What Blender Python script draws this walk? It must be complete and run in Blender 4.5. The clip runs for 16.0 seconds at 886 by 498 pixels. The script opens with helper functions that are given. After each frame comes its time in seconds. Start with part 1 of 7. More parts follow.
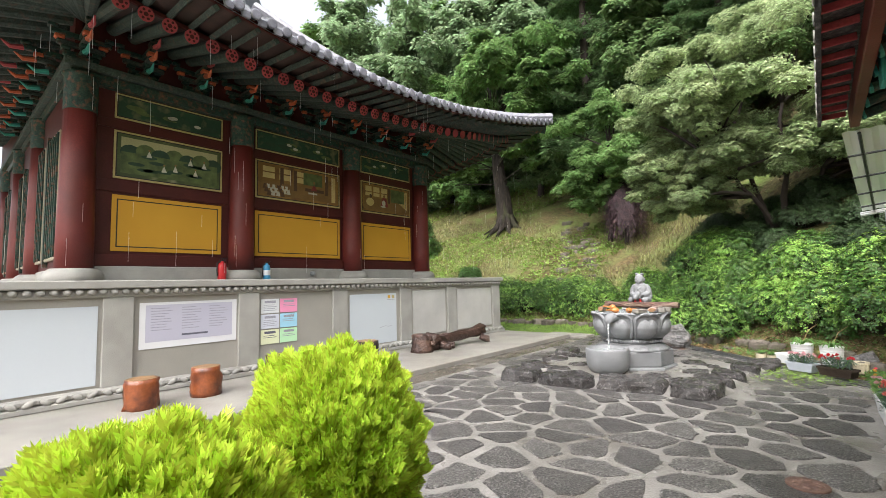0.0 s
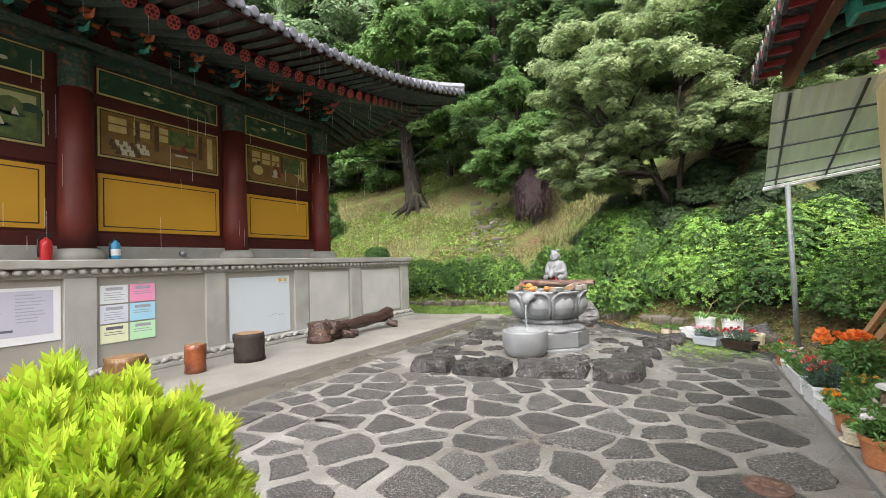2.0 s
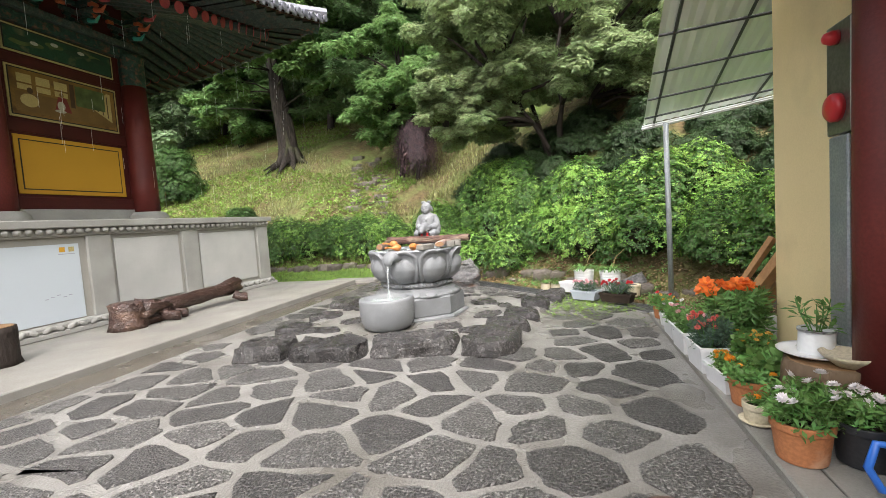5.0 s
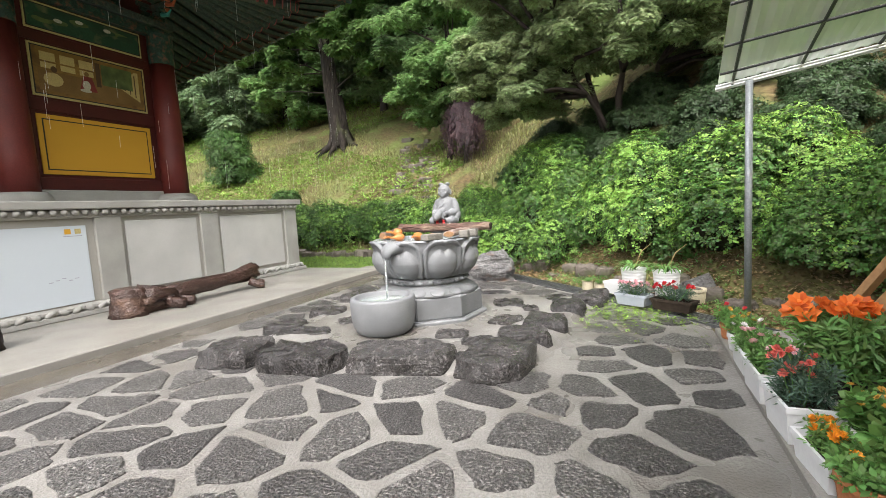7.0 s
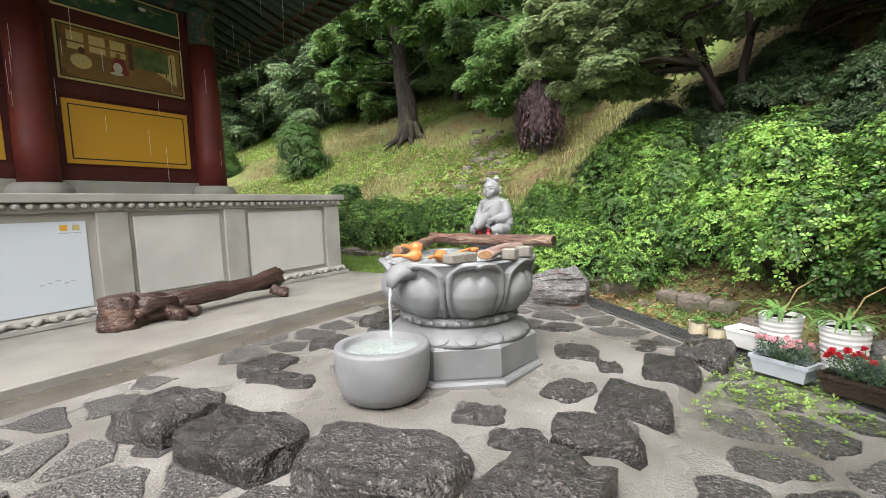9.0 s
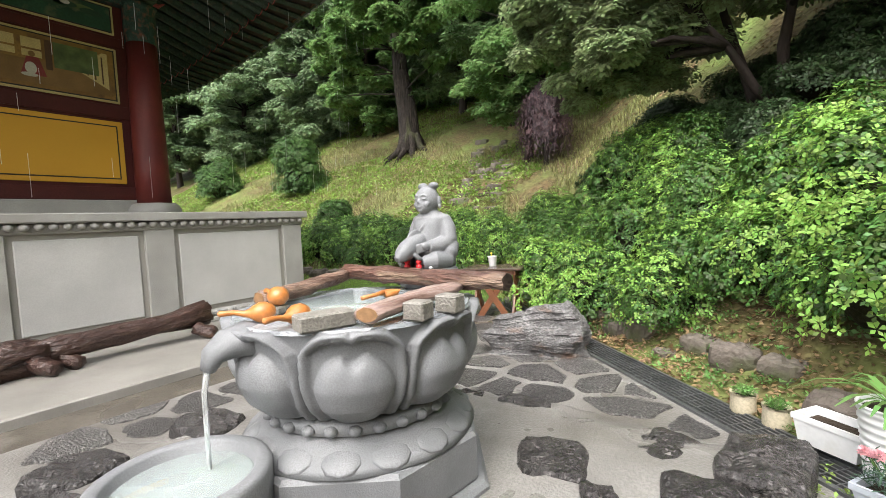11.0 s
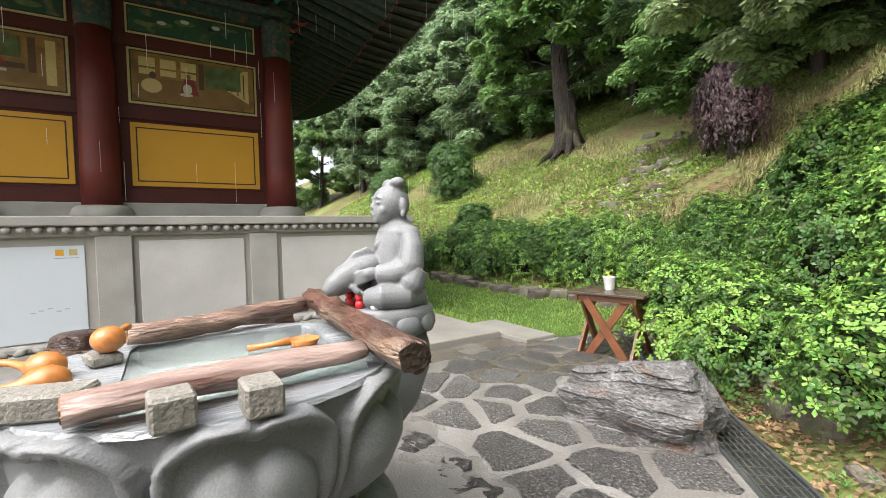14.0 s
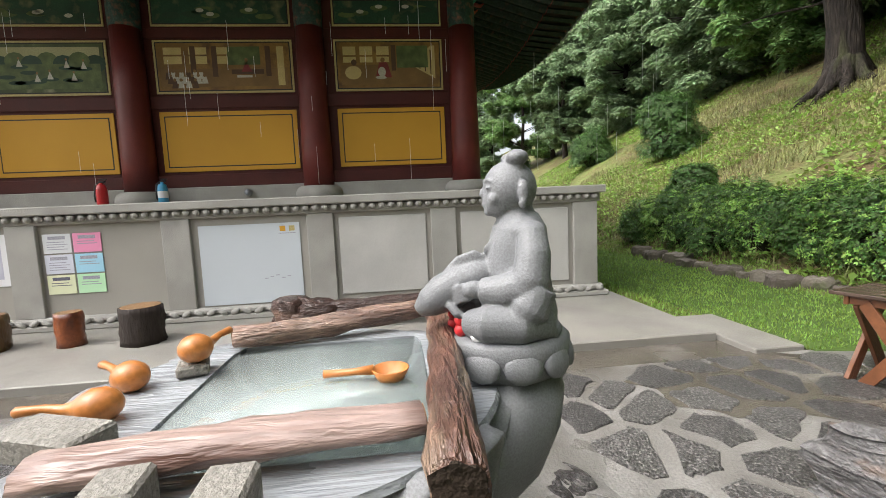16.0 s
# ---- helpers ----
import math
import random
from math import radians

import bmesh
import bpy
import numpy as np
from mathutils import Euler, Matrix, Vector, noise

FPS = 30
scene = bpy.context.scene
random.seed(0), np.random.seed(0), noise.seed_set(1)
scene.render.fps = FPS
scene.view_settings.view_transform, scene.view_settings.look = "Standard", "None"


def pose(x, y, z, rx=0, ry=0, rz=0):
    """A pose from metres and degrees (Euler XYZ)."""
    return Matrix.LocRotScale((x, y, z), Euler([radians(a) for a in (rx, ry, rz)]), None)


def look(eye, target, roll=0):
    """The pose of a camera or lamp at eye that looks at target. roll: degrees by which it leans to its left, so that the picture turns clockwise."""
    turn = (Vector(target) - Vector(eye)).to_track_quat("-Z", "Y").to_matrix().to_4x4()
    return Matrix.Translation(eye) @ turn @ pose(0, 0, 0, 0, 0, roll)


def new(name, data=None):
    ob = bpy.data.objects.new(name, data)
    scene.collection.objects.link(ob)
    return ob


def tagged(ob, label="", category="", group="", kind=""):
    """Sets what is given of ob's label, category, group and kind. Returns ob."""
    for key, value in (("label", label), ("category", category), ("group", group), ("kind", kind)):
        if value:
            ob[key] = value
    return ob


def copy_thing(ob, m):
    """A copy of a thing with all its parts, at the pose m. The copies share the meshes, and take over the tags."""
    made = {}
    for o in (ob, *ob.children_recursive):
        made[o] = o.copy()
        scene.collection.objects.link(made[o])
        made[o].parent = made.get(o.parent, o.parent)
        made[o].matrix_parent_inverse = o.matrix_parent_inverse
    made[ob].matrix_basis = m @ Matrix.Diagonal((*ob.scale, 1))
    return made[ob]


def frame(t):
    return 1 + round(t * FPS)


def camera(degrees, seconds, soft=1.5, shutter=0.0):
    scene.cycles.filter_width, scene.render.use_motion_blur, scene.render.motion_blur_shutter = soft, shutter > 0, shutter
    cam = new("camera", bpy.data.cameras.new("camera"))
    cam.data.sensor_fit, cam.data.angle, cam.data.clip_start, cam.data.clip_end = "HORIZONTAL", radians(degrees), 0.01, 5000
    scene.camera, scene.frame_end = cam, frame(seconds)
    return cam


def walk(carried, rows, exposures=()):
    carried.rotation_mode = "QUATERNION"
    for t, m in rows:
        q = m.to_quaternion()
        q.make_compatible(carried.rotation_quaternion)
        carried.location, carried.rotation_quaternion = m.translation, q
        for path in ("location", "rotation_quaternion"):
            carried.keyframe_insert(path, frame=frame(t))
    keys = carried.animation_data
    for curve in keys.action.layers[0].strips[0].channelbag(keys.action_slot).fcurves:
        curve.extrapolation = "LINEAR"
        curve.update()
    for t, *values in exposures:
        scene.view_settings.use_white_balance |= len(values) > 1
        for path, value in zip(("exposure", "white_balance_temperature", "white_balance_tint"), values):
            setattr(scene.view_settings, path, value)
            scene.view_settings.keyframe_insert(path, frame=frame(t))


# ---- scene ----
cam = camera(90.3, 16.0, 0.8)
PATH = [
    (0, (-0.114, 0.089, 1.587), (-1.41, 1.604, 1.746), -1.4),
    (0.5, (-0.195, 0.296, 1.578), (-1.387, 1.897, 1.694), -1.7),
    (1, (-0.298, 0.507, 1.567), (-1.398, 2.175, 1.658), -1.8),
    (1.5, (-0.501, 0.727, 1.548), (-1.518, 2.448, 1.623), -1.9),
    (2, (-0.71, 0.974, 1.519), (-1.672, 2.727, 1.587), -2.1),
    (2.5, (-0.874, 1.244, 1.524), (-1.775, 3.029, 1.58), -2.4),
    (3, (-1.034, 1.462, 1.484), (-1.831, 3.296, 1.519), -3.1),
    (3.5, (-1.105, 1.658, 1.471), (-1.792, 3.536, 1.466), -3.8),
    (4, (-1.008, 1.895, 1.404), (-1.586, 3.809, 1.342), -3.8),
    (4.2, (-0.946, 1.994, 1.4), (-1.483, 3.918, 1.313), -3.7),
    (6.3, (-0.42, 3.25, 1.355), (-1.005, 5.154, 1.179), -2.8),
    (6.5, (-0.397, 3.352, 1.351), (-1.028, 5.24, 1.165), -2.8),
    (7, (-0.431, 3.596, 1.362), (-1.232, 5.419, 1.176), -3.2),
    (7.5, (-0.525, 3.96, 1.358), (-1.496, 5.698, 1.167), -2.8),
    (8, (-0.634, 4.345, 1.405), (-1.708, 6.022, 1.22), -2.3),
    (8.5, (-0.757, 4.8, 1.427), (-1.857, 6.459, 1.233), -2.1),
    (9, (-0.809, 5.271, 1.433), (-1.91, 6.929, 1.241), -1.9),
    (9.2, (-0.842, 5.447, 1.449), (-1.935, 7.111, 1.259), -1.9),
    (11.3, (-1.019, 7.111, 1.432), (-2.21, 8.714, 1.319), -2.5),
    (11.5, (-0.985, 7.245, 1.428), (-2.2, 8.83, 1.314), -2.1),
    (12, (-0.94, 7.511, 1.446), (-2.224, 9.041, 1.347), -1.6),
    (12.5, (-0.998, 7.767, 1.459), (-2.371, 9.219, 1.377), -1.2),
    (13, (-0.97, 8.001, 1.461), (-2.449, 9.345, 1.388), -1.0),
    (13.5, (-0.932, 8.221, 1.473), (-2.515, 9.441, 1.403), -1.0),
    (14, (-1.015, 8.426, 1.462), (-2.708, 9.488, 1.383), -1.4),
    (14.5, (-1.094, 8.585, 1.464), (-2.898, 9.444, 1.371), -1.7),
    (15, (-1.165, 8.749, 1.464), (-3.064, 9.367, 1.346), -1.9),
    (15.5, (-1.337, 8.887, 1.475), (-3.292, 9.279, 1.312), -2.0),
    (16, (-1.47, 8.941, 1.551), (-3.449, 9.15, 1.353), -2.5),
]
walk(cam, [(t, look(eye, target, roll)) for t, eye, target, roll in PATH],
     exposures=[(0, 1.69), (2.5, 1.68), (6.5, 1.76), (9, 1.64), (12.5, 1.69), (14.5, 1.76), (15.5, 1.74), (16, 1.46)])

# world and sun
world = bpy.data.worlds.new("overcast")
scene.world = world
world.use_nodes = True
wn = world.node_tree.nodes
sky = wn.new("ShaderNodeTexSky")
sky.sky_type, sky.sun_disc = "NISHITA", False
sky.sun_elevation, sky.sun_rotation = radians(57), radians(168)
sky.air_density, sky.dust_density, sky.ozone_density = 1.0, 6.0, 1.0
wn["Background"].inputs["Strength"].default_value = 0.15
cloud = wn.new("ShaderNodeHueSaturation")
cloud.inputs["Saturation"].default_value = 0.35
world.node_tree.links.new(sky.outputs["Color"], cloud.inputs["Color"])
world.node_tree.links.new(cloud.outputs["Color"], wn["Background"].inputs["Color"])
sun = new("sun", bpy.data.lights.new("sun", "SUN"))
sun.data.energy, sun.data.angle, sun.data.color = 0.85, radians(80), (1.0, 0.985, 0.96)
sun.matrix_world = look((2.1, -9.8, 15), (0, 0, 0))

# materials


def mat(name, c1, c2, scale=6.0, rough=0.7, bump=0.2, fine=60.0, spec=0.4, wear_glint=None, wear_glint_scale=1.3, wear_glint_amount=0.5,
        metal=0.0, rough2=None, vary=0.0, stretch=(1, 1, 1), island=0.0, coords="Object", trans=0.0, mark=0.5, deep=0.55, depth=0.02):
    """A painted, stone, wood or leaf surface: two tones by coarse noise, fine grain in the relief, stains and painted
    glints of a third tone.
    """
    m = bpy.data.materials.new(name)
    m.use_nodes = True
    n, l = m.node_tree.nodes, m.node_tree.links
    b = n["Principled BSDF"]
    tc, mp = n.new("ShaderNodeTexCoord"), n.new("ShaderNodeMapping")
    mp.inputs["Scale"].default_value = stretch
    l.new(tc.outputs[coords], mp.inputs["Vector"])

    def noise_tex(sc, detail=4.0):
        t = n.new("ShaderNodeTexNoise")
        t.inputs["Scale"].default_value, t.inputs["Detail"].default_value = sc, detail
        l.new(mp.outputs["Vector"], t.inputs["Vector"])
        return t

    def mixed(fac, a, bb):
        x = n.new("ShaderNodeMix")
        x.data_type = "RGBA"
        for sock, v in ((x.inputs[0], fac), (x.inputs[6], a), (x.inputs[7], bb)):
            if isinstance(v, (tuple, float, int)):
                sock.default_value = (*v, 1) if isinstance(v, tuple) else v
            else:
                l.new(v, sock)
        return x.outputs[2]

    def ramp(sock, lo, hi):
        r = n.new("ShaderNodeMapRange")
        r.inputs[1].default_value, r.inputs[2].default_value = lo, hi
        l.new(sock, r.inputs[0])
        return r.outputs[0]

    coarse, grain = noise_tex(scale), noise_tex(fine, 3.0)
    col = mixed(ramp(coarse.outputs[0], 0.32, 0.68), c1, c2)
    dark = tuple(v * deep for v in c1)
    col = mixed(ramp(grain.outputs[0], 0.62, 0.38), col, mixed(mark, col, dark))
    if wear_glint:
        col = mixed(ramp(noise_tex(wear_glint_scale, 6.0).outputs[0], 0.62 - 0.25 * wear_glint_amount, 0.72), col, wear_glint)
    if vary or island:
        src = n.new("ShaderNodeObjectInfo").outputs["Random"] if vary else n.new("ShaderNodeNewGeometry").outputs["Random Per Island"]
        k = vary or island
        hs = n.new("ShaderNodeHueSaturation")
        l.new(col, hs.inputs["Color"])
        r = n.new("ShaderNodeMapRange")
        r.inputs[3].default_value, r.inputs[4].default_value = 1 - k, 1 + k
        l.new(src, r.inputs[0])
        l.new(r.outputs[0], hs.inputs["Value"])
        r2 = n.new("ShaderNodeMapRange")
        r2.inputs[3].default_value, r2.inputs[4].default_value = 0.5 - 0.05 * k, 0.5 + 0.05 * k
        l.new(src, r2.inputs[0])
        l.new(r2.outputs[0], hs.inputs["Hue"])
        col = hs.outputs[0]
    l.new(col, b.inputs["Base Color"])
    b.inputs["Metallic"].default_value = metal
    b.inputs["Specular IOR Level"].default_value = spec
    if rough2 is None:
        b.inputs["Roughness"].default_value = rough
    else:
        r = n.new("ShaderNodeMapRange")
        r.inputs[1].default_value, r.inputs[2].default_value = 0.35, 0.65
        r.inputs[3].default_value, r.inputs[4].default_value = rough, rough2
        l.new(noise_tex(scale * 0.6, 3.0).outputs[0], r.inputs[0])
        l.new(r.outputs[0], b.inputs["Roughness"])
    if trans:
        b.inputs["Transmission Weight"].default_value = trans
    if bump:
        bp = n.new("ShaderNodeBump")
        bp.inputs["Strength"].default_value, bp.inputs["Distance"].default_value = bump, depth
        l.new(grain.outputs[0], bp.inputs["Height"])
        l.new(bp.outputs[0], b.inputs["Normal"])
    return m


def leaf_mat(name, c1, c2, island=0.35, rough=0.45, through_light=0.35):
    """Leaves: tone by leaf, some light passes through."""
    c1, c2 = [(c[0] + 0.06 * c[1], c[1], c[2] + 0.07 * c[1]) for c in (c1, c2)]
    m = mat(name, c1, c2, 1.2, rough, 0.0, 20.0, 0.35, island=island, mark=0.1)
    n, l = m.node_tree.nodes, m.node_tree.links
    b, out = n["Principled BSDF"], n["Material Output"]
    tr, mx = n.new("ShaderNodeBsdfTranslucent"), n.new("ShaderNodeMixShader")
    l.new(b.inputs["Base Color"].links[0].from_socket, tr.inputs["Color"])
    mx.inputs[0].default_value = through_light
    l.new(b.outputs[0], mx.inputs[1])
    l.new(tr.outputs[0], mx.inputs[2])
    l.new(mx.outputs[0], out.inputs["Surface"])
    return m


M_MORTAR = mat("wet_mortar", (0.285, 0.272, 0.256), (0.18, 0.17, 0.157), 2.6, 0.5, 0.4, 60, 0.45, wear_glint=(0.10, 0.09, 0.077), wear_glint_scale=0.8, wear_glint_amount=0.7, rough2=0.2, mark=0.6)
M_WETMORTAR = mat("soaked_mortar", (0.125, 0.11, 0.09), (0.075, 0.065, 0.052), 2.2, 0.3, 0.3, 50, 0.5, rough2=0.1, wear_glint=(0.19, 0.175, 0.155), wear_glint_scale=1.4, wear_glint_amount=0.3, mark=0.4)
# pale flecks on flags and basalt: stone mottling plus wet glints painted in
M_FLAG = mat("wet_flagstone", (0.098, 0.090, 0.086), (0.052, 0.048, 0.046), 6.0, 0.42, 1.0, 58, 0.65, vary=0.35, rough2=0.3, wear_glint=(0.26, 0.247, 0.238), wear_glint_scale=50.0, wear_glint_amount=0.47, mark=1.0, deep=0.2, depth=0.037)
M_FLAGREST = mat("wet_flagstone_rest", (0.098, 0.090, 0.086), (0.052, 0.048, 0.046), 6.0, 0.42, 1.0, 58, 0.65, island=0.35, rough2=0.3, wear_glint=(0.26, 0.247, 0.238), wear_glint_scale=50.0, wear_glint_amount=0.47, mark=1.0, deep=0.2, depth=0.037)
M_BASALT = mat("wet_basalt", (0.068, 0.060, 0.058), (0.026, 0.023, 0.023), 7.0, 0.35, 1.0, 60, 0.6, vary=0.3, rough2=0.15, wear_glint=(0.15, 0.14, 0.137), wear_glint_scale=34.0, wear_glint_amount=0.2, mark=1.0, deep=0.22, depth=0.025)
M_CONC = mat("pale_concrete", (0.29, 0.275, 0.25), (0.20, 0.19, 0.172), 1.5, 0.6, 0.25, 70, 0.4, wear_glint=(0.24, 0.225, 0.2), wear_glint_scale=0.9, rough2=0.35, mark=0.25)
M_PLAT = mat("grey_platform_stone", (0.40, 0.39, 0.36), (0.31, 0.30, 0.28), 2.2, 0.75, 0.3, 90, 0.3, wear_glint=(0.29, 0.275, 0.25), wear_glint_scale=1.1, wear_glint_amount=0.35, mark=0.3)
M_PANEL = mat("grey_panel_render", (0.36, 0.34, 0.305), (0.31, 0.295, 0.265), 1.3, 0.75, 0.15, 80, 0.3, mark=0.2)
M_SLAB = mat("pale_slab", (0.52, 0.51, 0.485), (0.44, 0.43, 0.41), 1.8, 0.7, 0.15, 80, 0.3, mark=0.2)
M_GRAN = mat("grey_granite", (0.235, 0.24, 0.248), (0.17, 0.175, 0.183), 4.0, 0.6, 0.2, 150, 0.4, wear_glint=(0.13, 0.135, 0.14), wear_glint_scale=1.6, wear_glint_amount=0.35, rough2=0.4, mark=0.65, deep=0.6)
M_RED = mat("red_paint", (0.17, 0.028, 0.022), (0.12, 0.02, 0.018), 2.0, 0.45, 0.1, 50, 0.4, rough2=0.6, wear_glint=(0.07, 0.014, 0.013), wear_glint_scale=0.8)
M_MAROON = mat("maroon_timber", (0.085, 0.016, 0.013), (0.06, 0.012, 0.011), 3.0, 0.55, 0.15, 40, 0.3)
M_YEL = mat("ochre_panel", (0.62, 0.33, 0.035), (0.56, 0.29, 0.03), 0.8, 0.55, 0.08, 60, 0.3, mark=0.1)
M_BLACK = mat("black_line", (0.02, 0.018, 0.016), (0.03, 0.026, 0.022), 4, 0.5, 0)
M_CREAM = mat("cream_line", (0.55, 0.45, 0.20), (0.46, 0.37, 0.15), 4, 0.5, 0)
M_GREEN = mat("temple_green", (0.035, 0.085, 0.065), (0.014, 0.035, 0.03), 14.0, 0.55, 0.3, 60, 0.3, wear_glint=(0.17, 0.07, 0.045), wear_glint_scale=11.0, wear_glint_amount=0.45, mark=0.8, deep=0.3)
M_TEAL = mat("teal_paint", (0.05, 0.33, 0.27), (0.04, 0.25, 0.21), 4.0, 0.5, 0.1)
M_RAFT = mat("dark_rafter_green", (0.075, 0.105, 0.09), (0.035, 0.05, 0.045), 12.0, 0.6, 0.3, 50, 0.3, wear_glint=(0.11, 0.075, 0.06), wear_glint_scale=9.0, wear_glint_amount=0.3, mark=0.8, deep=0.3)
M_SOFFIT = mat("dark_soffit", (0.085, 0.05, 0.042), (0.045, 0.034, 0.03), 3.0, 0.7, 0.1)
M_ROSE = mat("rosette_red", (0.45, 0.075, 0.085), (0.36, 0.05, 0.06), 8.0, 0.55, 0.05)
M_ORNG = mat("orange_paint", (0.55, 0.13, 0.05), (0.40, 0.08, 0.04), 8.0, 0.5, 0.05)
M_TILE = mat("wet_roof_tile", (0.09, 0.10, 0.115), (0.055, 0.055, 0.065), 3.0, 0.32, 0.2, 40, 0.55, vary=0.25, rough2=0.5)
M_TILEEND = mat("pale_wet_tile_end", (0.27, 0.265, 0.31), (0.14, 0.14, 0.17), 5.0, 0.3, 0.2, 50, 0.6, vary=0.2)
M_WALLY = mat("cream_yellow_wall", (0.82, 0.67, 0.37), (0.77, 0.62, 0.34), 0.9, 0.75, 0.1, 90, 0.3, wear_glint=(0.58, 0.47, 0.27), wear_glint_scale=0.7, wear_glint_amount=0.3, mark=0.1)
M_WHITE = mat("white_plastic", (0.78, 0.78, 0.78), (0.72, 0.72, 0.72), 2.0, 0.35, 0.03, 40, 0.5, mark=0.1, wear_glint=(0.6, 0.58, 0.54), wear_glint_scale=3.0, wear_glint_amount=0.15)
M_BOARD = mat("whiteboard", (0.55, 0.59, 0.63), (0.52, 0.56, 0.60), 0.7, 0.3, 0.0, 40, 0.4, mark=0.02)
M_BARK = mat("dark_bark", (0.05, 0.036, 0.03), (0.025, 0.019, 0.016), 6.0, 0.75, 1.0, 22, 0.3, stretch=(1, 1, 0.25), mark=0.9)
M_OLDBARK = mat("furrowed_old_bark", (0.06, 0.046, 0.036), (0.018, 0.014, 0.012), 5.0, 0.8, 1.0, 16, 0.3, stretch=(1, 1, 0.14), mark=1.0, deep=0.25, depth=0.12, wear_glint=(0.075, 0.08, 0.035), wear_glint_scale=1.5, wear_glint_amount=0.3)
M_BARKRED = mat("wet_red_bark", (0.20, 0.10, 0.07), (0.075, 0.038, 0.03), 16.0, 0.4, 1.0, 50, 0.5, stretch=(0.2, 1, 1), wear_glint=(0.36, 0.27, 0.19), wear_glint_scale=9.0, wear_glint_amount=0.4, mark=0.9, deep=0.35, depth=0.04)
M_LOGPALE = mat("wet_pale_log", (0.37, 0.25, 0.19), (0.20, 0.115, 0.085), 14.0, 0.3, 0.9, 60, 0.5, stretch=(1, 0.14, 1), wear_glint=(0.085, 0.05, 0.04), wear_glint_scale=9.0, wear_glint_amount=0.5, mark=0.9, deep=0.4, depth=0.03)
M_CUT = mat("cut_wood", (0.30, 0.17, 0.08), (0.21, 0.115, 0.055), 6.0, 0.5, 0.3, 40, 0.4)
M_REDLOG = mat("varnished_red_log", (0.26, 0.075, 0.025), (0.16, 0.042, 0.016), 5.0, 0.3, 0.3, 30, 0.5, wear_glint=(0.07, 0.02, 0.012), wear_glint_scale=5.0, wear_glint_amount=0.5)
M_TABLE = mat("varnished_pine", (0.19, 0.072, 0.03), (0.12, 0.045, 0.02), 5.0, 0.3, 0.2, 30, 0.5, stretch=(1, 6, 1))
M_TABTOP = mat("dark_wet_table_top", (0.085, 0.055, 0.04), (0.05, 0.034, 0.026), 4.0, 0.25, 0.2, 40, 0.5, stretch=(1, 5, 1))
M_LUMBER = mat("raw_lumber", (0.42, 0.24, 0.11), (0.33, 0.18, 0.08), 4.0, 0.6, 0.2, 30, 0.3)
M_HILL = mat("leaf_litter_slope", (0.165, 0.115, 0.06), (0.115, 0.145, 0.045), 1.4, 0.9, 1.0, 7, 0.2, deep=0.35, depth=0.06, wear_glint=(0.16, 0.22, 0.06), wear_glint_scale=0.35, wear_glint_amount=0.55, mark=0.8)
M_LAWN = mat("lawn_soil", (0.09, 0.15, 0.03), (0.06, 0.10, 0.025), 2.0, 0.9, 0.8, 25, 0.2)
M_SCHIST = mat("layered_schist", (0.25, 0.245, 0.245), (0.09, 0.083, 0.08), 9.0, 0.5, 0.9, 34, 0.45, stretch=(1, 1, 1.7), wear_glint=(0.16, 0.10, 0.07), wear_glint_scale=3.5, wear_glint_amount=0.15, mark=0.7, deep=0.25, depth=0.03)
M_ROCK = mat("mossy_bank_rock", (0.17, 0.145, 0.12), (0.10, 0.085, 0.07), 4.0, 0.7, 0.9, 25, 0.35, wear_glint=(0.08, 0.10, 0.035), wear_glint_scale=3.0, wear_glint_amount=0.4, vary=0.25)
M_STEEL = mat("dark_grating_steel", (0.19, 0.195, 0.20), (0.11, 0.114, 0.12), 5.0, 0.32, 0.1, 50, 0.5, metal=0.6)
M_PIPE = mat("galvanised_post", (0.36, 0.38, 0.40), (0.28, 0.30, 0.32), 6.0, 0.45, 0.05, 60, 0.5, metal=0.5, wear_glint=(0.28, 0.14, 0.08), wear_glint_scale=2.0, wear_glint_amount=0.1)
M_IRON = mat("rusty_iron", (0.13, 0.075, 0.055), (0.085, 0.05, 0.04), 8.0, 0.6, 0.4, 40, 0.4)
M_TERRA = mat("terracotta", (0.50, 0.20, 0.085), (0.42, 0.165, 0.07), 4.0, 0.65, 0.1, 60, 0.3, wear_glint=(0.55, 0.34, 0.22), wear_glint_scale=4.0, wear_glint_amount=0.2)
M_BEIGE = mat("beige_pot", (0.62, 0.55, 0.40), (0.55, 0.48, 0.34), 4.0, 0.5, 0.05)
M_SOIL = mat("dark_soil", (0.05, 0.035, 0.025), (0.03, 0.022, 0.016), 9.0, 0.9, 0.8, 40, 0.2)
M_GOURD = mat("gourd_orange", (0.56, 0.22, 0.06), (0.42, 0.14, 0.035), 5.0, 0.3, 0.03, 50, 0.5, wear_glint=(0.60, 0.33, 0.16), wear_glint_scale=5.0, wear_glint_amount=0.3)
M_REDP = mat("red_enamel", (0.55, 0.03, 0.035), (0.48, 0.025, 0.03), 3.0, 0.3, 0.0, mark=0.05)
M_BLUEP = mat("blue_enamel", (0.06, 0.30, 0.52), (0.05, 0.25, 0.45), 3.0, 0.3, 0.0, mark=0.05)
M_BLUEPL = mat("blue_plastic", (0.03, 0.14, 0.52), (0.025, 0.11, 0.45), 3.0, 0.3, 0.0, mark=0.05)
M_BLACKPL = mat("black_plastic", (0.025, 0.025, 0.028), (0.035, 0.035, 0.038), 3.0, 0.4, 0.0)
L_THUJA = leaf_mat("golden_arborvitae", (0.50, 0.66, 0.02), (0.31, 0.52, 0.015), 0.35)
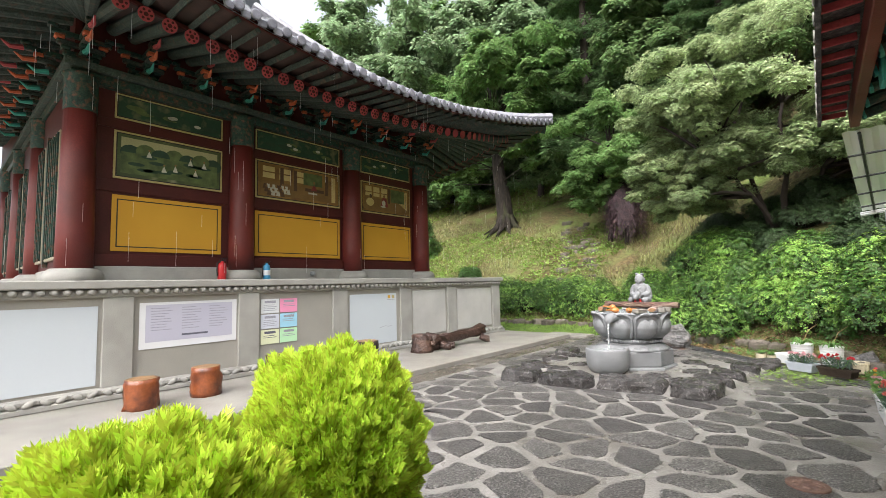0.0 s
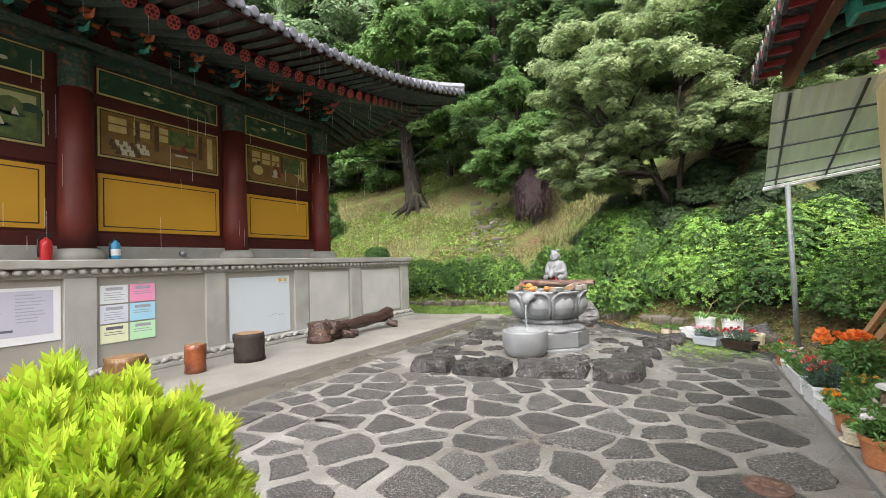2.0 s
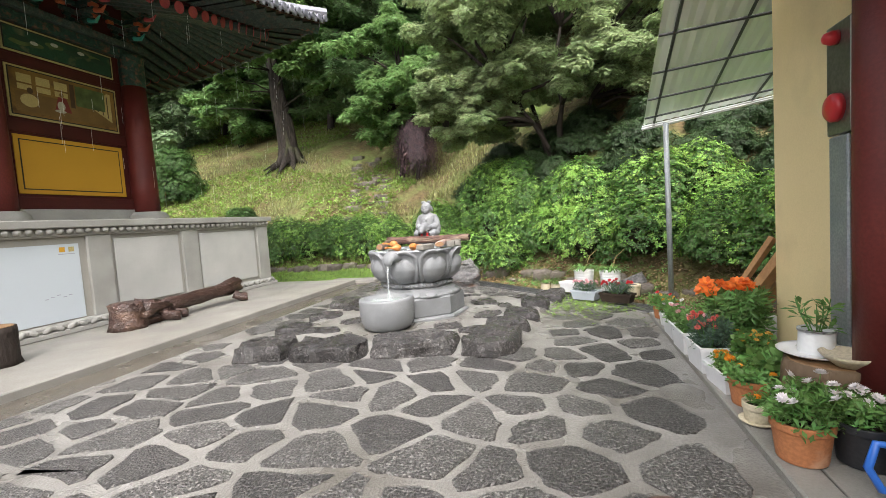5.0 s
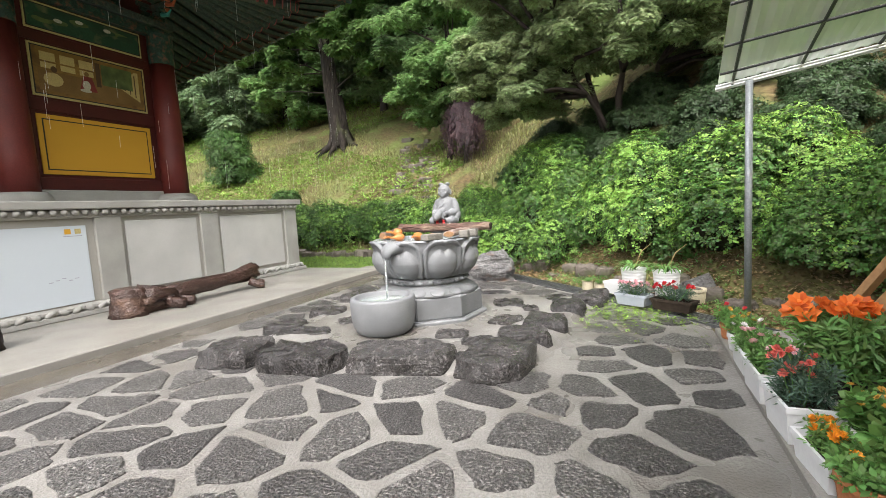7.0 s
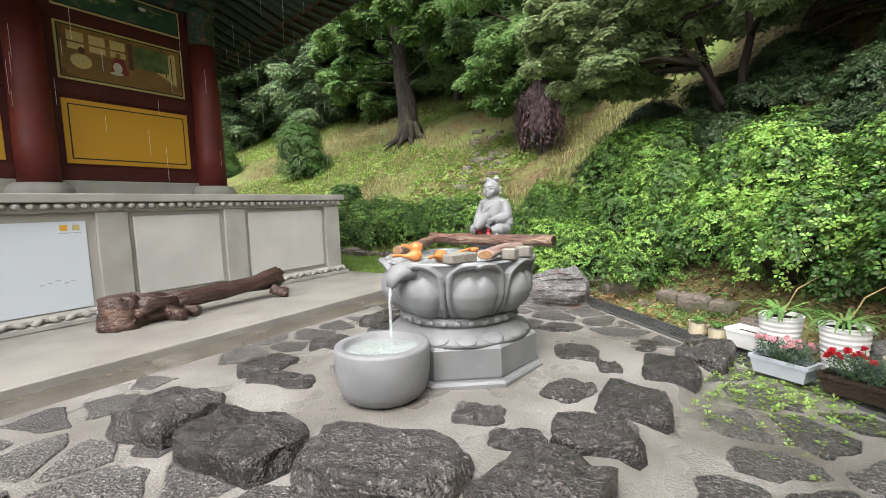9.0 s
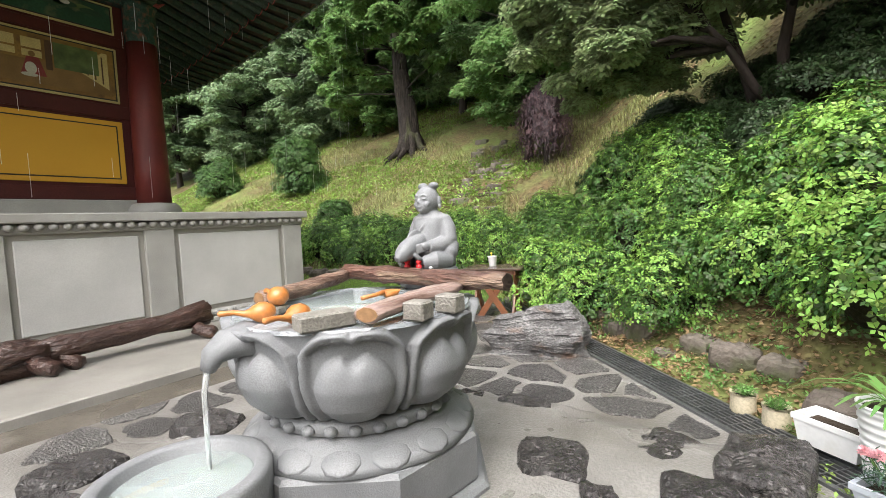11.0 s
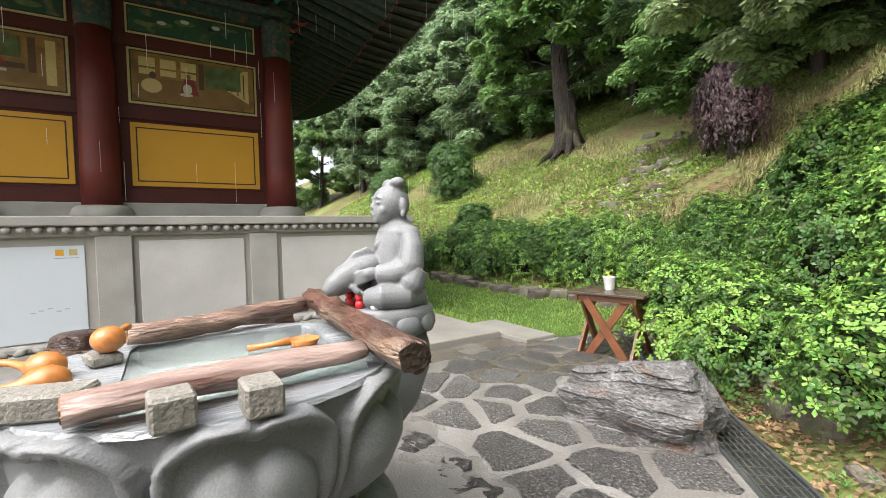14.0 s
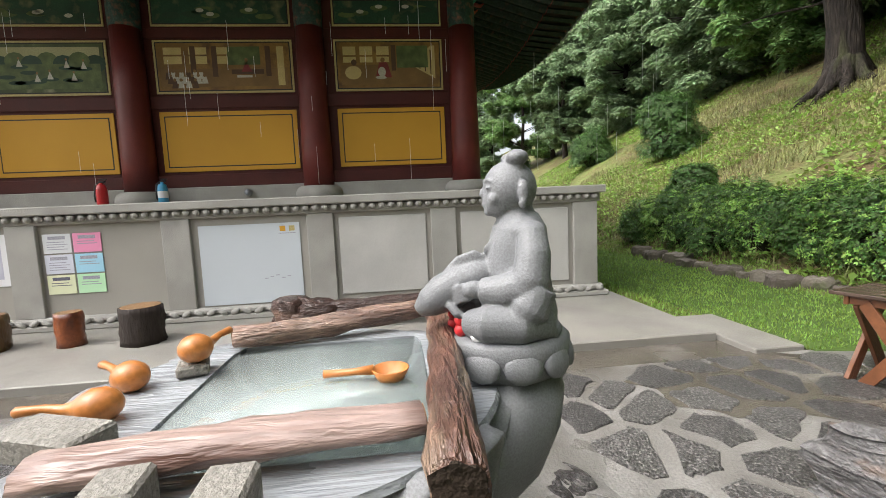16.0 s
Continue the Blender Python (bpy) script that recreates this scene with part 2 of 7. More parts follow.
L_AZALEA = leaf_mat("azalea_green", (0.075, 0.165, 0.024), (0.035, 0.09, 0.014), 0.55, through_light=0.25)
L_AZALT = leaf_mat("azalea_young", (0.25, 0.45, 0.06), (0.16, 0.33, 0.045), 0.4)
L_MAPLE = leaf_mat("maple_pale_green", (0.42, 0.52, 0.25), (0.27, 0.38, 0.16), 0.45, through_light=0.45)
L_DARK = leaf_mat("forest_green", (0.17, 0.27, 0.09), (0.11, 0.20, 0.065), 0.45, through_light=0.45)
L_MID = leaf_mat("broadleaf_green", (0.19, 0.33, 0.09), (0.13, 0.25, 0.07), 0.4, through_light=0.45)
# mist is mixed into this leaf colour: paler and greyer for distant trees
L_FARHAZE = leaf_mat("far_wood_hazy_green", (0.28, 0.40, 0.20), (0.19, 0.30, 0.145), 0.4, through_light=0.45)
L_PINE = leaf_mat("pine_green", (0.13, 0.22, 0.08), (0.08, 0.155, 0.055), 0.4, through_light=0.3)
L_PURPLE = leaf_mat("purple_maple", (0.125, 0.075, 0.08), (0.05, 0.032, 0.036), 0.75)
L_GRASS = leaf_mat("grass_green", (0.26, 0.41, 0.06), (0.16, 0.29, 0.04), 0.4)
L_LITTER = leaf_mat("fallen_leaves", (0.27, 0.18, 0.085), (0.20, 0.14, 0.065), 0.35, through_light=0.1)
L_PLANT = leaf_mat("plant_green", (0.17, 0.34, 0.07), (0.09, 0.22, 0.045), 0.35)
L_GREYLEAF = leaf_mat("carnation_leaf", (0.09, 0.17, 0.10), (0.06, 0.12, 0.075), 0.35)


def glassy(name, color, rough=0.05, alpha=1.0, ior=1.33):
    m = bpy.data.materials.new(name)
    m.use_nodes = True
    b = m.node_tree.nodes["Principled BSDF"]
    b.inputs["Base Color"].default_value = (*color, 1)
    b.inputs["Roughness"].default_value, b.inputs["IOR"].default_value = rough, ior
    b.inputs["Transmission Weight"].default_value = alpha
    return m


M_WATER = glassy("water", (0.80, 0.88, 0.86), 0.03, 0.75)
nn = M_WATER.node_tree.nodes
wt, wb = nn.new("ShaderNodeTexNoise"), nn.new("ShaderNodeBump")
wt.inputs["Scale"].default_value, wb.inputs["Strength"].default_value = 1.0, 0.3
wc, wm = nn.new("ShaderNodeTexCoord"), nn.new("ShaderNodeMapping")
wm.inputs["Scale"].default_value = (34.0, 3.0, 1.0)
M_WATER.node_tree.links.new(wc.outputs["Object"], wm.inputs["Vector"])
M_WATER.node_tree.links.new(wm.outputs["Vector"], wt.inputs["Vector"])
M_WATER.node_tree.links.new(wt.outputs[0], wb.inputs["Height"])
M_WATER.node_tree.links.new(wb.outputs[0], nn["Principled BSDF"].inputs["Normal"])
M_SHEET = glassy("frosted_polycarbonate", (0.86, 0.88, 0.84), 0.45, 0.5, 1.45)

# mesh helpers
G = -0.03


class Mesh:
    """Collects verts and faces of one part."""

    def __init__(self):
        self.v, self.f = [], []

    def add(self, verts, faces, m=None):
        o = len(self.v)
        self.v += [tuple(m @ Vector(p)) if m is not None else tuple(p) for p in verts]
        self.f += [tuple(i + o for i in f) for f in faces]
        return self

    def box(self, x0, x1, y0, y1, z0, z1, c=0.0, m=None):
        """A box with chamfered upright and level edges of width c."""
        if c <= 0:
            vs = [(x, y, z) for z in (z0, z1) for x, y in ((x0, y0), (x1, y0), (x1, y1), (x0, y1))]
            return self.add(vs, [(3, 2, 1, 0), (4, 5, 6, 7), (0, 1, 5, 4), (1, 2, 6, 5), (2, 3, 7, 6), (3, 0, 4, 7)], m)

        def ring(i, z):
            a = [(x0 + i, y0 + c), (x0 + c, y0 + i), (x1 - c, y0 + i), (x1 - i, y0 + c), (x1 - i, y1 - c), (x1 - c, y1 - i), (x0 + c, y1 - i), (x0 + i, y1 - c)]
            if i:
                a = [(x0 + c, y0 + c)] * 2 + [(x1 - c, y0 + c)] * 2 + [(x1 - c, y1 - c)] * 2 + [(x0 + c, y1 - c)] * 2
            return [(x, y, z) for x, y in a]
        rs = [ring(c, z0), ring(0, z0 + c), ring(0, z1 - c), ring(c, z1)]
        return self.rings(rs, m)

    def rings(self, rs, m=None, closed=True, caps=True):
        n = len(rs[0])
        vs = [p for r in rs for p in r]
        fs = []
        for k in range(len(rs) - 1):
            for i in range(n if closed else n - 1):
                j = (i + 1) % n
                fs.append((k * n + i, k * n + j, (k + 1) * n + j, (k + 1) * n + i))
        if caps and closed:
            fs += [tuple(range(n - 1, -1, -1)), tuple((len(rs) - 1) * n + i for i in range(n))]
        return self.add(vs, fs, m)

    def lathe(self, prof, n=24, m=None, cx=0.0, cy=0.0, caps=True):
        return self.rings([[(cx + r * math.cos(2 * math.pi * i / n), cy + r * math.sin(2 * math.pi * i / n), z) for i in range(n)] for r, z in prof], m, caps=caps)

    def tube(self, pts, rad, n=8, rough=0.0, seed=0.0, flat=1.0, caps=True):
        """A round limb along pts, with a radius for each point and lumps of size rough."""
        pts = [Vector(p) for p in pts]
        rs = []
        up = None
        for k, p in enumerate(pts):
            d = (pts[min(k + 1, len(pts) - 1)] - pts[max(k - 1, 0)]).normalized()
            if up is None:
                up = Vector((0, 0, 1)) if abs(d.z) < 0.9 else Vector((1, 0, 0))
            a = d.cross(up).normalized()
            up = a.cross(d).normalized()
            r = rad[k] if isinstance(rad, (list, tuple)) else rad
            ring = []
            for i in range(n):
                t = 2 * math.pi * i / n
                q = a * math.cos(t) + up * math.sin(t) * flat
                rr = r * (1 + rough * (noise.noise(Vector((q.x * 1.5 + seed, q.y * 1.5 + k * 0.35, q.z * 1.5)) * 1.7) + 0.5 * noise.noise(Vector((q.x * 4 + seed, q.y * 4 + k * 0.8, q.z * 4)))))
                ring.append(tuple(p + q * rr))
            rs.append(ring)
        return self.rings(rs, caps=caps)

    def ball(self, c, r, nu=12, nv=8, m=None):
        rx, ry, rz = r if isinstance(r, (tuple, list)) else (r, r, r)
        rs = []
        for k in range(nv + 1):
            a = math.pi * (k + 0.02) / (nv + 0.04) - math.pi / 2
            rs.append([(c[0] + rx * math.cos(a) * math.cos(2 * math.pi * i / nu), c[1] + ry * math.cos(a) * math.sin(2 * math.pi * i / nu), c[2] + rz * math.sin(a)) for i in range(nu)])
        return self.rings(rs, m)

    def data(self, name, material, smooth=False):
        me = bpy.data.meshes.new(name)
        me.from_pydata(self.v, [], self.f)
        me.materials.append(material)
        if smooth:
            me.polygons.foreach_set("use_smooth", [True] * len(me.polygons))
        me.update()
        return me


def part(name, mb, material, parent=None, label="", smooth=False):
    ob = new(name, mb.data(name, material, smooth) if isinstance(mb, Mesh) else mb)
    if parent is not None:
        ob.parent = parent
    if label:
        ob["label"] = label
    return ob


def thing(name, label, category, at=None, group="", kind=""):
    ob = tagged(new(name), label, category, group, kind)
    ob.empty_display_size = 0.1
    if at is not None:
        ob.matrix_basis = at
    return ob


def single(name, mb, material, label, category, at=None, smooth=False, group="", kind=""):
    ob = tagged(part(name, mb, material, None, "", smooth), label, category, group, kind)
    if at is not None:
        ob.matrix_basis = at
    return ob


def structure(name, mb, material, label="", smooth=False):
    return tagged(part(name, mb, material, None, "", smooth), label, "", "", "structure")


def leaf_mesh(name, pos, nor, size, material, aspect=0.45, fold=0.25, rng=None, tip=0.0):
    """Many leaves in one mesh: each a folded rhomb of two triangles pairs, at pos, lying across nor."""
    rng = rng or np.random.default_rng(1)
    pos, nor = np.asarray(pos, float), np.asarray(nor, float)
    k = len(pos)
    nor = nor / (np.linalg.norm(nor, axis=1, keepdims=True) + 1e-9)
    t = np.cross(nor, rng.normal(size=(k, 3)))
    t /= np.linalg.norm(t, axis=1, keepdims=True) + 1e-9
    s = np.cross(nor, t)
    size = np.broadcast_to(np.asarray(size, float), (k,)) * rng.uniform(0.7, 1.3, k)
    L, W = size[:, None], (size * aspect)[:, None]
    droop = -np.array([0, 0, 1.0]) * tip * L
    v = np.empty((k, 4, 3))
    v[:, 0] = pos - t * L * 0.5
    v[:, 1] = pos + s * W * 0.5 + nor * W * fold
    v[:, 2] = pos + t * L * 0.5 + droop
    v[:, 3] = pos - s * W * 0.5 + nor * W * fold
    return quads(name, v, material)


def quads(name, v, material):
    k = len(v)
    me = bpy.data.meshes.new(name)
    me.vertices.add(4 * k)
    me.vertices.foreach_set("co", v.reshape(-1).astype(np.float32))
    me.loops.add(4 * k)
    me.loops.foreach_set("vertex_index", np.arange(4 * k, dtype=np.int32))
    me.polygons.add(k)
    me.polygons.foreach_set("loop_start", np.arange(0, 4 * k, 4, dtype=np.int32))
    me.polygons.foreach_set("loop_total", np.full(k, 4, dtype=np.int32))
    me.materials.append(material)
    me.update()
    me.validate()
    return me


def blades(name, pos, height, width, material, rng, lean=0.35):
    """Grass blades: thin upright quads leaning at random."""
    k = len(pos)
    a = rng.uniform(0, 2 * math.pi, k)
    d = np.stack([np.cos(a), np.sin(a), np.zeros(k)], 1)
    q = np.stack([-np.sin(a), np.cos(a), np.zeros(k)], 1)
    h = (height * rng.uniform(0.6, 1.4, k))[:, None]
    tipp = pos + np.array([0, 0, 1.0]) * h + d * h * rng.normal(0, lean, k)[:, None]
    v = np.stack([pos - q * width, pos + q * width, tipp + q * width * 0.2, tipp - q * width * 0.2], 1)
    return quads(name, v, material)


def clump_points(rng, centre, radius, k, shell=0.55, flat=1.0, bottom=-1.0):
    """Points and outward normals over lumpy ellipsoids."""
    d = rng.normal(size=(k, 3))
    d /= np.linalg.norm(d, axis=1, keepdims=True)
    d = d[d[:, 2] > bottom]
    r = rng.uniform(shell, 1.0, len(d))[:, None]
    p = np.asarray(centre) + d * r * radius * np.array([1, 1, flat])
    return p, d


def rnd(a, b):
    return random.uniform(a, b)

# ground and hillside


def foot(x):
    """The line along which the slope rises out of the yard."""
    return 15.3 if x < -6 else max(8.8, 15.3 - 0.87 * (x + 6))


def hill(x, y):
    s = 0.54 if x < -6 else (0.66 if x > 0 else 0.54 + 0.12 * (x + 6) / 6)
    d = y - foot(x)
    east = max(0.0, x - 7.0)
    h = s * (d if d > 0.3 else (d + 0.3) ** 2 / 1.2 if d > -0.3 else 0.0)
    h = max(h, 0.5 * east)
    lump = 0.22 * noise.noise(Vector((x * 0.25, y * 0.25, 0))) + 0.07 * noise.noise(Vector((x, y, 3)))
    return G - 0.02 + h + lump * min(1.0, max(0.0, h))


def axis_steps(a, b, near0, near1, fine, coarse):
    out, x = [], a
    while x < b:
        out.append(x)
        x += fine if near0 <= x <= near1 else coarse
    return out + [b]


gx = axis_steps(-394, 400, -34, 12, 0.25, 12.0)
gy = axis_steps(-400, 400, 8, 46, 0.25, 12.0)
mb = Mesh()
mb.v = [(x, y, hill(x, min(y, 60))) for y in gy for x in gx]
mb.f = [(j * len(gx) + i, j * len(gx) + i + 1, (j + 1) * len(gx) + i + 1, (j + 1) * len(gx) + i) for j in range(len(gy) - 1) for i in range(len(gx) - 1)]
structure("ground", mb, M_HILL, "leaf-littered grassy hillside rising behind the yard", True)

mb = Mesh().add([(x, y, z) for z in (G - 0.2, G) for x, y in ((-5.3, -6), (0.28, -6), (0.28, 8.87), (-2.3, 11.3), (-4.95, 13.7), (-5.3, 13.7))],
               [(5, 4, 3, 2, 1, 0), (6, 7, 8, 9, 10, 11)] + [(i, (i + 1) % 6, (i + 1) % 6 + 6, i + 6) for i in range(6)])
yard = structure("pavement", mb, M_MORTAR, "wet mortar of the flagstone yard")
structure("gutter", Mesh().box(-5.95, -5.3, -6, 13.6, G - 0.2, G - 0.012, 0), M_WETMORTAR, "soaked dark mortar strip beside the apron")
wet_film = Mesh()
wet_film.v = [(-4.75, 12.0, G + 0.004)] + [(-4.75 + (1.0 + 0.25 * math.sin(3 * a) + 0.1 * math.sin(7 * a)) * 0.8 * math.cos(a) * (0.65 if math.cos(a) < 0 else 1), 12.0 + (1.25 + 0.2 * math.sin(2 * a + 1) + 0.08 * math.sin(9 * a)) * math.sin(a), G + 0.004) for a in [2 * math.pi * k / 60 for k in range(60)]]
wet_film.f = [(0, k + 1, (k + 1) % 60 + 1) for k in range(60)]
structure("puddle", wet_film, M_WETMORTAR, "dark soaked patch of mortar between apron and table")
apron = structure("apron", Mesh().box(-8.3, -5.8, -6, 12.35, -0.2, 0.05, 0.012).box(-6.6, -5.3, 12.37, 12.9, -0.2, 0.02, 0.01), M_CONC, "worn pale concrete apron along the platform")
structure("east_kerb", Mesh().box(0.28, 0.46, -4.0, 8.6, -0.2, 0.025, 0.012).box(0.47, 1.6, -4.0, 8.6, -0.2, 0.02, 0.006), M_CONC, "concrete kerb below the planters")

# stone platform of the hall
TOP = 1.76
plat = structure("platform", Mesh().box(-24, -8.06, -8, 12.06, -0.2, TOP - 0.24, 0), M_PANEL, "stone-faced temple platform")
structure("platform_floor", Mesh().box(-24, -7.92, -8.1, 12.16, TOP - 0.12, TOP, 0.015), M_PLAT, "pale stone coping of the platform")
cop = structure("platform_moulding", Mesh().box(-24, -8.0, -8, 12.1, TOP - 0.25, TOP - 0.12, 0.02), M_PLAT, "stone moulding under the coping")
base = structure("platform_plinth", Mesh().box(-24, -7.93, -8, 12.2, 0.05, 0.13, 0.015).box(-24, -7.97, -8, 12.14, 0.13, 0.23, 0.03), M_PLAT, "carved plinth course of the platform")
PIL = [-3.9, -1.95, 0.0, 1.94, 3.89, 5.88, 7.86, 9.66, 11.86]
for y in PIL:
    part("pilaster", Mesh().box(-8.06, -8.0, y - 0.19, y + 0.19, 0.23, TOP - 0.25, 0.008), M_PLAT, plat)
for a, b in zip(PIL[6:], PIL[7:]):
    part("facing_slab", Mesh().box(-8.06, -8.03, a + 0.26, b - 0.26, 0.3, TOP - 0.32, 0.012), M_SLAB, plat)
lobe = Mesh().ball((0, 0, 0), (0.045, 0.055, 0.045), 8, 5).data("moulding_lobe", M_PLAT, True)
leafm = Mesh().ball((0, 0, 0), (0.03, 0.075, 0.04), 8, 5).data("plinth_petal", M_PLAT, True)
for k in range(90):
    o = part("lobe", lobe, None, cop)
    o.location = (-7.975, 12.0 - 0.135 * k, TOP - 0.165)
for k in range(80):
    o = part("petal", leafm, None, base)
    o.location = (-7.945, 12.05 - 0.165 * k, 0.17)
    o.rotation_euler = (0.5 if k % 2 else -0.5, 0, 0)

# hall
WX = -9.93
COLS = [1.70, 4.56, 7.60, 10.33]


def framed_panel(parent, name, axis_pt, y0, y1, z0, z1, field, line, border, label, bw=0.075):
    """A panel lying in a timber wall: border, dark line and field, each proud of the last."""
    x = axis_pt
    p = part(name, Mesh().box(x, x + 0.02, y0, y1, z0, z1, 0.004), border, parent, label)
    part("inner_line", Mesh().box(x + 0.02, x + 0.023, y0 + bw, y1 - bw, z0 + bw, z1 - bw, 0), line, p)
    part("field", Mesh().box(x + 0.023, x + 0.026, y0 + bw + 0.02, y1 - bw - 0.02, z0 + bw + 0.02, z1 - bw - 0.02, 0), field, p)
    return p


def scene_mat(name, sky_c, land, hi, deep, scale):
    return mat(name, land, deep, scale, 0.5, 0.05, 30, 0.3, wear_glint=hi, wear_glint_scale=scale * 1.6, wear_glint_amount=0.3, mark=0.5)


M_PIC1 = scene_mat("mural_hills", (0.5, 0.5, 0.3), (0.10, 0.13, 0.05), (0.34, 0.33, 0.20), (0.05, 0.065, 0.035), 2.0)
M_PIC2 = scene_mat("mural_hall", (0.4, 0.3, 0.1), (0.30, 0.17, 0.05), (0.09, 0.045, 0.03), (0.19, 0.10, 0.035), 2.2)
M_PICG = scene_mat("mural_green", (0.1, 0.2, 0.1), (0.03, 0.085, 0.05), (0.16, 0.15, 0.08), (0.018, 0.045, 0.03), 2.5)
hall = tagged(new("temple_hall"), "painted wooden temple hall with red columns and tiled roof", "temple hall")
part("wall", Mesh().box(WX - 0.2, WX, COLS[0], COLS[3], TOP + 0.3, 6.9, 0), M_MAROON, hall, "maroon timber wall")
part("stone_sill", Mesh().box(WX - 0.15, WX + 0.1, COLS[0], COLS[3], TOP, TOP + 0.30, 0.015), M_PLAT, hall, "grey stone sill course")
part("sill_beam", Mesh().box(WX, WX + 0.08, COLS[0], COLS[3], TOP + 0.30, 2.28, 0.01), M_MAROON, hall)
part("rail", Mesh().box(WX, WX + 0.03, COLS[0], COLS[3], 3.44, 3.66, 0.008), M_MAROON, hall)
part("rail", Mesh().box(WX, WX + 0.03, COLS[0], COLS[3], 4.64, 4.80, 0.008), M_MAROON, hall)
BAYS = [(2.22, 4.17), (4.92, 7.27), (8.0, 9.97)]
for k, (a, b) in enumerate(BAYS):
    framed_panel(hall, "yellow_panel", WX, a, b, 2.34, 3.39, M_YEL, M_BLACK, M_YEL, "ochre panel with black border line")
    framed_panel(hall, "mural", WX, a, b, 3.70, 4.61, (M_PIC1, M_PIC2, M_PIC2)[k], M_BLACK, M_CREAM, "framed painted mural", 0.035)
    framed_panel(hall, "mural", WX, a, b, 4.84, 5.32, M_PICG, M_BLACK, M_CREAM, "narrow green painted mural", 0.03)


def oval(y, z, ry, rz, n=12):
    return [(y + ry * math.cos(2 * math.pi * i / n), z + rz * math.sin(2 * math.pi * i / n)) for i in range(n)]


def painted(outline, m, lvl):
    """A flat shape of paint on a mural, from its outline in y and z."""
    x = WX + 0.03 + 0.0014 * lvl
    n = len(outline)
    part("painted_shape", Mesh().add([(x, y, z) for y, z in outline] + [(x - 0.001, y, z) for y, z in outline], [tuple(range(n)), tuple(range(2 * n - 1, n - 1, -1))]), m, hall)


def rect(y0, y1, z0, z1):
    return [(y0, z0), (y1, z0), (y1, z1), (y0, z1)]


P_TAN = mat("paint_tan", (0.25, 0.14, 0.05), (0.18, 0.10, 0.035), 4, 0.6, 0)
P_BROWN = mat("paint_brown", (0.11, 0.055, 0.03), (0.08, 0.04, 0.025), 5, 0.6, 0)
P_PANE = mat("paint_straw", (0.62, 0.48, 0.22), (0.50, 0.38, 0.15), 5, 0.6, 0)
P_PALE = mat("paint_pale", (0.58, 0.55, 0.47), (0.48, 0.45, 0.38), 7, 0.6, 0)
P_RED = mat("paint_crimson", (0.26, 0.04, 0.04), (0.18, 0.03, 0.03), 7, 0.6, 0)
P_HILL = mat("paint_hill", (0.13, 0.17, 0.06), (0.05, 0.075, 0.03), 7, 0.6, 0)
P_SKYP = mat("paint_sky", (0.42, 0.40, 0.22), (0.36, 0.34, 0.18), 2, 0.6, 0)
P_DKGRN = mat("paint_dark_green", (0.03, 0.07, 0.04), (0.02, 0.045, 0.03), 5, 0.6, 0)
rm_ = random.Random(4)
# bay 1: hills under a pale sky, small seated shapes
a, b = BAYS[0][0] + 0.11, BAYS[0][1] - 0.11
painted(rect(a, b, 4.28, 4.50), P_SKYP, 0)
for k in range(7):
    painted(oval(a + 0.15 + 0.25 * k, 4.22 + 0.05 * (k % 2), 0.17, 0.15), P_HILL if k % 2 else P_DKGRN, 1 + k % 3)
painted(rect(a, b, 3.81, 4.22), P_HILL, 4)
for k in range(12):
    y, z = rm_.uniform(a + 0.15, b - 0.15), rm_.uniform(3.88, 4.2)
    painted(oval(y, z, 0.14, 0.035), P_DKGRN, 5)
    if k % 2:
        painted([(y - 0.05, z), (y + 0.05, z), (y, z + 0.13)], P_PALE, 6)
        painted(oval(y, z + 0.14, 0.018, 0.02), P_TAN, 7)
# bay 2: a hall interior with rows of pale seated shapes
a, b = BAYS[1][0] + 0.11, BAYS[1][1] - 0.11
painted(rect(a, b, 3.81, 4.12), P_TAN, 0)
for k in range(3):
    painted(rect(a + 0.06 + 0.42 * k, a + 0.36 + 0.42 * k, 4.36, 4.48), P_PANE, 1)
    painted(rect(a + 0.06 + 0.42 * k, a + 0.36 + 0.42 * k, 4.20, 4.33), P_PANE, 1)
for y in (a + 0.5, a + 0.86, b - 0.36):
    painted(rect(y, y + 0.09, 3.98, 4.5), P_BROWN, 2)
painted(rect(b - 0.95, b - 0.4, 4.02, 4.1), P_BROWN, 3)
painted(rect(b - 0.16, b - 0.04, 3.82, 4.49), P_PANE, 2)
painted(rect(b - 1.0, b - 0.45, 4.18, 4.49), P_HILL, 4)
painted([(b - 0.78, 4.06), (b - 0.6, 4.06), (b - 0.69, 4.24)], P_RED, 4)
painted(oval(b - 0.69, 4.26, 0.03, 0.035), P_TAN, 5)
painted(rect(b - 0.86, b - 0.6, 3.96, 4.0), P_PALE, 5)
for k in range(16):
    y, z = a + 0.10 + 0.115 * (k % 6) + 0.05 * (k // 6) + rm_.uniform(-0.02, 0.02), 4.02 - 0.075 * (k // 6)
    painted([(y - 0.055, z - 0.08), (y + 0.055, z - 0.08), (y + 0.03, z + 0.04), (y - 0.03, z + 0.04)], P_PALE if k % 3 else P_BROWN, 4 + k // 6)
    painted(oval(y, z + 0.06, 0.026, 0.03, 8), P_TAN, 7)
# bay 3: an open room with a red-robed shape and a lattice screen
a, b = BAYS[2][0] + 0.11, BAYS[2][1] - 0.11
painted(rect(a, b, 3.81, 4.16), P_TAN, 0)
for k in range(3):
    painted(rect(a + 0.05 + 0.30 * k, a + 0.28 + 0.30 * k, 4.33, 4.48), P_PANE, 1)
    painted(rect(a + 0.05 + 0.30 * k, a + 0.28 + 0.30 * k, 4.2, 4.3), P_PANE, 1)
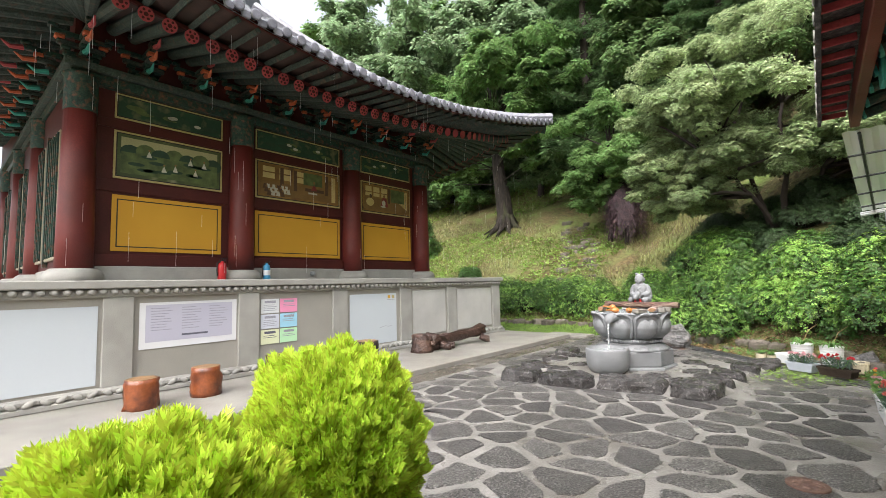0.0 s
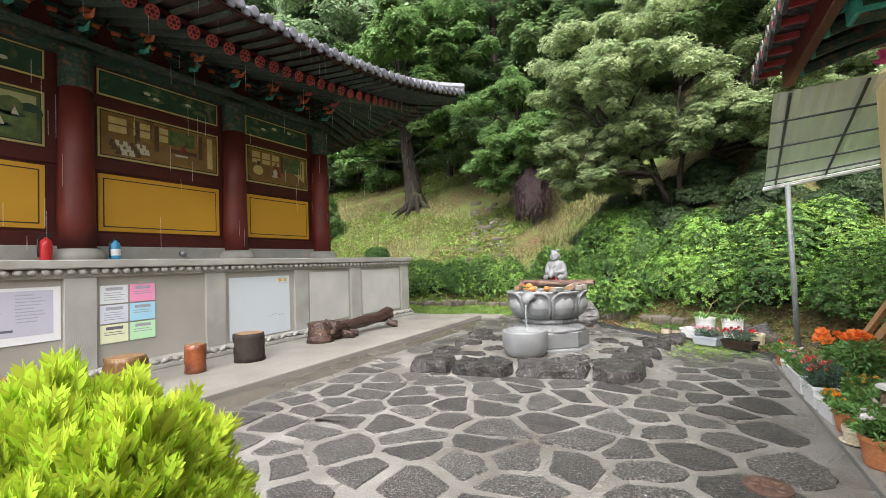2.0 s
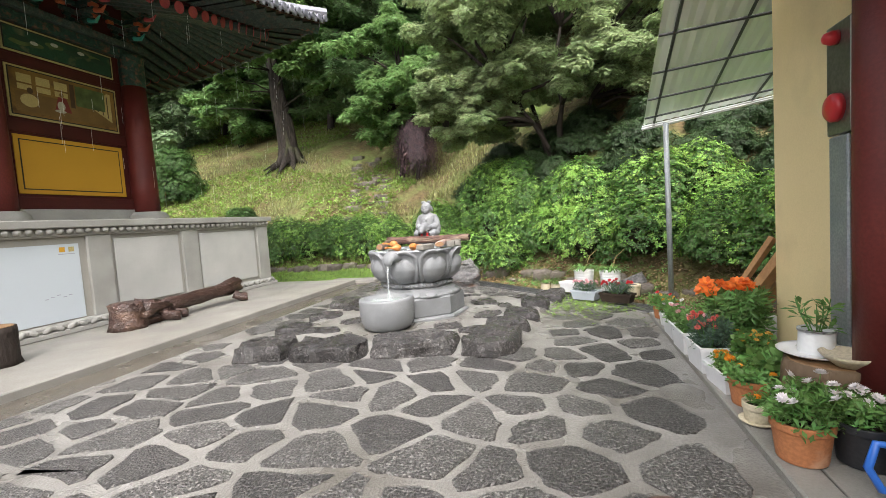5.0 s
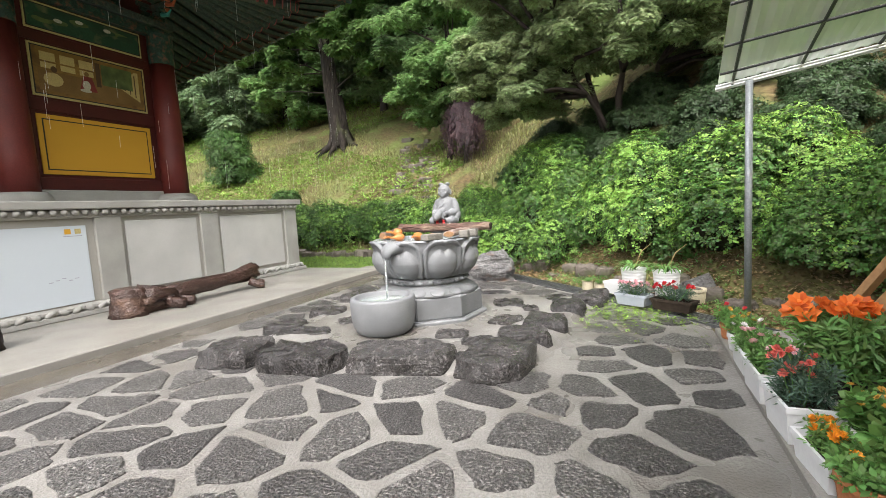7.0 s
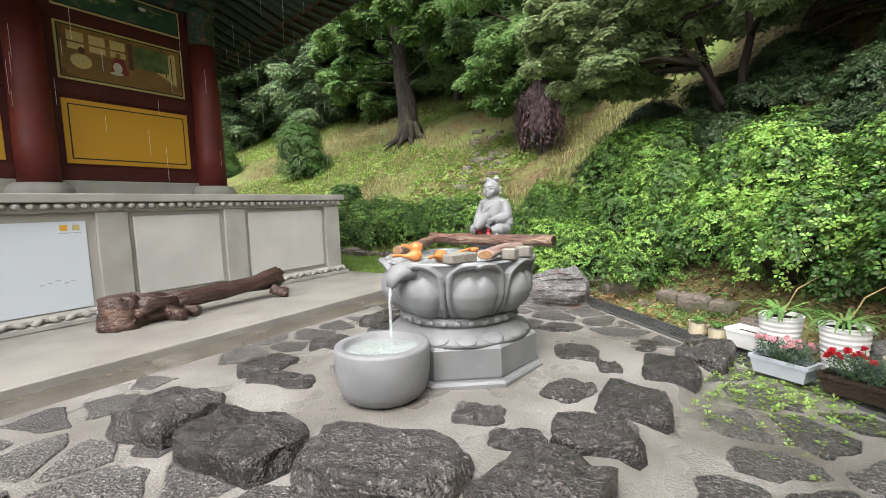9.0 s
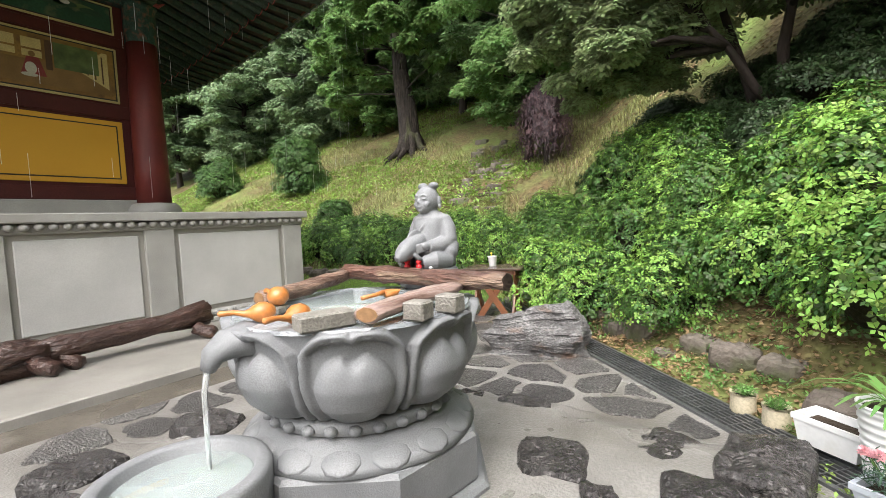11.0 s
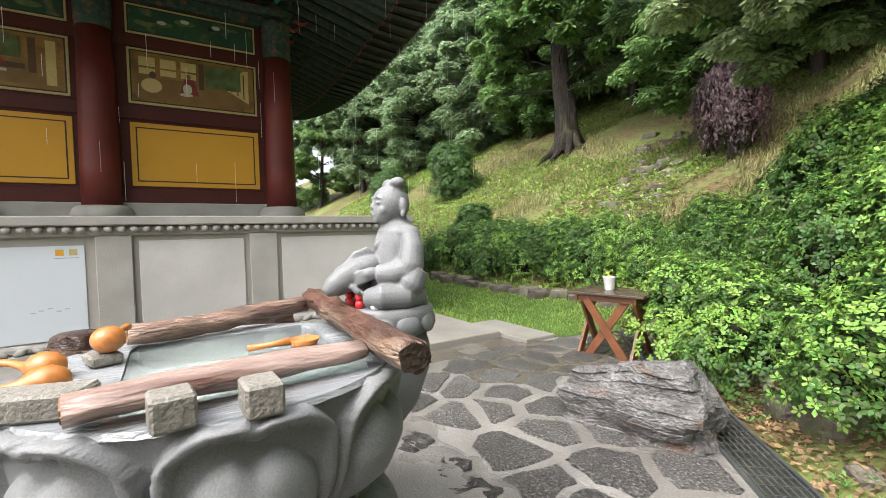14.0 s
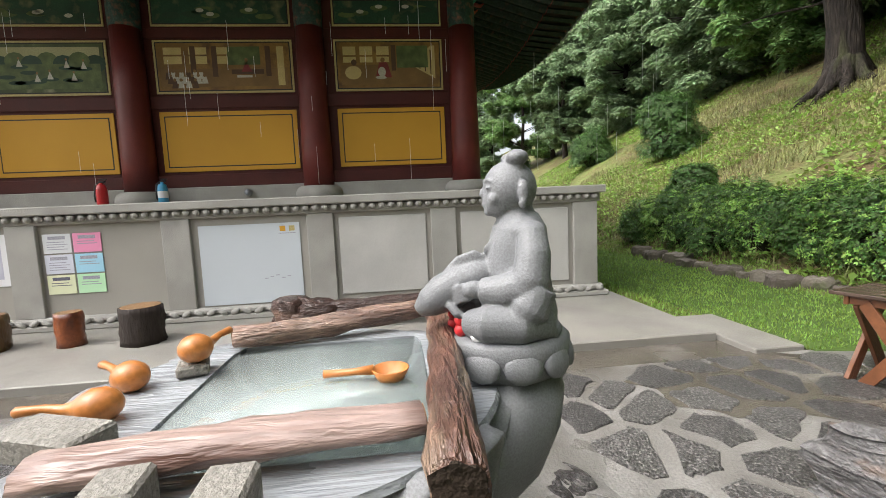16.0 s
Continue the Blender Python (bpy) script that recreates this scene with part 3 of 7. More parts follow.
painted(rect(a + 0.92, a + 1.0, 4.05, 4.5), P_BROWN, 2)
painted(rect(a + 1.02, b - 0.16, 4.1, 4.49), P_HILL, 4)
painted([(a + 1.15, 4.14), (a + 1.35, 4.14), (a + 1.3, 4.46), (a + 1.2, 4.46)], P_PALE, 3)
painted([(b - 0.5, 4.16), (b - 0.03, 3.9), (b - 0.03, 4.49), (b - 0.1, 4.49)], P_PANE, 2)
for k in range(4):
    painted(rect(b - 0.12 - 0.1 * k, b - 0.10 - 0.1 * k, 3.98 + 0.05 * k, 4.42 - 0.06 * k), P_BROWN, 3)
painted([(a + 0.62, 3.93), (a + 0.92, 3.93), (a + 0.84, 4.2), (a + 0.7, 4.2)], P_RED, 4)
painted(oval(a + 0.74, 4.03, 0.07, 0.09), P_PALE, 5)
painted(oval(a + 0.76, 4.24, 0.04, 0.045), P_TAN, 5)
painted(oval(a + 0.22, 4.02, 0.15, 0.12), P_PANE, 3)
painted(oval(a + 0.24, 4.2, 0.05, 0.055), P_BROWN, 4)
painted(oval(a + 0.72, 3.93, 0.1, 0.03), P_PALE, 6)
# narrow upper panels: dark waves with pale blossoms
for a, b in BAYS:
    for k in range(8):
        y, z = rm_.uniform(a + 0.25, b - 0.25), rm_.uniform(5.0, 5.18)
        painted(oval(y, z - 0.02, 0.16, 0.05), P_DKGRN if k % 2 else P_HILL, 1 + k % 2)
        if k % 3 == 0:
            painted(oval(y, z, 0.07, 0.035, 8), P_PALE, 4)


def column(x, y):
    c = part("column", Mesh().lathe([(0.27, TOP + 0.22), (0.265, 2.6), (0.25, 3.6), (0.235, 4.75)], 20, None, x, y), M_RED, hall, "round red lacquered column", True)
    part("column_base", Mesh().lathe([(0.42, TOP), (0.42, TOP + 0.12), (0.38, TOP + 0.2), (0.32, TOP + 0.24)], 24, None, x, y), M_PLAT, c, "round stone column base", True)
    part("capital", Mesh().lathe([(0.242, 4.75), (0.247, 5.0), (0.247, 5.35), (0.28, 5.4)], 20, None, x, y), M_GREEN, c, "green painted column head", True)


CX = WX + 0.12
for y in COLS:
    column(CX, y)
for x in (-13.0, -16.1, -19.2):
    column(x, COLS[0] - 0.05)
    column(x, COLS[3] + 0.05)
part("wall", Mesh().box(-22, WX, COLS[0] - 0.1, COLS[0] + 0.1, TOP + 0.28, 6.9, 0), M_MAROON, hall, "front wall of the hall")
part("wall", Mesh().box(-22, WX - 0.2, COLS[3] - 0.1, COLS[3] + 0.1, TOP + 0.28, 6.9, 0), M_MAROON, hall, "back wall of the hall")
part("stone_sill", Mesh().box(-22, WX - 0.15, COLS[0] - 0.14, COLS[0] + 0.12, TOP, TOP + 0.28, 0.015), M_PLAT, hall)
part("stone_sill", Mesh().box(-22, WX - 0.15, COLS[3] - 0.12, COLS[3] + 0.14, TOP, TOP + 0.28, 0.015), M_PLAT, hall)
M_LATT = mat("paper_lattice", (0.40, 0.36, 0.27), (0.33, 0.29, 0.21), 3.0, 0.8, 0.1)
for k in range(6):
    xa = -10.55 - 1.5 * k - (0.3 * (k // 2))
    d = part("door_leaf", Mesh().box(xa - 1.1, xa, COLS[0] - 0.16, COLS[0] - 0.1, 2.2, 4.6, 0.01), M_LATT, hall, "papered lattice door leaf")
    for j in range(6):
        part("lattice_bar", Mesh().box(xa - 1.05 + 0.2 * j, xa - 1.01 + 0.2 * j, COLS[0] - 0.19, COLS[0] - 0.16, 2.25, 4.55, 0), M_GREEN, d)
    part("door_frame", Mesh().box(xa - 1.2, xa - 1.1, COLS[0] - 0.18, COLS[0] - 0.1, 2.1, 4.7, 0), M_GREEN, hall)
# lintel beams and head rail over the columns
for z0, z1, d, m in ((5.34, 5.52, 0.16, M_GREEN), (5.53, 5.66, 0.26, M_RAFT)):
    part("lintel", Mesh().box(-22, WX + d, COLS[0] - d, COLS[0] + 0.1, z0, z1, 0.01), m, hall)
    part("lintel", Mesh().box(WX - 0.1, WX + d, COLS[0] + 0.1, COLS[3] - 0.1, z0, z1, 0.01), m, hall)
    part("lintel", Mesh().box(-22, WX + d, COLS[3] - 0.1, COLS[3] + d, z0, z1, 0.01), m, hall)


def bracket(x, y, turn):
    """A tiered bracket set: three pairs of crossed arms with bearing blocks and a beak."""
    b = part("bracket", Mesh().box(-0.16, 0.16, -0.16, 0.16, 5.66, 5.76, 0.02), M_GREEN, hall, "tiered painted bracket set")
    b.matrix_basis = pose(x, y, 0, 0, 0, turn)
    for k in range(3):
        arms, beak = Mesh(), Mesh()
        z = 5.76 + 0.17 * k
        arms.box(-0.05, 0.05, -0.26 - 0.09 * k, 0.26 + 0.09 * k, z, z + 0.10, 0.02)
        arms.box(-0.2, 0.3 + 0.18 * k, -0.05, 0.05, z, z + 0.10, 0.02)
        for xx, yy in ((0, -0.22 - 0.09 * k), (0, 0.22 + 0.09 * k), (0.27 + 0.18 * k, 0)):
            part("bearing_block", Mesh().box(xx - 0.07, xx + 0.07, yy - 0.07, yy + 0.07, z + 0.10, z + 0.17, 0.015), M_ORNG if k == 1 else M_GREEN, b)
        beak.tube([(0.3 + 0.18 * k, 0, z + 0.03), (0.48 + 0.18 * k, 0, z - 0.01), (0.6 + 0.18 * k, 0, z + 0.08)], [0.05, 0.04, 0.012], 6)
        part("arm", arms, M_RAFT if k == 1 else M_GREEN, b)
        part("beak", beak, (M_TEAL, M_ORNG, M_ROSE)[k], b)
    return b


first_bracket = bracket(WX, COLS[0], 0)
ys = [COLS[0] + (COLS[3] - COLS[0]) * k / 9 for k in range(1, 10)]
for y in ys:
    bracket(WX, y, 0)
for k in range(6):
    bracket(-11.0 - 1.0 * k, COLS[0], -90)
    bracket(-11.0 - 1.0 * k, COLS[3], 90)

# roof
YC, HALF, OV = 6.02, 7.5, 3.03
RX = -6.9


def lift(s):
    return 1.08 * min(1.3, (abs(s) / HALF)) ** 1.7


def roof_z(d, s):
    """Height of the tiles d metres in from the eave, s along it from its middle."""
    return 5.86 + 0.36 * d + 0.052 * d * d + lift(s) * max(0.0, 1 - d / 6.5)


def fly_z(d, s):
    return 5.70 + 0.12 * d + lift(s) * max(0.0, 1 - d / 6.5)


def raft_z(d, s):
    return 5.66 + 0.33 * (d - 1.05) + lift(s) * max(0.0, 1 - d / 6.5)


def under_pt(side, s, d, f, dz=0.0):
    """A point under the eave, at the height f(d, s) + dz."""
    p = side_pt(side, s, d)
    return (p[0], p[1], f(d, s) + dz)


def side_pt(side, s, d, dz=0.0):
    """A point of one roof side; side 0 looks east, 1 north, 2 south."""
    ss = max(-HALF + d, min(HALF - d, s)) if side == 0 else s
    if side == 0:
        bulge = 0.25 * (abs(s) / HALF) ** 3
        return (RX + bulge * max(0, 1 - d / 3) - d, YC + ss, roof_z(d, s) + dz)
    if side == 1:
        return (RX - HALF + s, YC + HALF + 0.1 - d, roof_z(d, s) + dz)
    return (RX - HALF + s, YC - HALF - 0.1 + d, roof_z(d, s) + dz)


roof = part("roof", Mesh(), M_TILE, hall, "grey tiled hip roof with upswept corners")
for side in (0, 1, 2):
    mb = Mesh()
    ns, nd = 40, 14
    for th in (0.0, -0.1):
        pts = []
        for j in range(nd + 1):
            d = 7.0 * j / nd
            for i in range(ns + 1):
                s = -HALF + 2 * HALF * i / ns
                if side:
                    s = min(s, HALF - d) if s > 0 else s * 1.6
                else:
                    s = max(-HALF + d, min(HALF - d, s))
                pts.append(side_pt(side, s, d, th))
        fs = [(j * (ns + 1) + i, j * (ns + 1) + i + 1, (j + 1) * (ns + 1) + i + 1, (j + 1) * (ns + 1) + i) for j in range(nd) for i in range(ns)]
        mb.add(pts, fs if th == 0 else [f[::-1] for f in fs])
    part("roof_plane", mb, M_TILE, roof)
    soff = Mesh()
    # soffit boards between eave and wall
    for i in range(ns):
        a, b = -HALF + 2 * HALF * i / ns, -HALF + 2 * HALF * (i + 1) / ns
        for d0, d1 in ((0.06, 1.25), (1.1, 3.6)):
            quad = []
            for s, d in ((a, d0), (b, d0), (b, d1), (a, d1)):
                if side == 0:
                    s = max(-HALF + d, min(HALF - d, s))
                else:
                    s = min(s, HALF - d)
                quad.append(under_pt(side, s, d, fly_z if d1 < 1.5 else raft_z, 0.075 if d1 < 1.5 else 0.1))
            soff.add(quad + [(q[0], q[1], q[2] + 0.02) for q in quad], [(0, 1, 2, 3), (7, 6, 5, 4)])
    part("soffit", soff, M_SOFFIT, roof)
    count = 54
    for k in range(count):
        s = -HALF + 0.14 + (2 * HALF - 0.28) * k / (count - 1)
        dm = min(6.8, HALF - abs(s) + 0.05) if side == 0 else (min(6.8, HALF - s + 0.05) if s > 0 else 6.8)
        dm = max(dm, 0.15)
        pts = [side_pt(side, s, dm * q / 6, 0.02) for q in range(7)]
        part("tile_row", Mesh().tube(pts, 0.085, 6), M_TILE, roof)
        e0 = Vector(side_pt(side, s, -0.03, 0.02))
        out = Vector((1, 0, 0)) if side == 0 else Vector((0, 1, 0)) if side == 1 else Vector((0, -1, 0))
        t = part("eave_tile", Mesh().tube([e0 + out * 0.0, e0 + out * 0.05, e0 + out * 0.06], [0.08, 0.092, 0.07], 12), M_TILEEND, roof)
        if k < count - 1:
            s2 = s + (2 * HALF - 0.28) / (count - 1) / 2
            c = Vector(side_pt(side, s2, -0.02, -0.05))
            along = Vector((0, 1, 0)) if side == 0 else Vector((1, 0, 0))
            lip = Mesh()
            ring = [c - along * 0.10 + Vector((0, 0, 0.06)), c + along * 0.10 + Vector((0, 0, 0.06)), c + along * 0.06 + Vector((0, 0, -0.05)), c - along * 0.06 + Vector((0, 0, -0.05))]
            lip.rings([[tuple(p - out * 0.02) for p in ring], [tuple(p + out * 0.02) for p in ring]])
            part("drip_tile", lip, M_TILEEND, roof)
    # eave board, flying rafters, round rafters with painted ends
    for k in range(44):
        s = -HALF + 0.25 + (2 * HALF - 0.5) * k / 43
        fan = 1.0 if side == 0 else 1.0
        tow = 0.0
        lim = HALF - 3.0
        if abs(s) > lim:
            tow = (abs(s) - lim) * 0.75 * (1 if s > 0 else -1)
            if side and s < 0:
                tow = 0.0
        a, b = under_pt(side, s, 0.08, fly_z), under_pt(side, s - tow * 0.45, 1.45, fly_z)
        fr = part("flying_rafter", Mesh().tube([a, b], 0.062, 4), M_RAFT, roof)
        c, d_ = under_pt(side, s - tow * 0.35, 1.05, raft_z), under_pt(side, s - tow, 3.3, raft_z)
        rf = part("rafter", Mesh().tube([c, d_], 0.105, 10), M_RAFT, roof)
        cv, dv = Vector(c), Vector(d_)
        w = (cv - dv).normalized()
        ros = part("rosette", Mesh().tube([cv, cv + w * 0.012], 0.115, 14), M_ROSE, rf, "red rosette on the rafter end")
        eye = Mesh().tube([cv + w * 0.013, cv + w * 0.016], 0.035, 8)
        ax = w.cross(Vector((0, 0, 1))).normalized()
        uz = ax.cross(w)
        for q in range(6):
            o = cv + (ax * math.cos(q * math.pi / 3) + uz * math.sin(q * math.pi / 3)) * 0.072
            eye.tube([o + w * 0.013, o + w * 0.015], 0.022, 6)
        if side == 0 and s < 3.5:
            part("rosette_petals", eye, M_MAROON, rf)
for side in (0, 1, 2):
    fas = Mesh()
    for dd, f_, z0, z1 in ((0.05, fly_z, 0.06, 0.15), (1.07, raft_z, 0.09, 0.15)):
        ring = []
        for i in range(31):
            s = -HALF + 2 * HALF * i / 30
            p = under_pt(side, s, dd, f_)
            ring.append([(p[0], p[1], p[2] + z0), (p[0], p[1], p[2] + z1), (p[0] - (0.05 if side == 0 else 0), p[1] + (0.05 if side == 2 else -0.05 if side == 1 else 0), p[2] + z1), (p[0] - (0.05 if side == 0 else 0), p[1] + (0.05 if side == 2 else -0.05 if side == 1 else 0), p[2] + z0)])
        fas.rings(ring)
    part("eave_board", fas, M_MAROON, roof)
for sgn in (1, -1):
    pts = [side_pt(0, sgn * (HALF - d), d, 0.14) for d in (0.0, 0.5, 1, 2, 3, 4, 5, 6, 6.8)]
    part("hip_ridge", Mesh().tube(pts, [0.16, 0.17] + [0.18] * 7, 8), M_TILEEND, roof)
    a, b = side_pt(0, sgn * (HALF - 0.15), 0.15, -0.28), side_pt(0, sgn * (HALF - 3.4), 3.4, -0.5)
    part("hip_beam", Mesh().tube([a, b], [0.12, 0.16], 4), M_GREEN, roof)
part("roof_ridge", Mesh().tube([side_pt(1, -9, 6.9, 0.2), side_pt(1, 0.6, 6.9, 0.2)], 0.3, 8), M_TILE, roof)

# fountain
# light streaks along y paint the reflections in the water over the rim
M_WETTOP = mat("wet_granite_sheen", (0.40, 0.42, 0.44), (0.22, 0.24, 0.26), 9.0, 0.1, 0.6, 50, 0.8, stretch=(1, 0.14, 1), rough2=0.3, wear_glint=(0.16, 0.17, 0.18), wear_glint_scale=2.5, wear_glint_amount=0.4, mark=0.6)
M_ALGAE = mat("algae_stone", (0.15, 0.17, 0.12), (0.08, 0.10, 0.075), 3.0, 0.6, 0.3, 40, 0.3)
FC = (-2.87, 8.6)
fount = thing("lotus_fountain", "grey granite lotus-shaped fountain trough on an octagonal base", "fountain", pose(FC[0], FC[1], 0, 0, 0, -8))


def octa(r, n=8, off=22.5):
    return [(r * math.cos(radians(off + 360 / n * i)), r * math.sin(radians(off + 360 / n * i))) for i in range(n)]


def prism(mb, prof, n=8, off=22.5):
    return mb.rings([[(x, y, z) for x, y in octa(r, n, off)] for r, z in prof])


part("plinth", prism(Mesh(), [(0.74, G), (0.74, 0.07), (0.72, 0.09)]), M_GRAN, fount, "stained granite plinth")
part("octagonal_base", prism(Mesh(), [(0.67, 0.09), (0.68, 0.11), (0.68, 0.33), (0.66, 0.35)]), M_GRAN, fount)
part("lower_lotus", Mesh().lathe([(0.64, 0.35), (0.60, 0.38), (0.52, 0.44), (0.47, 0.47)], 40), M_GRAN, fount, "", True)
for k in range(16):
    a = 2 * math.pi * k / 16
    m = Matrix.Rotation(a, 4, "Z") @ pose(0.56, 0, 0.395, 0, 28, 0)
    p = part("carved_petal", Mesh().ball((0, 0, 0), (0.085, 0.10, 0.02), 10, 6), M_GRAN, fount, "", True)
    p.matrix_basis = m
part("bead_ring", Mesh().lathe([(0.47, 0.46), (0.50, 0.475), (0.50, 0.52), (0.48, 0.535)], 40), M_GRAN, fount, "", True)
for k in range(28):
    a = 2 * math.pi * k / 28
    part("bead", Mesh().ball((0.5 * math.cos(a), 0.5 * math.sin(a), 0.5), (0.035, 0.035, 0.026), 8, 5), M_GRAN, fount, "", True)
PROF = [(0.42, 0.52), (0.50, 0.56), (0.57, 0.64), (0.61, 0.74), (0.625, 0.84), (0.635, 0.94), (0.645, 1.0)]


def bowl_r(z):
    for (r0, z0), (r1, z1) in zip(PROF, PROF[1:]):
        if z <= z1:
            return r0 + (r1 - r0) * (z - z0) / (z1 - z0)
    return PROF[-1][0]


part("bowl", Mesh().lathe([(0.3, 0.53)] + [(r - 0.06, z) for r, z in PROF[:-1]] + [(0.585, 0.985)], 48, None, 0, 0, False), M_GRAN, fount, "", True)
rim_o, rim_i, well, bed = [], [], [], []
for i in range(48):
    a = 2 * math.pi * i / 48
    c, s_ = math.cos(a), math.sin(a)
    rim_o.append((0.645 * c, 0.645 * s_, 0.985))
    k = min(0.45 / max(1e-6, abs(c)), 0.37 / max(1e-6, abs(s_)))
    rim_i.append((c * k, s_ * k + 0.05, 1.0))
    well.append((c * k, s_ * k + 0.05, 0.90))
    bed.append((0.01 * c, 0.01 * s_ + 0.05, 0.90))
part("top_slab", Mesh().rings([rim_o, [(x * 0.985, y * 0.985, 1.003) for x, y, z in rim_o], rim_i, well], caps=False), M_WETTOP, fount, "wet granite rim around the pool").matrix_basis = pose(0, 0, 0, 0, 0, 8)
part("pool_bed", Mesh().rings([well, bed], caps=False), M_ALGAE, fount, "greenish stone bed of the pool").matrix_basis = pose(0, 0, 0, 0, 0, 8)


def petal(a0, half):
    """One carved lotus petal: a raised border arched to a notched tip, a hollow, and a swelling pillow; behind its shoulders the tips of the petals further in."""
    nu, nv = 56, 60
    rs = []
    for j in range(nv + 1):
        v = j / nv
        z = 0.52 + 0.478 * v
        row = []
        for i in range(nu + 1):
            u = -1 + 2 * i / nu
            wide = 0.80 + 0.18 * math.sin(math.pi * min(1.0, v * 0.85 + 0.12))
            top = 1.02 - 0.30 * abs(u) ** 3.0 - 0.05 * math.exp(-(u / 0.11) ** 2)
            m = min((wide - abs(u)) * 0.25, (top - v) * 0.46)
            if m < 0:
                out = -0.030 * min(1.0, -m / 0.010) + 0.03 * v ** 5
            elif m < 0.036:
                out = 0.010 + 0.008 * math.sin(math.pi * m / 0.036) + 0.042 * v ** 4
            else:
                f = min(1.0, (m - 0.036) / 0.012)
                out = (0.010 + 0.042 * v ** 4) * (1 - f) + 0.022 * v ** 4 - 0.006 * f
            dip = 0.09 * math.exp(-(u / 0.16) ** 2) if v > 0.4 else 0.0
            rho = math.hypot(u / 0.74, (v - 0.41) / (0.40 - dip if v > 0.41 else 0.44))
            if rho < 1:
                out = max(out, -0.004 + 0.078 * (1 - rho ** 2.6) ** 0.62)
            r = bowl_r(z) + out
            if j == nv:
                r -= 0.02
            a = a0 + half * u
            row.append((r * math.cos(a), r * math.sin(a), z))
        rs.append(row)
    lip = [(x * 0.95, y * 0.95, z - 0.004) for x, y, z in rs[-1]]
    part("petal", Mesh().rings(rs + [lip], None, False, False), M_GRAN, fount, "", True)


for k in range(8):
    petal(radians(-37 + 45 * k), radians(22.5))
spout = Mesh().tube([(0, -0.50, 0.90), (0, -0.62, 0.935), (0, -0.70, 0.93), (0, -0.765, 0.89), (0, -0.79, 0.83)], [0.14, 0.135, 0.11, 0.075, 0.045], 14, 0.05, 1.0, 0.62)
ob = part("spout", spout, M_GRAN, fount, "beaked stone spout", True)
ob.matrix_basis = pose(0, 0, 0, 0, 0, -1)
water = tagged(new("trough_water", Mesh().box(-0.447, 0.447, -0.317, 0.417, 0.955, 0.972, 0).data("trough_water", M_WATER, True)), "clear rippled spring water in the trough", "water")
water.location = (FC[0], FC[1], 0.018)
M_STREAM = glassy("stream", (0.92, 0.95, 0.96), 0.05, 0.8)
single("water_stream", Mesh().tube([(-2.99, 7.82, 0.84), (-2.99, 7.80, 0.74), (-2.99, 7.795, 0.395)], [0.016, 0.013, 0.011], 8), M_STREAM, "thin clear stream of water falling from the spout", "water stream", None, True)

# round basin
bas = thing("round_basin", "round grey stone basin brimming with water", "basin", pose(-2.98, 7.68, 0.03) @ Matrix.Diagonal((1.07, 1.07, 0.9, 1)))
part("body", Mesh().lathe([(0.16, 0.0), (0.235, 0.01), (0.285, 0.05), (0.312, 0.12), (0.326, 0.22), (0.331, 0.33), (0.331, 0.43), (0.325, 0.45), (0.312, 0.456), (0.275, 0.456), (0.265, 0.445), (0.25, 0.3), (0.02, 0.2)], 48), M_GRAN, bas, "", True)
part("water", Mesh().lathe([(0.258, 0.40), (0.25, 0.405), (0.01, 0.405)], 32), M_WATER, bas, "clear water", True)


def rough_log(name, pts, rads, m, label, seed, flat=1.0, knots=2, cut=M_CUT, rough=0.35):
    """A weathered log with knobs and sawn ends."""
    t = thing(name, label, "log", None, "logs on the trough")
    dense, rr = [], []
    for (a, b), (ra, rb) in zip(zip(pts, pts[1:]), zip(rads, rads[1:])):
        for q in range(6):
            dense.append(Vector(a).lerp(Vector(b), q / 6) + Vector((noise.noise(Vector((seed, q, ra))) * 0.008, 0, noise.noise(Vector((q, seed, rb))) * 0.008)))
            rr.append(ra + (rb - ra) * q / 6)
    dense.append(Vector(pts[-1]))
    rr.append(rads[-1])
    part("bark", Mesh().tube(dense, rr, 16, rough, seed, flat), m, t, "", True)
    for e, o, r in ((dense[0], dense[1], rr[0]), (dense[-1], dense[-2], rr[-1])):
        w = (e - o).normalized()
        part("sawn_end", Mesh().tube([e - w * 0.004, e + w * 0.004], r * 0.86, 14, rough, seed, flat), cut, t)
    return t


M_PINKLOG = mat("wet_pink_split_log", (0.44, 0.33, 0.29), (0.31, 0.21, 0.18), 8.0, 0.28, 0.7, 50, 0.5, stretch=(1, 0.12, 1), wear_glint=(0.12, 0.06, 0.045), wear_glint_scale=8.0, wear_glint_amount=0.3, mark=0.6, deep=0.5, depth=0.02)
rough_log("log", [(-3.29, 8.27, 1.055), (-3.36, 8.65, 1.06), (-3.46, 9.06, 1.09)], [0.042, 0.045, 0.04], M_LOGPALE, "wet barkless log laid along the trough edge", 3.0)
rough_log("log", [(-3.50, 9.11, 1.11), (-3.1, 9.10, 1.10), (-2.65, 9.06, 1.09), (-2.13, 9.02, 1.10)], [0.055, 0.058, 0.052, 0.052], M_BARKRED, "weathered reddish bark log across the trough", 7.0, 1.0, 3, M_SOIL)
rough_log("log", [(-2.37, 8.2, 1.06), (-2.42, 8.6, 1.065), (-2.46, 8.98, 1.06)], [0.066, 0.07, 0.058], M_PINKLOG, "wet pinkish split log lying on the trough edge", 11.0, 0.55, rough=0.2)


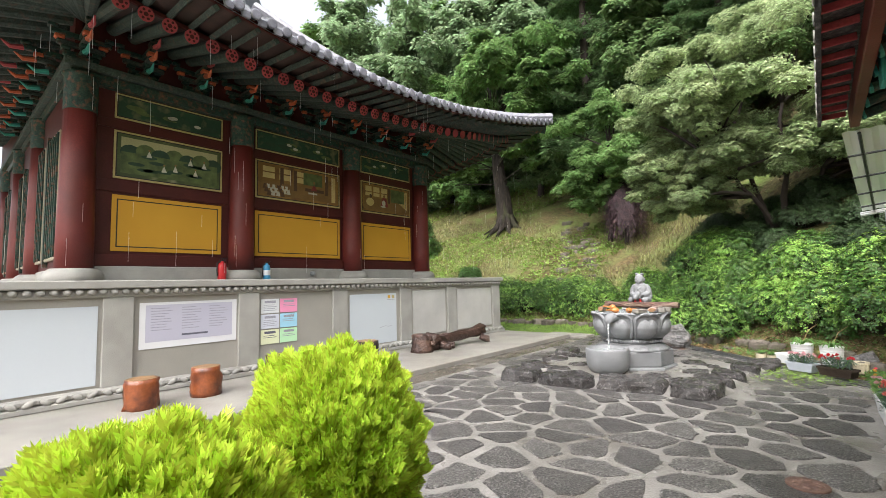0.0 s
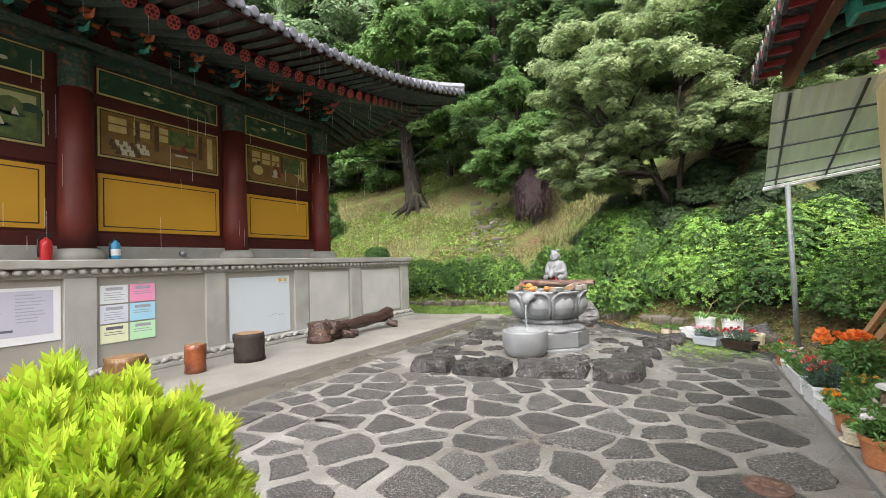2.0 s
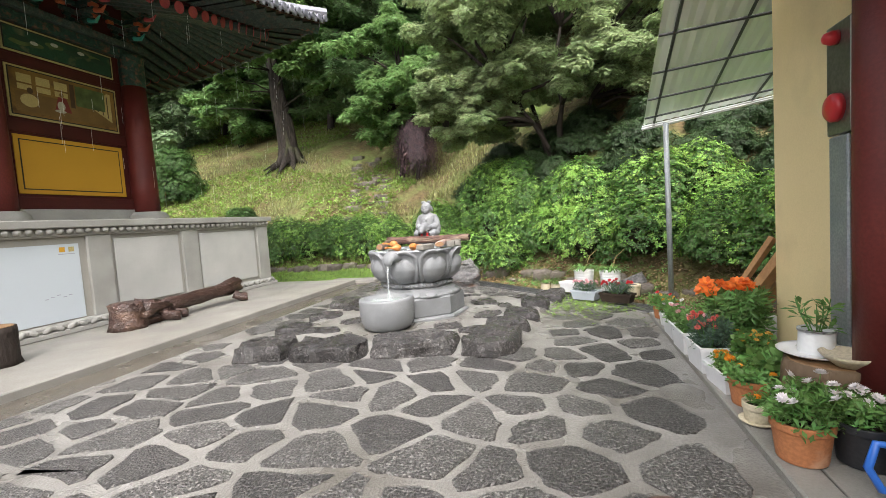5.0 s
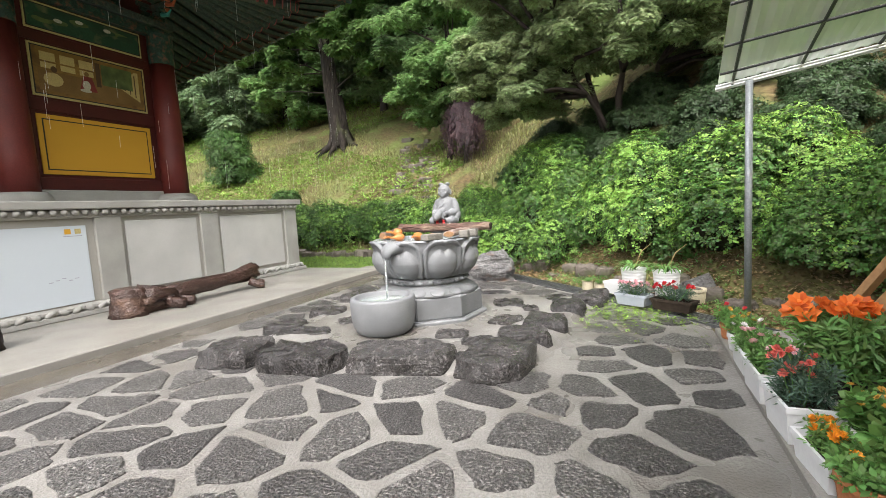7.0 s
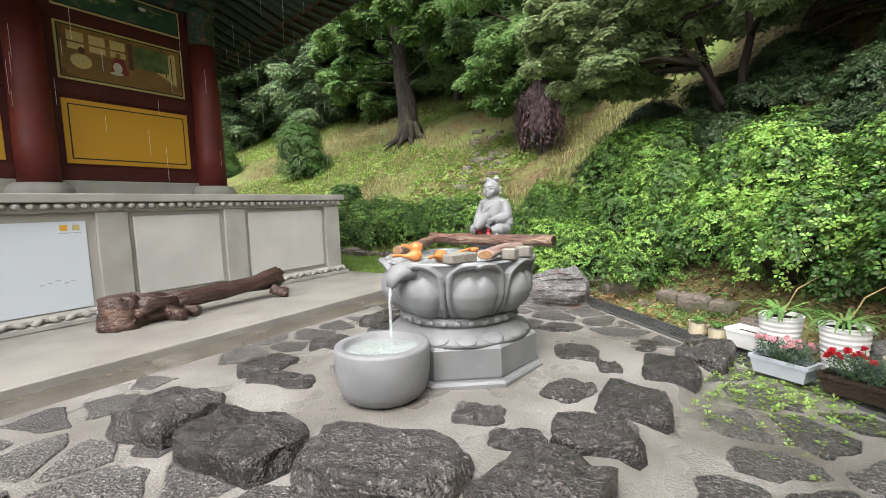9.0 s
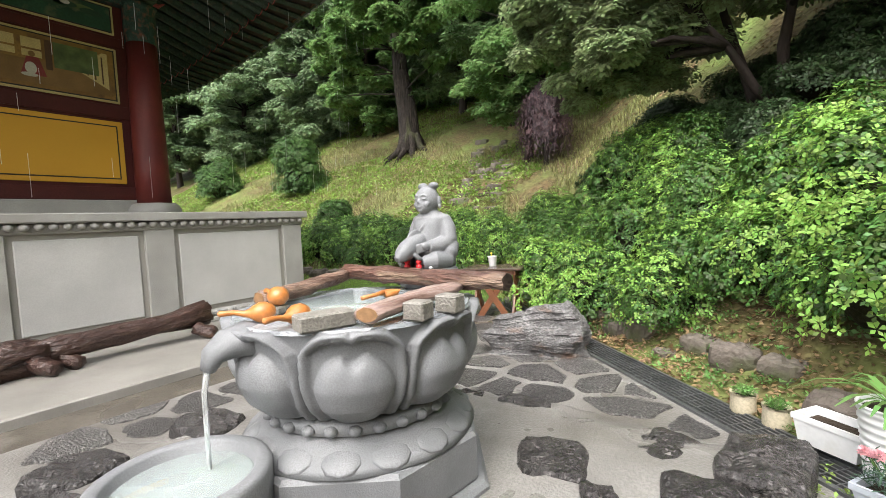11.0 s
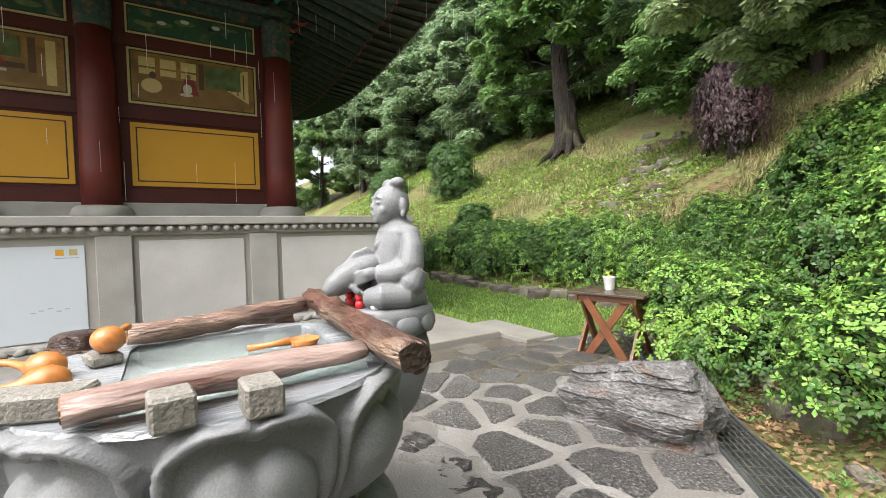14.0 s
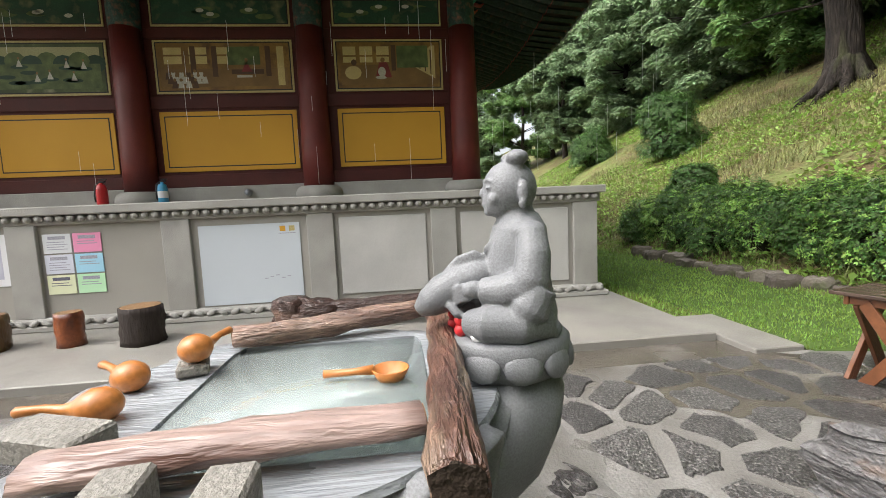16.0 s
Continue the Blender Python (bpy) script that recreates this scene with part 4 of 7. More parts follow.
def granite_block(x, y, z, sx, sy, sz, turn, label, rx=0.0):
    single("granite_block", Mesh().box(-sx / 2, sx / 2, -sy / 2, sy / 2, 0, sz, 0.008), M_GRAN2, label, "stone block", pose(x, y, z, rx, 0, turn), False, "blocks on the trough rim")


M_GRAN2 = mat("speckled_granite", (0.28, 0.262, 0.23), (0.21, 0.197, 0.172), 5.0, 0.55, 0.5, 80, 0.4, wear_glint=(0.12, 0.11, 0.09), wear_glint_scale=9.0, wear_glint_amount=0.3, mark=0.8)
granite_block(-2.27, 8.42, 1.005, 0.11, 0.10, 0.085, 6, "small cut granite block on the trough rim")
granite_block(-2.235, 8.62, 1.005, 0.12, 0.095, 0.085, 2, "small cut granite block on the trough rim")
granite_block(-2.55, 8.12, 1.005, 0.25, 0.12, 0.07, 70, "long cut granite slab on the trough rim")
granite_block(-3.06, 8.21, 1.005, 0.12, 0.10, 0.04, 20, "flat mossy stone on the trough rim")


def gourd(x, y, z, turn, label, tip=0.0):
    """A ladle made of a gourd: a round belly with a hollow and a tapering neck."""
    t = thing("gourd_ladle", label, "ladle", pose(x, y, z, tip, 0, turn) @ Matrix.Scale(0.82, 4), "gourd ladles on the trough")
    b = Mesh()
    rs = []
    for s, r in ((-0.075, 0.006), (-0.07, 0.028), (-0.05, 0.052), (-0.02, 0.066), (0.015, 0.066), (0.045, 0.05), (0.07, 0.03), (0.10, 0.02), (0.15, 0.016), (0.20, 0.018), (0.225, 0.02), (0.235, 0.01)):
        rs.append([(s, r * math.cos(2 * math.pi * i / 18), 0.06 + 0.012 * (s > 0.1) + r * 0.9 * math.sin(2 * math.pi * i / 18)) for i in range(18)])
    part("shell", b.rings(rs), M_GOURD, t, "", True)
    return t


gourd(-2.72, 8.11, 1.0, -82, "orange gourd ladle lying on the trough rim")
gourd(-2.94, 8.07, 1.0, -127, "orange gourd ladle lying on the trough rim")
gourd(-3.05, 8.23, 1.045, 165, "orange gourd ladle leaning on a flat stone")
spoon = thing("wooden_ladle", "orange plastic ladle floating on the water", "ladle", pose(-2.88, 8.90, 0.985, 0, 0, -97))
part("scoop", Mesh().lathe([(0.02, 0.0), (0.045, 0.01), (0.062, 0.045), (0.058, 0.046), (0.04, 0.016), (0.005, 0.01)], 20), M_GOURD, spoon, "", True)
part("handle", Mesh().tube([(0.055, 0, 0.04), (0.12, 0, 0.035), (0.22, 0, 0.03)], [0.018, 0.012, 0.014], 8), M_GOURD, spoon, "", True)

# statue on its own small lotus
ped = thing("lotus_pedestal", "small granite lotus pedestal on the trough", "pedestal", pose(-2.88, 9.29, 0.985))
part("stem", Mesh().rings([[(r * math.cos(2 * math.pi * i / 32) * (1 + 0.05 * abs(math.cos(2 * math.pi * i / 8))), cy + r * math.sin(2 * math.pi * i / 32) * (1 + 0.05 * abs(math.cos(2 * math.pi * i / 8))), z) for i in range(32)] for z, r, cy in ((-0.48, 0.11, -0.22), (-0.40, 0.17, -0.17), (-0.28, 0.215, -0.11), (-0.14, 0.225, -0.06), (-0.05, 0.20, -0.02), (0.02, 0.165, 0.0))]), M_GRAN, ped, "", True)
part("drum", Mesh().lathe([(0.17, 0.02), (0.19, 0.05), (0.205, 0.10), (0.205, 0.135), (0.19, 0.15), (0.02, 0.15)], 32), M_GRAN, ped, "", True)
for k in range(10):
    a = 2 * math.pi * k / 10
    p = part("petal", Mesh().ball((0, 0, 0), (0.022, 0.062, 0.05), 10, 6), M_GRAN, ped, "", True)
    p.matrix_basis = Matrix.Rotation(a, 4, "Z") @ pose(0.195, 0, 0.08, 0, -10, 0)
st = Mesh()
st.rings([[(rx * math.cos(2 * math.pi * i / 28), cy + ry * math.sin(2 * math.pi * i / 28), z) for i in range(28)] for z, cy, rx, ry in [(1.07 * q[0], *q[1:]) for q in
          ((0.0, 0.03, 0.14, 0.115), (0.06, 0.035, 0.142, 0.115), (0.13, 0.035, 0.125, 0.10), (0.20, 0.03, 0.115, 0.095), (0.26, 0.035, 0.12, 0.09), (0.30, 0.04, 0.12, 0.08), (0.325, 0.04, 0.095, 0.066), (0.345, 0.035, 0.058, 0.052), (0.38, 0.03, 0.048, 0.046))]])
st.tube([(0.066 * math.cos(a), 0.03 + 0.062 * math.sin(a), 0.352 - 0.035 * max(0.0, -math.sin(a))) for a in [2 * math.pi * k / 20 for k in range(21)]], 0.0125, 8)
st.tube([(0.035, -0.03, 0.30), (0.01, -0.062, 0.26), (-0.03, -0.066, 0.20)], [0.011, 0.011, 0.008], 8)
for sx in (-1, 1):
    st.ball((0.098 * sx, 0.048, 0.312), (0.052, 0.052, 0.034), 14, 8)
    st.tube([(0.105 * sx, 0.05, 0.31), (0.135 * sx, 0.05, 0.25), (0.145 * sx, 0.04, 0.185), (0.135 * sx, 0.01, 0.145)], [0.045, 0.05, 0.056, 0.05], 16)
    st.tube([(0.14 * sx, 0.035, 0.165), (0.12 * sx, -0.035, 0.145), (0.095 * sx, -0.095, 0.145)], [0.055, 0.05, 0.038], 14)
    st.tube([(0.145 * sx, 0.06, 0.16), (0.15 * sx, 0.03, 0.10), (0.145 * sx, -0.005, 0.055)], [0.055, 0.06, 0.035], 14, 0.0, 0.0, 1.0)
    st.ball((0.088 * sx, -0.115, 0.148), (0.026, 0.036, 0.028), 12, 8)
    for f in range(4):
        st.tube([(0.088 * sx, -0.125, 0.165 - 0.014 * f), (0.072 * sx, -0.155, 0.158 - 0.015 * f), (0.058 * sx, -0.172, 0.145 - 0.015 * f)], [0.009, 0.0085, 0.006], 7)
    st.tube([(0.10 * sx, 0.09, 0.045), (0.145 * sx, 0.0, 0.052), (0.135 * sx, -0.085, 0.055), (0.075 * sx, -0.125, 0.045)], [0.05, 0.058, 0.055, 0.042], 16)
    st.tube([(0.13 * sx, 0.10, 0.02), (0.08 * sx, 0.125, 0.02), (0.0, 0.13, 0.02)], 0.022, 8)
    st.ball((0.083 * sx, 0.04, 0.425), (0.012, 0.017, 0.036), 10, 8)
    st.ball((0.088 * sx, 0.034, 0.392), (0.010, 0.014, 0.016), 8, 6)
    st.ball((0.045 * sx, 0.03, 0.528), (0.036, 0.034, 0.024), 14, 8)
    st.lathe([(0.020, 0.495), (0.018, 0.512)], 10, None, 0.043 * sx, 0.03)
    st.ball((0.032 * sx, -0.058, 0.442), (0.019, 0.008, 0.0045), 8, 5)
    st.tube([(0.012 * sx, -0.064, 0.462), (0.032 * sx, -0.062, 0.468), (0.052 * sx, -0.050, 0.460)], [0.004, 0.005, 0.003], 6)
    st.ball((0.04 * sx, -0.042, 0.408), (0.026, 0.020, 0.022), 10, 6)
st.ball((0, 0.015, 0.44), (0.082, 0.082, 0.084), 22, 16)
st.ball((0, -0.015, 0.405), (0.064, 0.056, 0.056), 16, 12)
st.tube([(0, -0.062, 0.448), (0, -0.071, 0.428), (0, -0.069, 0.418)], [0.006, 0.010, 0.011], 8)
st.tube([(-0.020, -0.062, 0.396), (0, -0.070, 0.392), (0.020, -0.062, 0.396)], [0.003, 0.006, 0.003], 7)
st.ball((0, -0.050, 0.372), (0.024, 0.018, 0.016), 10, 6)
fish = [(0.0, -0.045, 0.19), (0.0, -0.09, 0.175), (0.0, -0.15, 0.15), (0.0, -0.205, 0.122), (0.0, -0.25, 0.095), (0.0, -0.285, 0.072)]
st.tube(fish, [0.035, 0.052, 0.062, 0.06, 0.046, 0.02], 18)
st.tube([(0, -0.06, 0.222), (0, -0.10, 0.235), (0, -0.15, 0.218), (0, -0.195, 0.185)], [0.006, 0.012, 0.012, 0.006], 8, 0.0, 0.0, 1.9)
for sx in (-1, 1):
    st.tube([(0.055 * sx, -0.19, 0.10), (0.07 * sx, -0.165, 0.075), (0.072 * sx, -0.14, 0.062)], [0.012, 0.016, 0.008], 8)
    st.ball((0.042 * sx, -0.242, 0.112), 0.009, 8, 6)
statue = single("child_statue", st, M_GRAN, "grey granite statue of a seated child holding a fish", "statue", pose(-2.88, 9.30, 1.13, 0, 0, -4) @ Matrix.Diagonal((1.06, 1.06, 1.06, 1)))
rm = statue.modifiers.new("carve", "REMESH")
rm.mode, rm.voxel_size, rm.use_smooth_shade = "VOXEL", 0.0042, True
sm = statue.modifiers.new("soft", "SMOOTH")
sm.factor, sm.iterations = 0.5, 7
for x, y, m, lab in ((-2.76, 9.17, M_WHITE, "tiny white doll figure on the pedestal"), (-2.83, 9.13, M_REDP, "tiny red doll figure on the pedestal"), (-2.92, 9.12, M_REDP, "tiny red and white doll figure on the pedestal"), (-2.96, 9.13, M_BARK, "tiny brown doll figure on the pedestal")):
    single("figurine", Mesh().ball((0, 0, 0.022), 0.022, 10, 7).ball((0, 0, 0.056), 0.02, 10, 7), m, lab, "figurine", pose(x, y, 1.13), True, "figurines at the statue's feet")

# ring of basalt boulders and inner stones
ring = thing("boulder_ring", "raised ring of wet basalt boulders set in pale mortar", "stone ring")


def boulder(x, y, sx, sy, sz, turn, parent, m, z0=G - 0.05, name="boulder", seed=None):
    """A rough squared stone with worn edges and a lumpy top."""
    seed = seed if seed is not None else x * 7.3 + y * 3.1
    mb = Mesh()
    n, lev = 22, ((0.0, 0.98), (0.35, 1.02), (0.7, 1.01), (0.9, 0.97), (0.98, 0.88), (1.0, 0.6), (1.0, 0.3), (1.0, 0.08))
    rs = []
    for h, k in lev:
        r = []
        for i in range(n):
            a = 2 * math.pi * i / n
            c, s = math.cos(a), math.sin(a)
            q = (abs(c) ** 6 + abs(s) ** 6) ** (-1 / 6)
            w = 1 + 0.15 * noise.noise(Vector((c * 1.3 + seed, s * 1.3, h))) + 0.10 * noise.noise(Vector((c * 4 + seed, s * 4, h * 3))) + 0.05 * noise.noise(Vector((c * 11, s * 11 + seed, h * 7)))
            r.append((c * q * k * w * sx / 2, s * q * k * w * sy / 2, h * sz * (1 + 0.16 * noise.noise(Vector((c * 2 * k, s * 2 * k, seed))) + 0.12 * noise.noise(Vector((c * 6 * k, s * 6 * k, seed))))))
        rs.append(r)
    mb.rings(rs)
    ob = part(name, mb, m, parent, "", False)
    ob.matrix_basis = pose(x, y, z0, 0, 0, turn)
    return ob


EDGE = [(-4.06, 6.66, 0.62, 0.52, 12), (-3.28, 6.70, 0.80, 0.50, 6), (-2.38, 6.96, 0.92, 0.52, 16), (-1.53, 7.12, 0.58, 0.72, -6),
        (-1.46, 7.80, 0.50, 0.40, 22), (-1.34, 8.36, 0.46, 0.50, 8), (-1.21, 9.13, 0.40, 0.50, 4), (-1.01, 9.72, 0.42, 0.62, -8)]
for x, y, sx, sy, tn in EDGE:
    boulder(x, y, sx, sy, 0.235 if y < 7.5 else 0.21, tn, ring, M_BASALT, G - 0.06)
INNER = [(-2.20, 7.72, 0.36, 0.28, 20), (-2.0, 9.24, 0.40, 0.46, 20), (-1.66, 9.0, 0.19, 0.24, 30), (-1.80, 8.38, 0.32, 0.42, -15), (-1.50, 9.76, 0.28, 0.44, -20), (-1.84, 7.55, 0.34, 0.22, 25),
         (-4.38, 7.66, 0.46, 0.38, 30), (-3.92, 7.46, 0.66, 0.26, 12), (-4.32, 8.42, 0.5, 0.36, 10), (-4.56, 9.5, 0.4, 0.62, 5), (-3.62, 8.0, 0.34, 0.3, 40), (-3.85, 8.95, 0.42, 0.46, 15), (-3.25, 9.82, 0.28, 0.26, 30), (-2.5, 9.9, 0.4, 0.3, 0), (-2.95, 9.8, 0.3, 0.26, 20), (-3.7, 9.75, 0.4, 0.3, 35), (-4.15, 9.0, 0.3, 0.34, 10)]
for x, y, sx, sy, tn in INNER:
    boulder(x, y, sx, sy, 0.155 if y < 9.6 else 0.12, tn, ring, M_BASALT, G - 0.05, "inner_stone")


def bed_z(x, y):
    """Height of the mortar bed: level inside the ring, dropping steeply at the front and east, gently elsewhere."""
    e = min((y - (6.46 + 0.14 * (x + 4.1))) / 0.3, (-1.12 + 0.135 * (y - 7.1) - x) / 0.3, (x + 4.7) / 0.7, (10.25 - y) / 0.5)
    e = max(0.0, min(1.0, e + 0.25 * noise.noise(Vector((x * 5, y * 5, 2.0)))))
    return G - 0.03 + (0.105 + 0.012 * noise.noise(Vector((x * 2.2, y * 2.2, 5.0))) + 0.006 * noise.noise(Vector((x * 9, y * 9, 5.0)))) * e * e * (3 - 2 * e)


bx_, by_ = [-5.0 + 0.05 * i for i in range(86)], [6.3 + 0.05 * j for j in range(98)]
mb = Mesh()
mb.v = [(x, y, bed_z(x, y)) for y in by_ for x in bx_]
mb.f = [(j * 86 + i, j * 86 + i + 1, (j + 1) * 86 + i + 1, (j + 1) * 86 + i) for j in range(97) for i in range(85)]
part("mortar_bed", mb, M_MORTAR, ring, "pale wet mortar bed between the boulders", True)

# log stools and the log bench on the apron


def stool(x, y, r, h, m, label, seed):
    t = thing("log_stool", label, "stool", pose(x, y, 0.05, 0, 0, seed * 50), "log stools on the apron")
    part("bark", Mesh().tube([(0, 0, h * k / 6) for k in range(7)], [r * 1.03] + [r] * 5 + [r * 0.98], 22, 0.16, seed), m, t, "", True)
    part("cut_top", Mesh().lathe([(r * 0.9, h - 0.004), (r * 0.88, h + 0.006), (0.01, h + 0.008)], 22), M_CUT, t)


stool(-7.08, 2.0, 0.20, 0.38, M_REDLOG, "reddish varnished log stool", 1.0)
stool(-7.12, 2.83, 0.20, 0.41, M_REDLOG, "bark-patched reddish log stool", 2.0)
stool(-7.14, 4.02, 0.235, 0.42, mat("brown_log", (0.17, 0.09, 0.03), (0.10, 0.055, 0.02), 5, 0.4, 0.6, 30, 0.4, stretch=(1, 1, 0.3)), "brown bark log stool on the apron", 3.0)
stool(-7.16, 4.96, 0.145, 0.41, M_REDLOG, "slim red varnished log stool", 4.0)
stool(-7.08, 5.83, 0.235, 0.45, M_BARK, "dark bark log stool with pale sawn knot", 5.0)
M_BARKDK = mat("dark_wet_driftwood", (0.085, 0.045, 0.035), (0.04, 0.024, 0.02), 8.0, 0.35, 1.0, 26, 0.5, stretch=(1, 0.35, 1), wear_glint=(0.17, 0.10, 0.07), wear_glint_scale=4.0, wear_glint_amount=0.3, mark=0.9, depth=0.04)
bench = thing("log_bench", "dark wet fallen log with a thick knotty root end", "log bench")
part("root_block", Mesh().tube([(-7.22, 7.56, 0.05), (-7.22, 7.56, 0.12), (-7.22, 7.57, 0.22), (-7.21, 7.57, 0.34), (-7.21, 7.57, 0.43), (-7.21, 7.57, 0.455)], [0.27, 0.255, 0.23, 0.225, 0.22, 0.19], 30, 0.28, 5.0), M_BARKDK, bench, "sawn dark root block", True)
part("root_collar", Mesh().tube([(-7.2, 7.66, 0.27), (-7.17, 7.84, 0.26), (-7.13, 8.0, 0.25), (-7.1, 8.16, 0.25)], [0.2, 0.19, 0.165, 0.12], 26, 0.75, 8.0), M_BARKDK, bench, "", True)
part("trunk", Mesh().tube([(-7.12 + 0.02 * math.sin(1.7 * k), 8.0 + 0.26 * k, 0.235 + 0.02 * k + 0.02 * math.sin(k)) for k in range(8)], [0.13, 0.12, 0.115, 0.12, 0.115, 0.118, 0.125, 0.135], 22, 0.6, 9.0), M_BARKDK, bench, "", True)
for xa, ya, xb, yb, r, sd in ((-7.08, 8.0, -6.86, 8.12, 0.085, 2.0), (-7.1, 8.2, -6.93, 8.33, 0.07, 6.0), (-7.06, 9.62, -6.9, 9.74, 0.08, 4.0)):
    part("branch_stub", Mesh().tube([(xa, ya, 0.2), ((xa + xb) / 2, (ya + yb) / 2, 0.15), (xb, yb, 0.13), (xb + 0.04, yb + 0.03, 0.13)], [r * 1.1, r, r, r * 0.85], 14, 0.4, sd), M_BARKDK, bench, "", True)

# notices on the platform wall
XW = -8.058


def notice(name, y0, y1, z0, z1, m, label, x=XW, cat="notice"):
    return single(name, Mesh().box(x, x + 0.012, y0, y1, z0, z1, 0.002), m, label, cat)


def bars(parent, rows, m, x):
    for y0, y1, z0, z1 in rows:
        part("text_bar", Mesh().box(x, x + 0.001, y0, y1, z0, z1, 0), m, parent)


M_INK = mat("grey_ink", (0.12, 0.12, 0.16), (0.15, 0.15, 0.19), 9, 0.6, 0)
M_FADED = mat("faded_ink", (0.36, 0.36, 0.42), (0.40, 0.40, 0.46), 9, 0.6, 0)
M_BANNER = mat("pale_lilac_print", (0.50, 0.49, 0.58), (0.46, 0.45, 0.55), 1.0, 0.5, 0, mark=0.05)
M_PAPER = mat("white_paper", (0.72, 0.72, 0.74), (0.70, 0.70, 0.72), 2, 0.6, 0, mark=0.03)
notice("white_board", 0.22, 1.70, 0.27, 1.39, M_BOARD, "blank white board on the platform wall", XW, "board")
ban = notice("banner", 2.21, 3.68, 0.70, 1.41, M_PAPER, "wide white banner with a lilac printed text field")
part("print_field", Mesh().box(XW + 0.012, XW + 0.014, 2.29, 3.60, 0.80, 1.37, 0), M_BANNER, ban)
rows = []
for c0 in (2.36, 2.80, 3.22):
    for k in range(9):
        rows.append((c0, c0 + 0.30 * (0.55 + 0.45 * abs(math.sin(k * 2.3 + c0))), 1.31 - 0.042 * k, 1.322 - 0.042 * k))
bars(ban, rows, M_FADED, XW + 0.0145)
bars(ban, [(2.80, 3.20, 0.865, 0.895)], M_INK, XW + 0.0145)
wb = notice("white_board", 6.16, 7.56, 0.25, 1.40, M_BOARD, "white board with a small yellow label and a few scribbled lines", XW, "board")
for k, (a, b) in enumerate(((7.28, 7.36), (7.41, 7.49))):
    part("label_mark", Mesh().box(XW + 0.012, XW + 0.0135, a, b, 1.28, 1.355, 0), M_CREAM if k else M_YEL, wb)
bars(wb, [(7.26, 7.5, 1.245, 1.255)], M_FADED, XW + 0.0125)
bars(wb, [(7.02 + 0.08 * k, 7.07 + 0.08 * k, 0.60 + 0.02 * (k % 3), 0.612 + 0.02 * (k % 3)) for k in range(5)], M_FADED, XW + 0.0125)
for k, (c, tone) in enumerate((((0.66, 0.68, 0.70), "white"), ((0.80, 0.30, 0.48), "pink"), ((0.62, 0.64, 0.72), "white red-headed"), ((0.36, 0.64, 0.80), "light blue"), ((0.74, 0.76, 0.52), "pale yellow"), ((0.50, 0.78, 0.50), "light green"))):
    y0, z0 = 4.13 + 0.385 * (k % 2), 1.12 - 0.285 * (k // 2)
    p = notice("paper_notice", y0, y0 + 0.36, z0, z0 + 0.265, mat("paper_" + str(k), c, tuple(v * 0.95 for v in c), 2, 0.6, 0, mark=0.03), tone + " laminated paper notice on the platform wall")
    rr = [(y0 + 0.05, y0 + 0.31 - 0.04 * (j % 2), z0 + 0.05 + 0.033 * j, z0 + 0.06 + 0.033 * j) for j in range(4)] + [(y0 + 0.07, y0 + 0.29, z0 + 0.19, z0 + 0.235)]
    bars(p, rr if k in (0, 2) else rr[2:], M_FADED if k != 4 else M_INK, XW + 0.0125)
    p["group"] = "paper notices on the wall"


def extinguisher(x, y, m, label, s):
    t = thing("fire_extinguisher", label, "fire extinguisher", pose(x, y, TOP) @ Matrix.Scale(s, 4))
    part("cylinder", Mesh().lathe([(0.08, 0.0), (0.085, 0.02), (0.085, 0.30), (0.07, 0.37), (0.03, 0.40), (0.028, 0.42)], 18), m, t, "", True)
    part("valve", Mesh().box(-0.03, 0.03, -0.02, 0.07, 0.42, 0.455, 0.008).box(-0.015, 0.015, -0.02, 0.10, 0.47, 0.485, 0.004), M_BLACKPL, t)
    part("hose", Mesh().tube([(0, -0.02, 0.44), (0, -0.10, 0.38), (0.02, -0.11, 0.2), (0.02, -0.10, 0.1)], 0.013, 8), M_BLACKPL, t, "", True)
    part("label_plate", Mesh().lathe([(0.086, 0.13), (0.0865, 0.135), (0.0865, 0.25), (0.086, 0.255)], 18, None, 0, 0, False), M_PAPER if m is M_BLUEP else M_REDP, t)


extinguisher(-9.55, 4.05, M_REDP, "red fire extinguisher on the hall platform", 0.98)
extinguisher(-9.55, 5.02, M_BLUEP, "blue fire extinguisher on the hall platform", 0.92)
single("camera_dome", Mesh().lathe([(0.06, 0), (0.06, 0.05), (0.05, 0.08), (0.02, 0.1)], 16), M_PIPE, "small grey dome fitting on the stone sill", "dome fitting", pose(-9.81, 6.35, 1.93, 0, 90, 0), True)

# table, rock, grating
tab = thing("wooden_table", "varnished wooden table with a dark wet top and crossed legs", "table", pose(-4.34, 12.88, G, 0, 0, 14) @ Matrix.Diagonal((0.86, 0.86, 1, 1)))
for k in range(5):
    part("top_plank", Mesh().box(-0.52, 0.52, -0.36 + 0.145 * k, -0.22 + 0.145 * k, 0.715, 0.745, 0.005), M_TABTOP, tab)
for sx in (-0.4, 0.4):
    part("apron_rail", Mesh().box(sx - 0.02, sx + 0.02, -0.32, 0.32, 0.64, 0.713, 0.004), M_TABLE, tab)
for sy in (-0.30, 0.28):
    part("apron_rail", Mesh().box(-0.38, 0.38, sy, sy + 0.022, 0.645, 0.713, 0.004), M_TABLE, tab)
for sx in (-0.36, 0.36):
    for sg in (-1, 1):
        leg = part("leg", Mesh().box(-0.02, 0.02, -0.055, 0.055, -0.42, 0.42, 0.004), M_TABLE, tab)
        leg.matrix_basis = pose(sx + 0.022 * sg, 0, 0.325, 37 * sg, 0, 0)
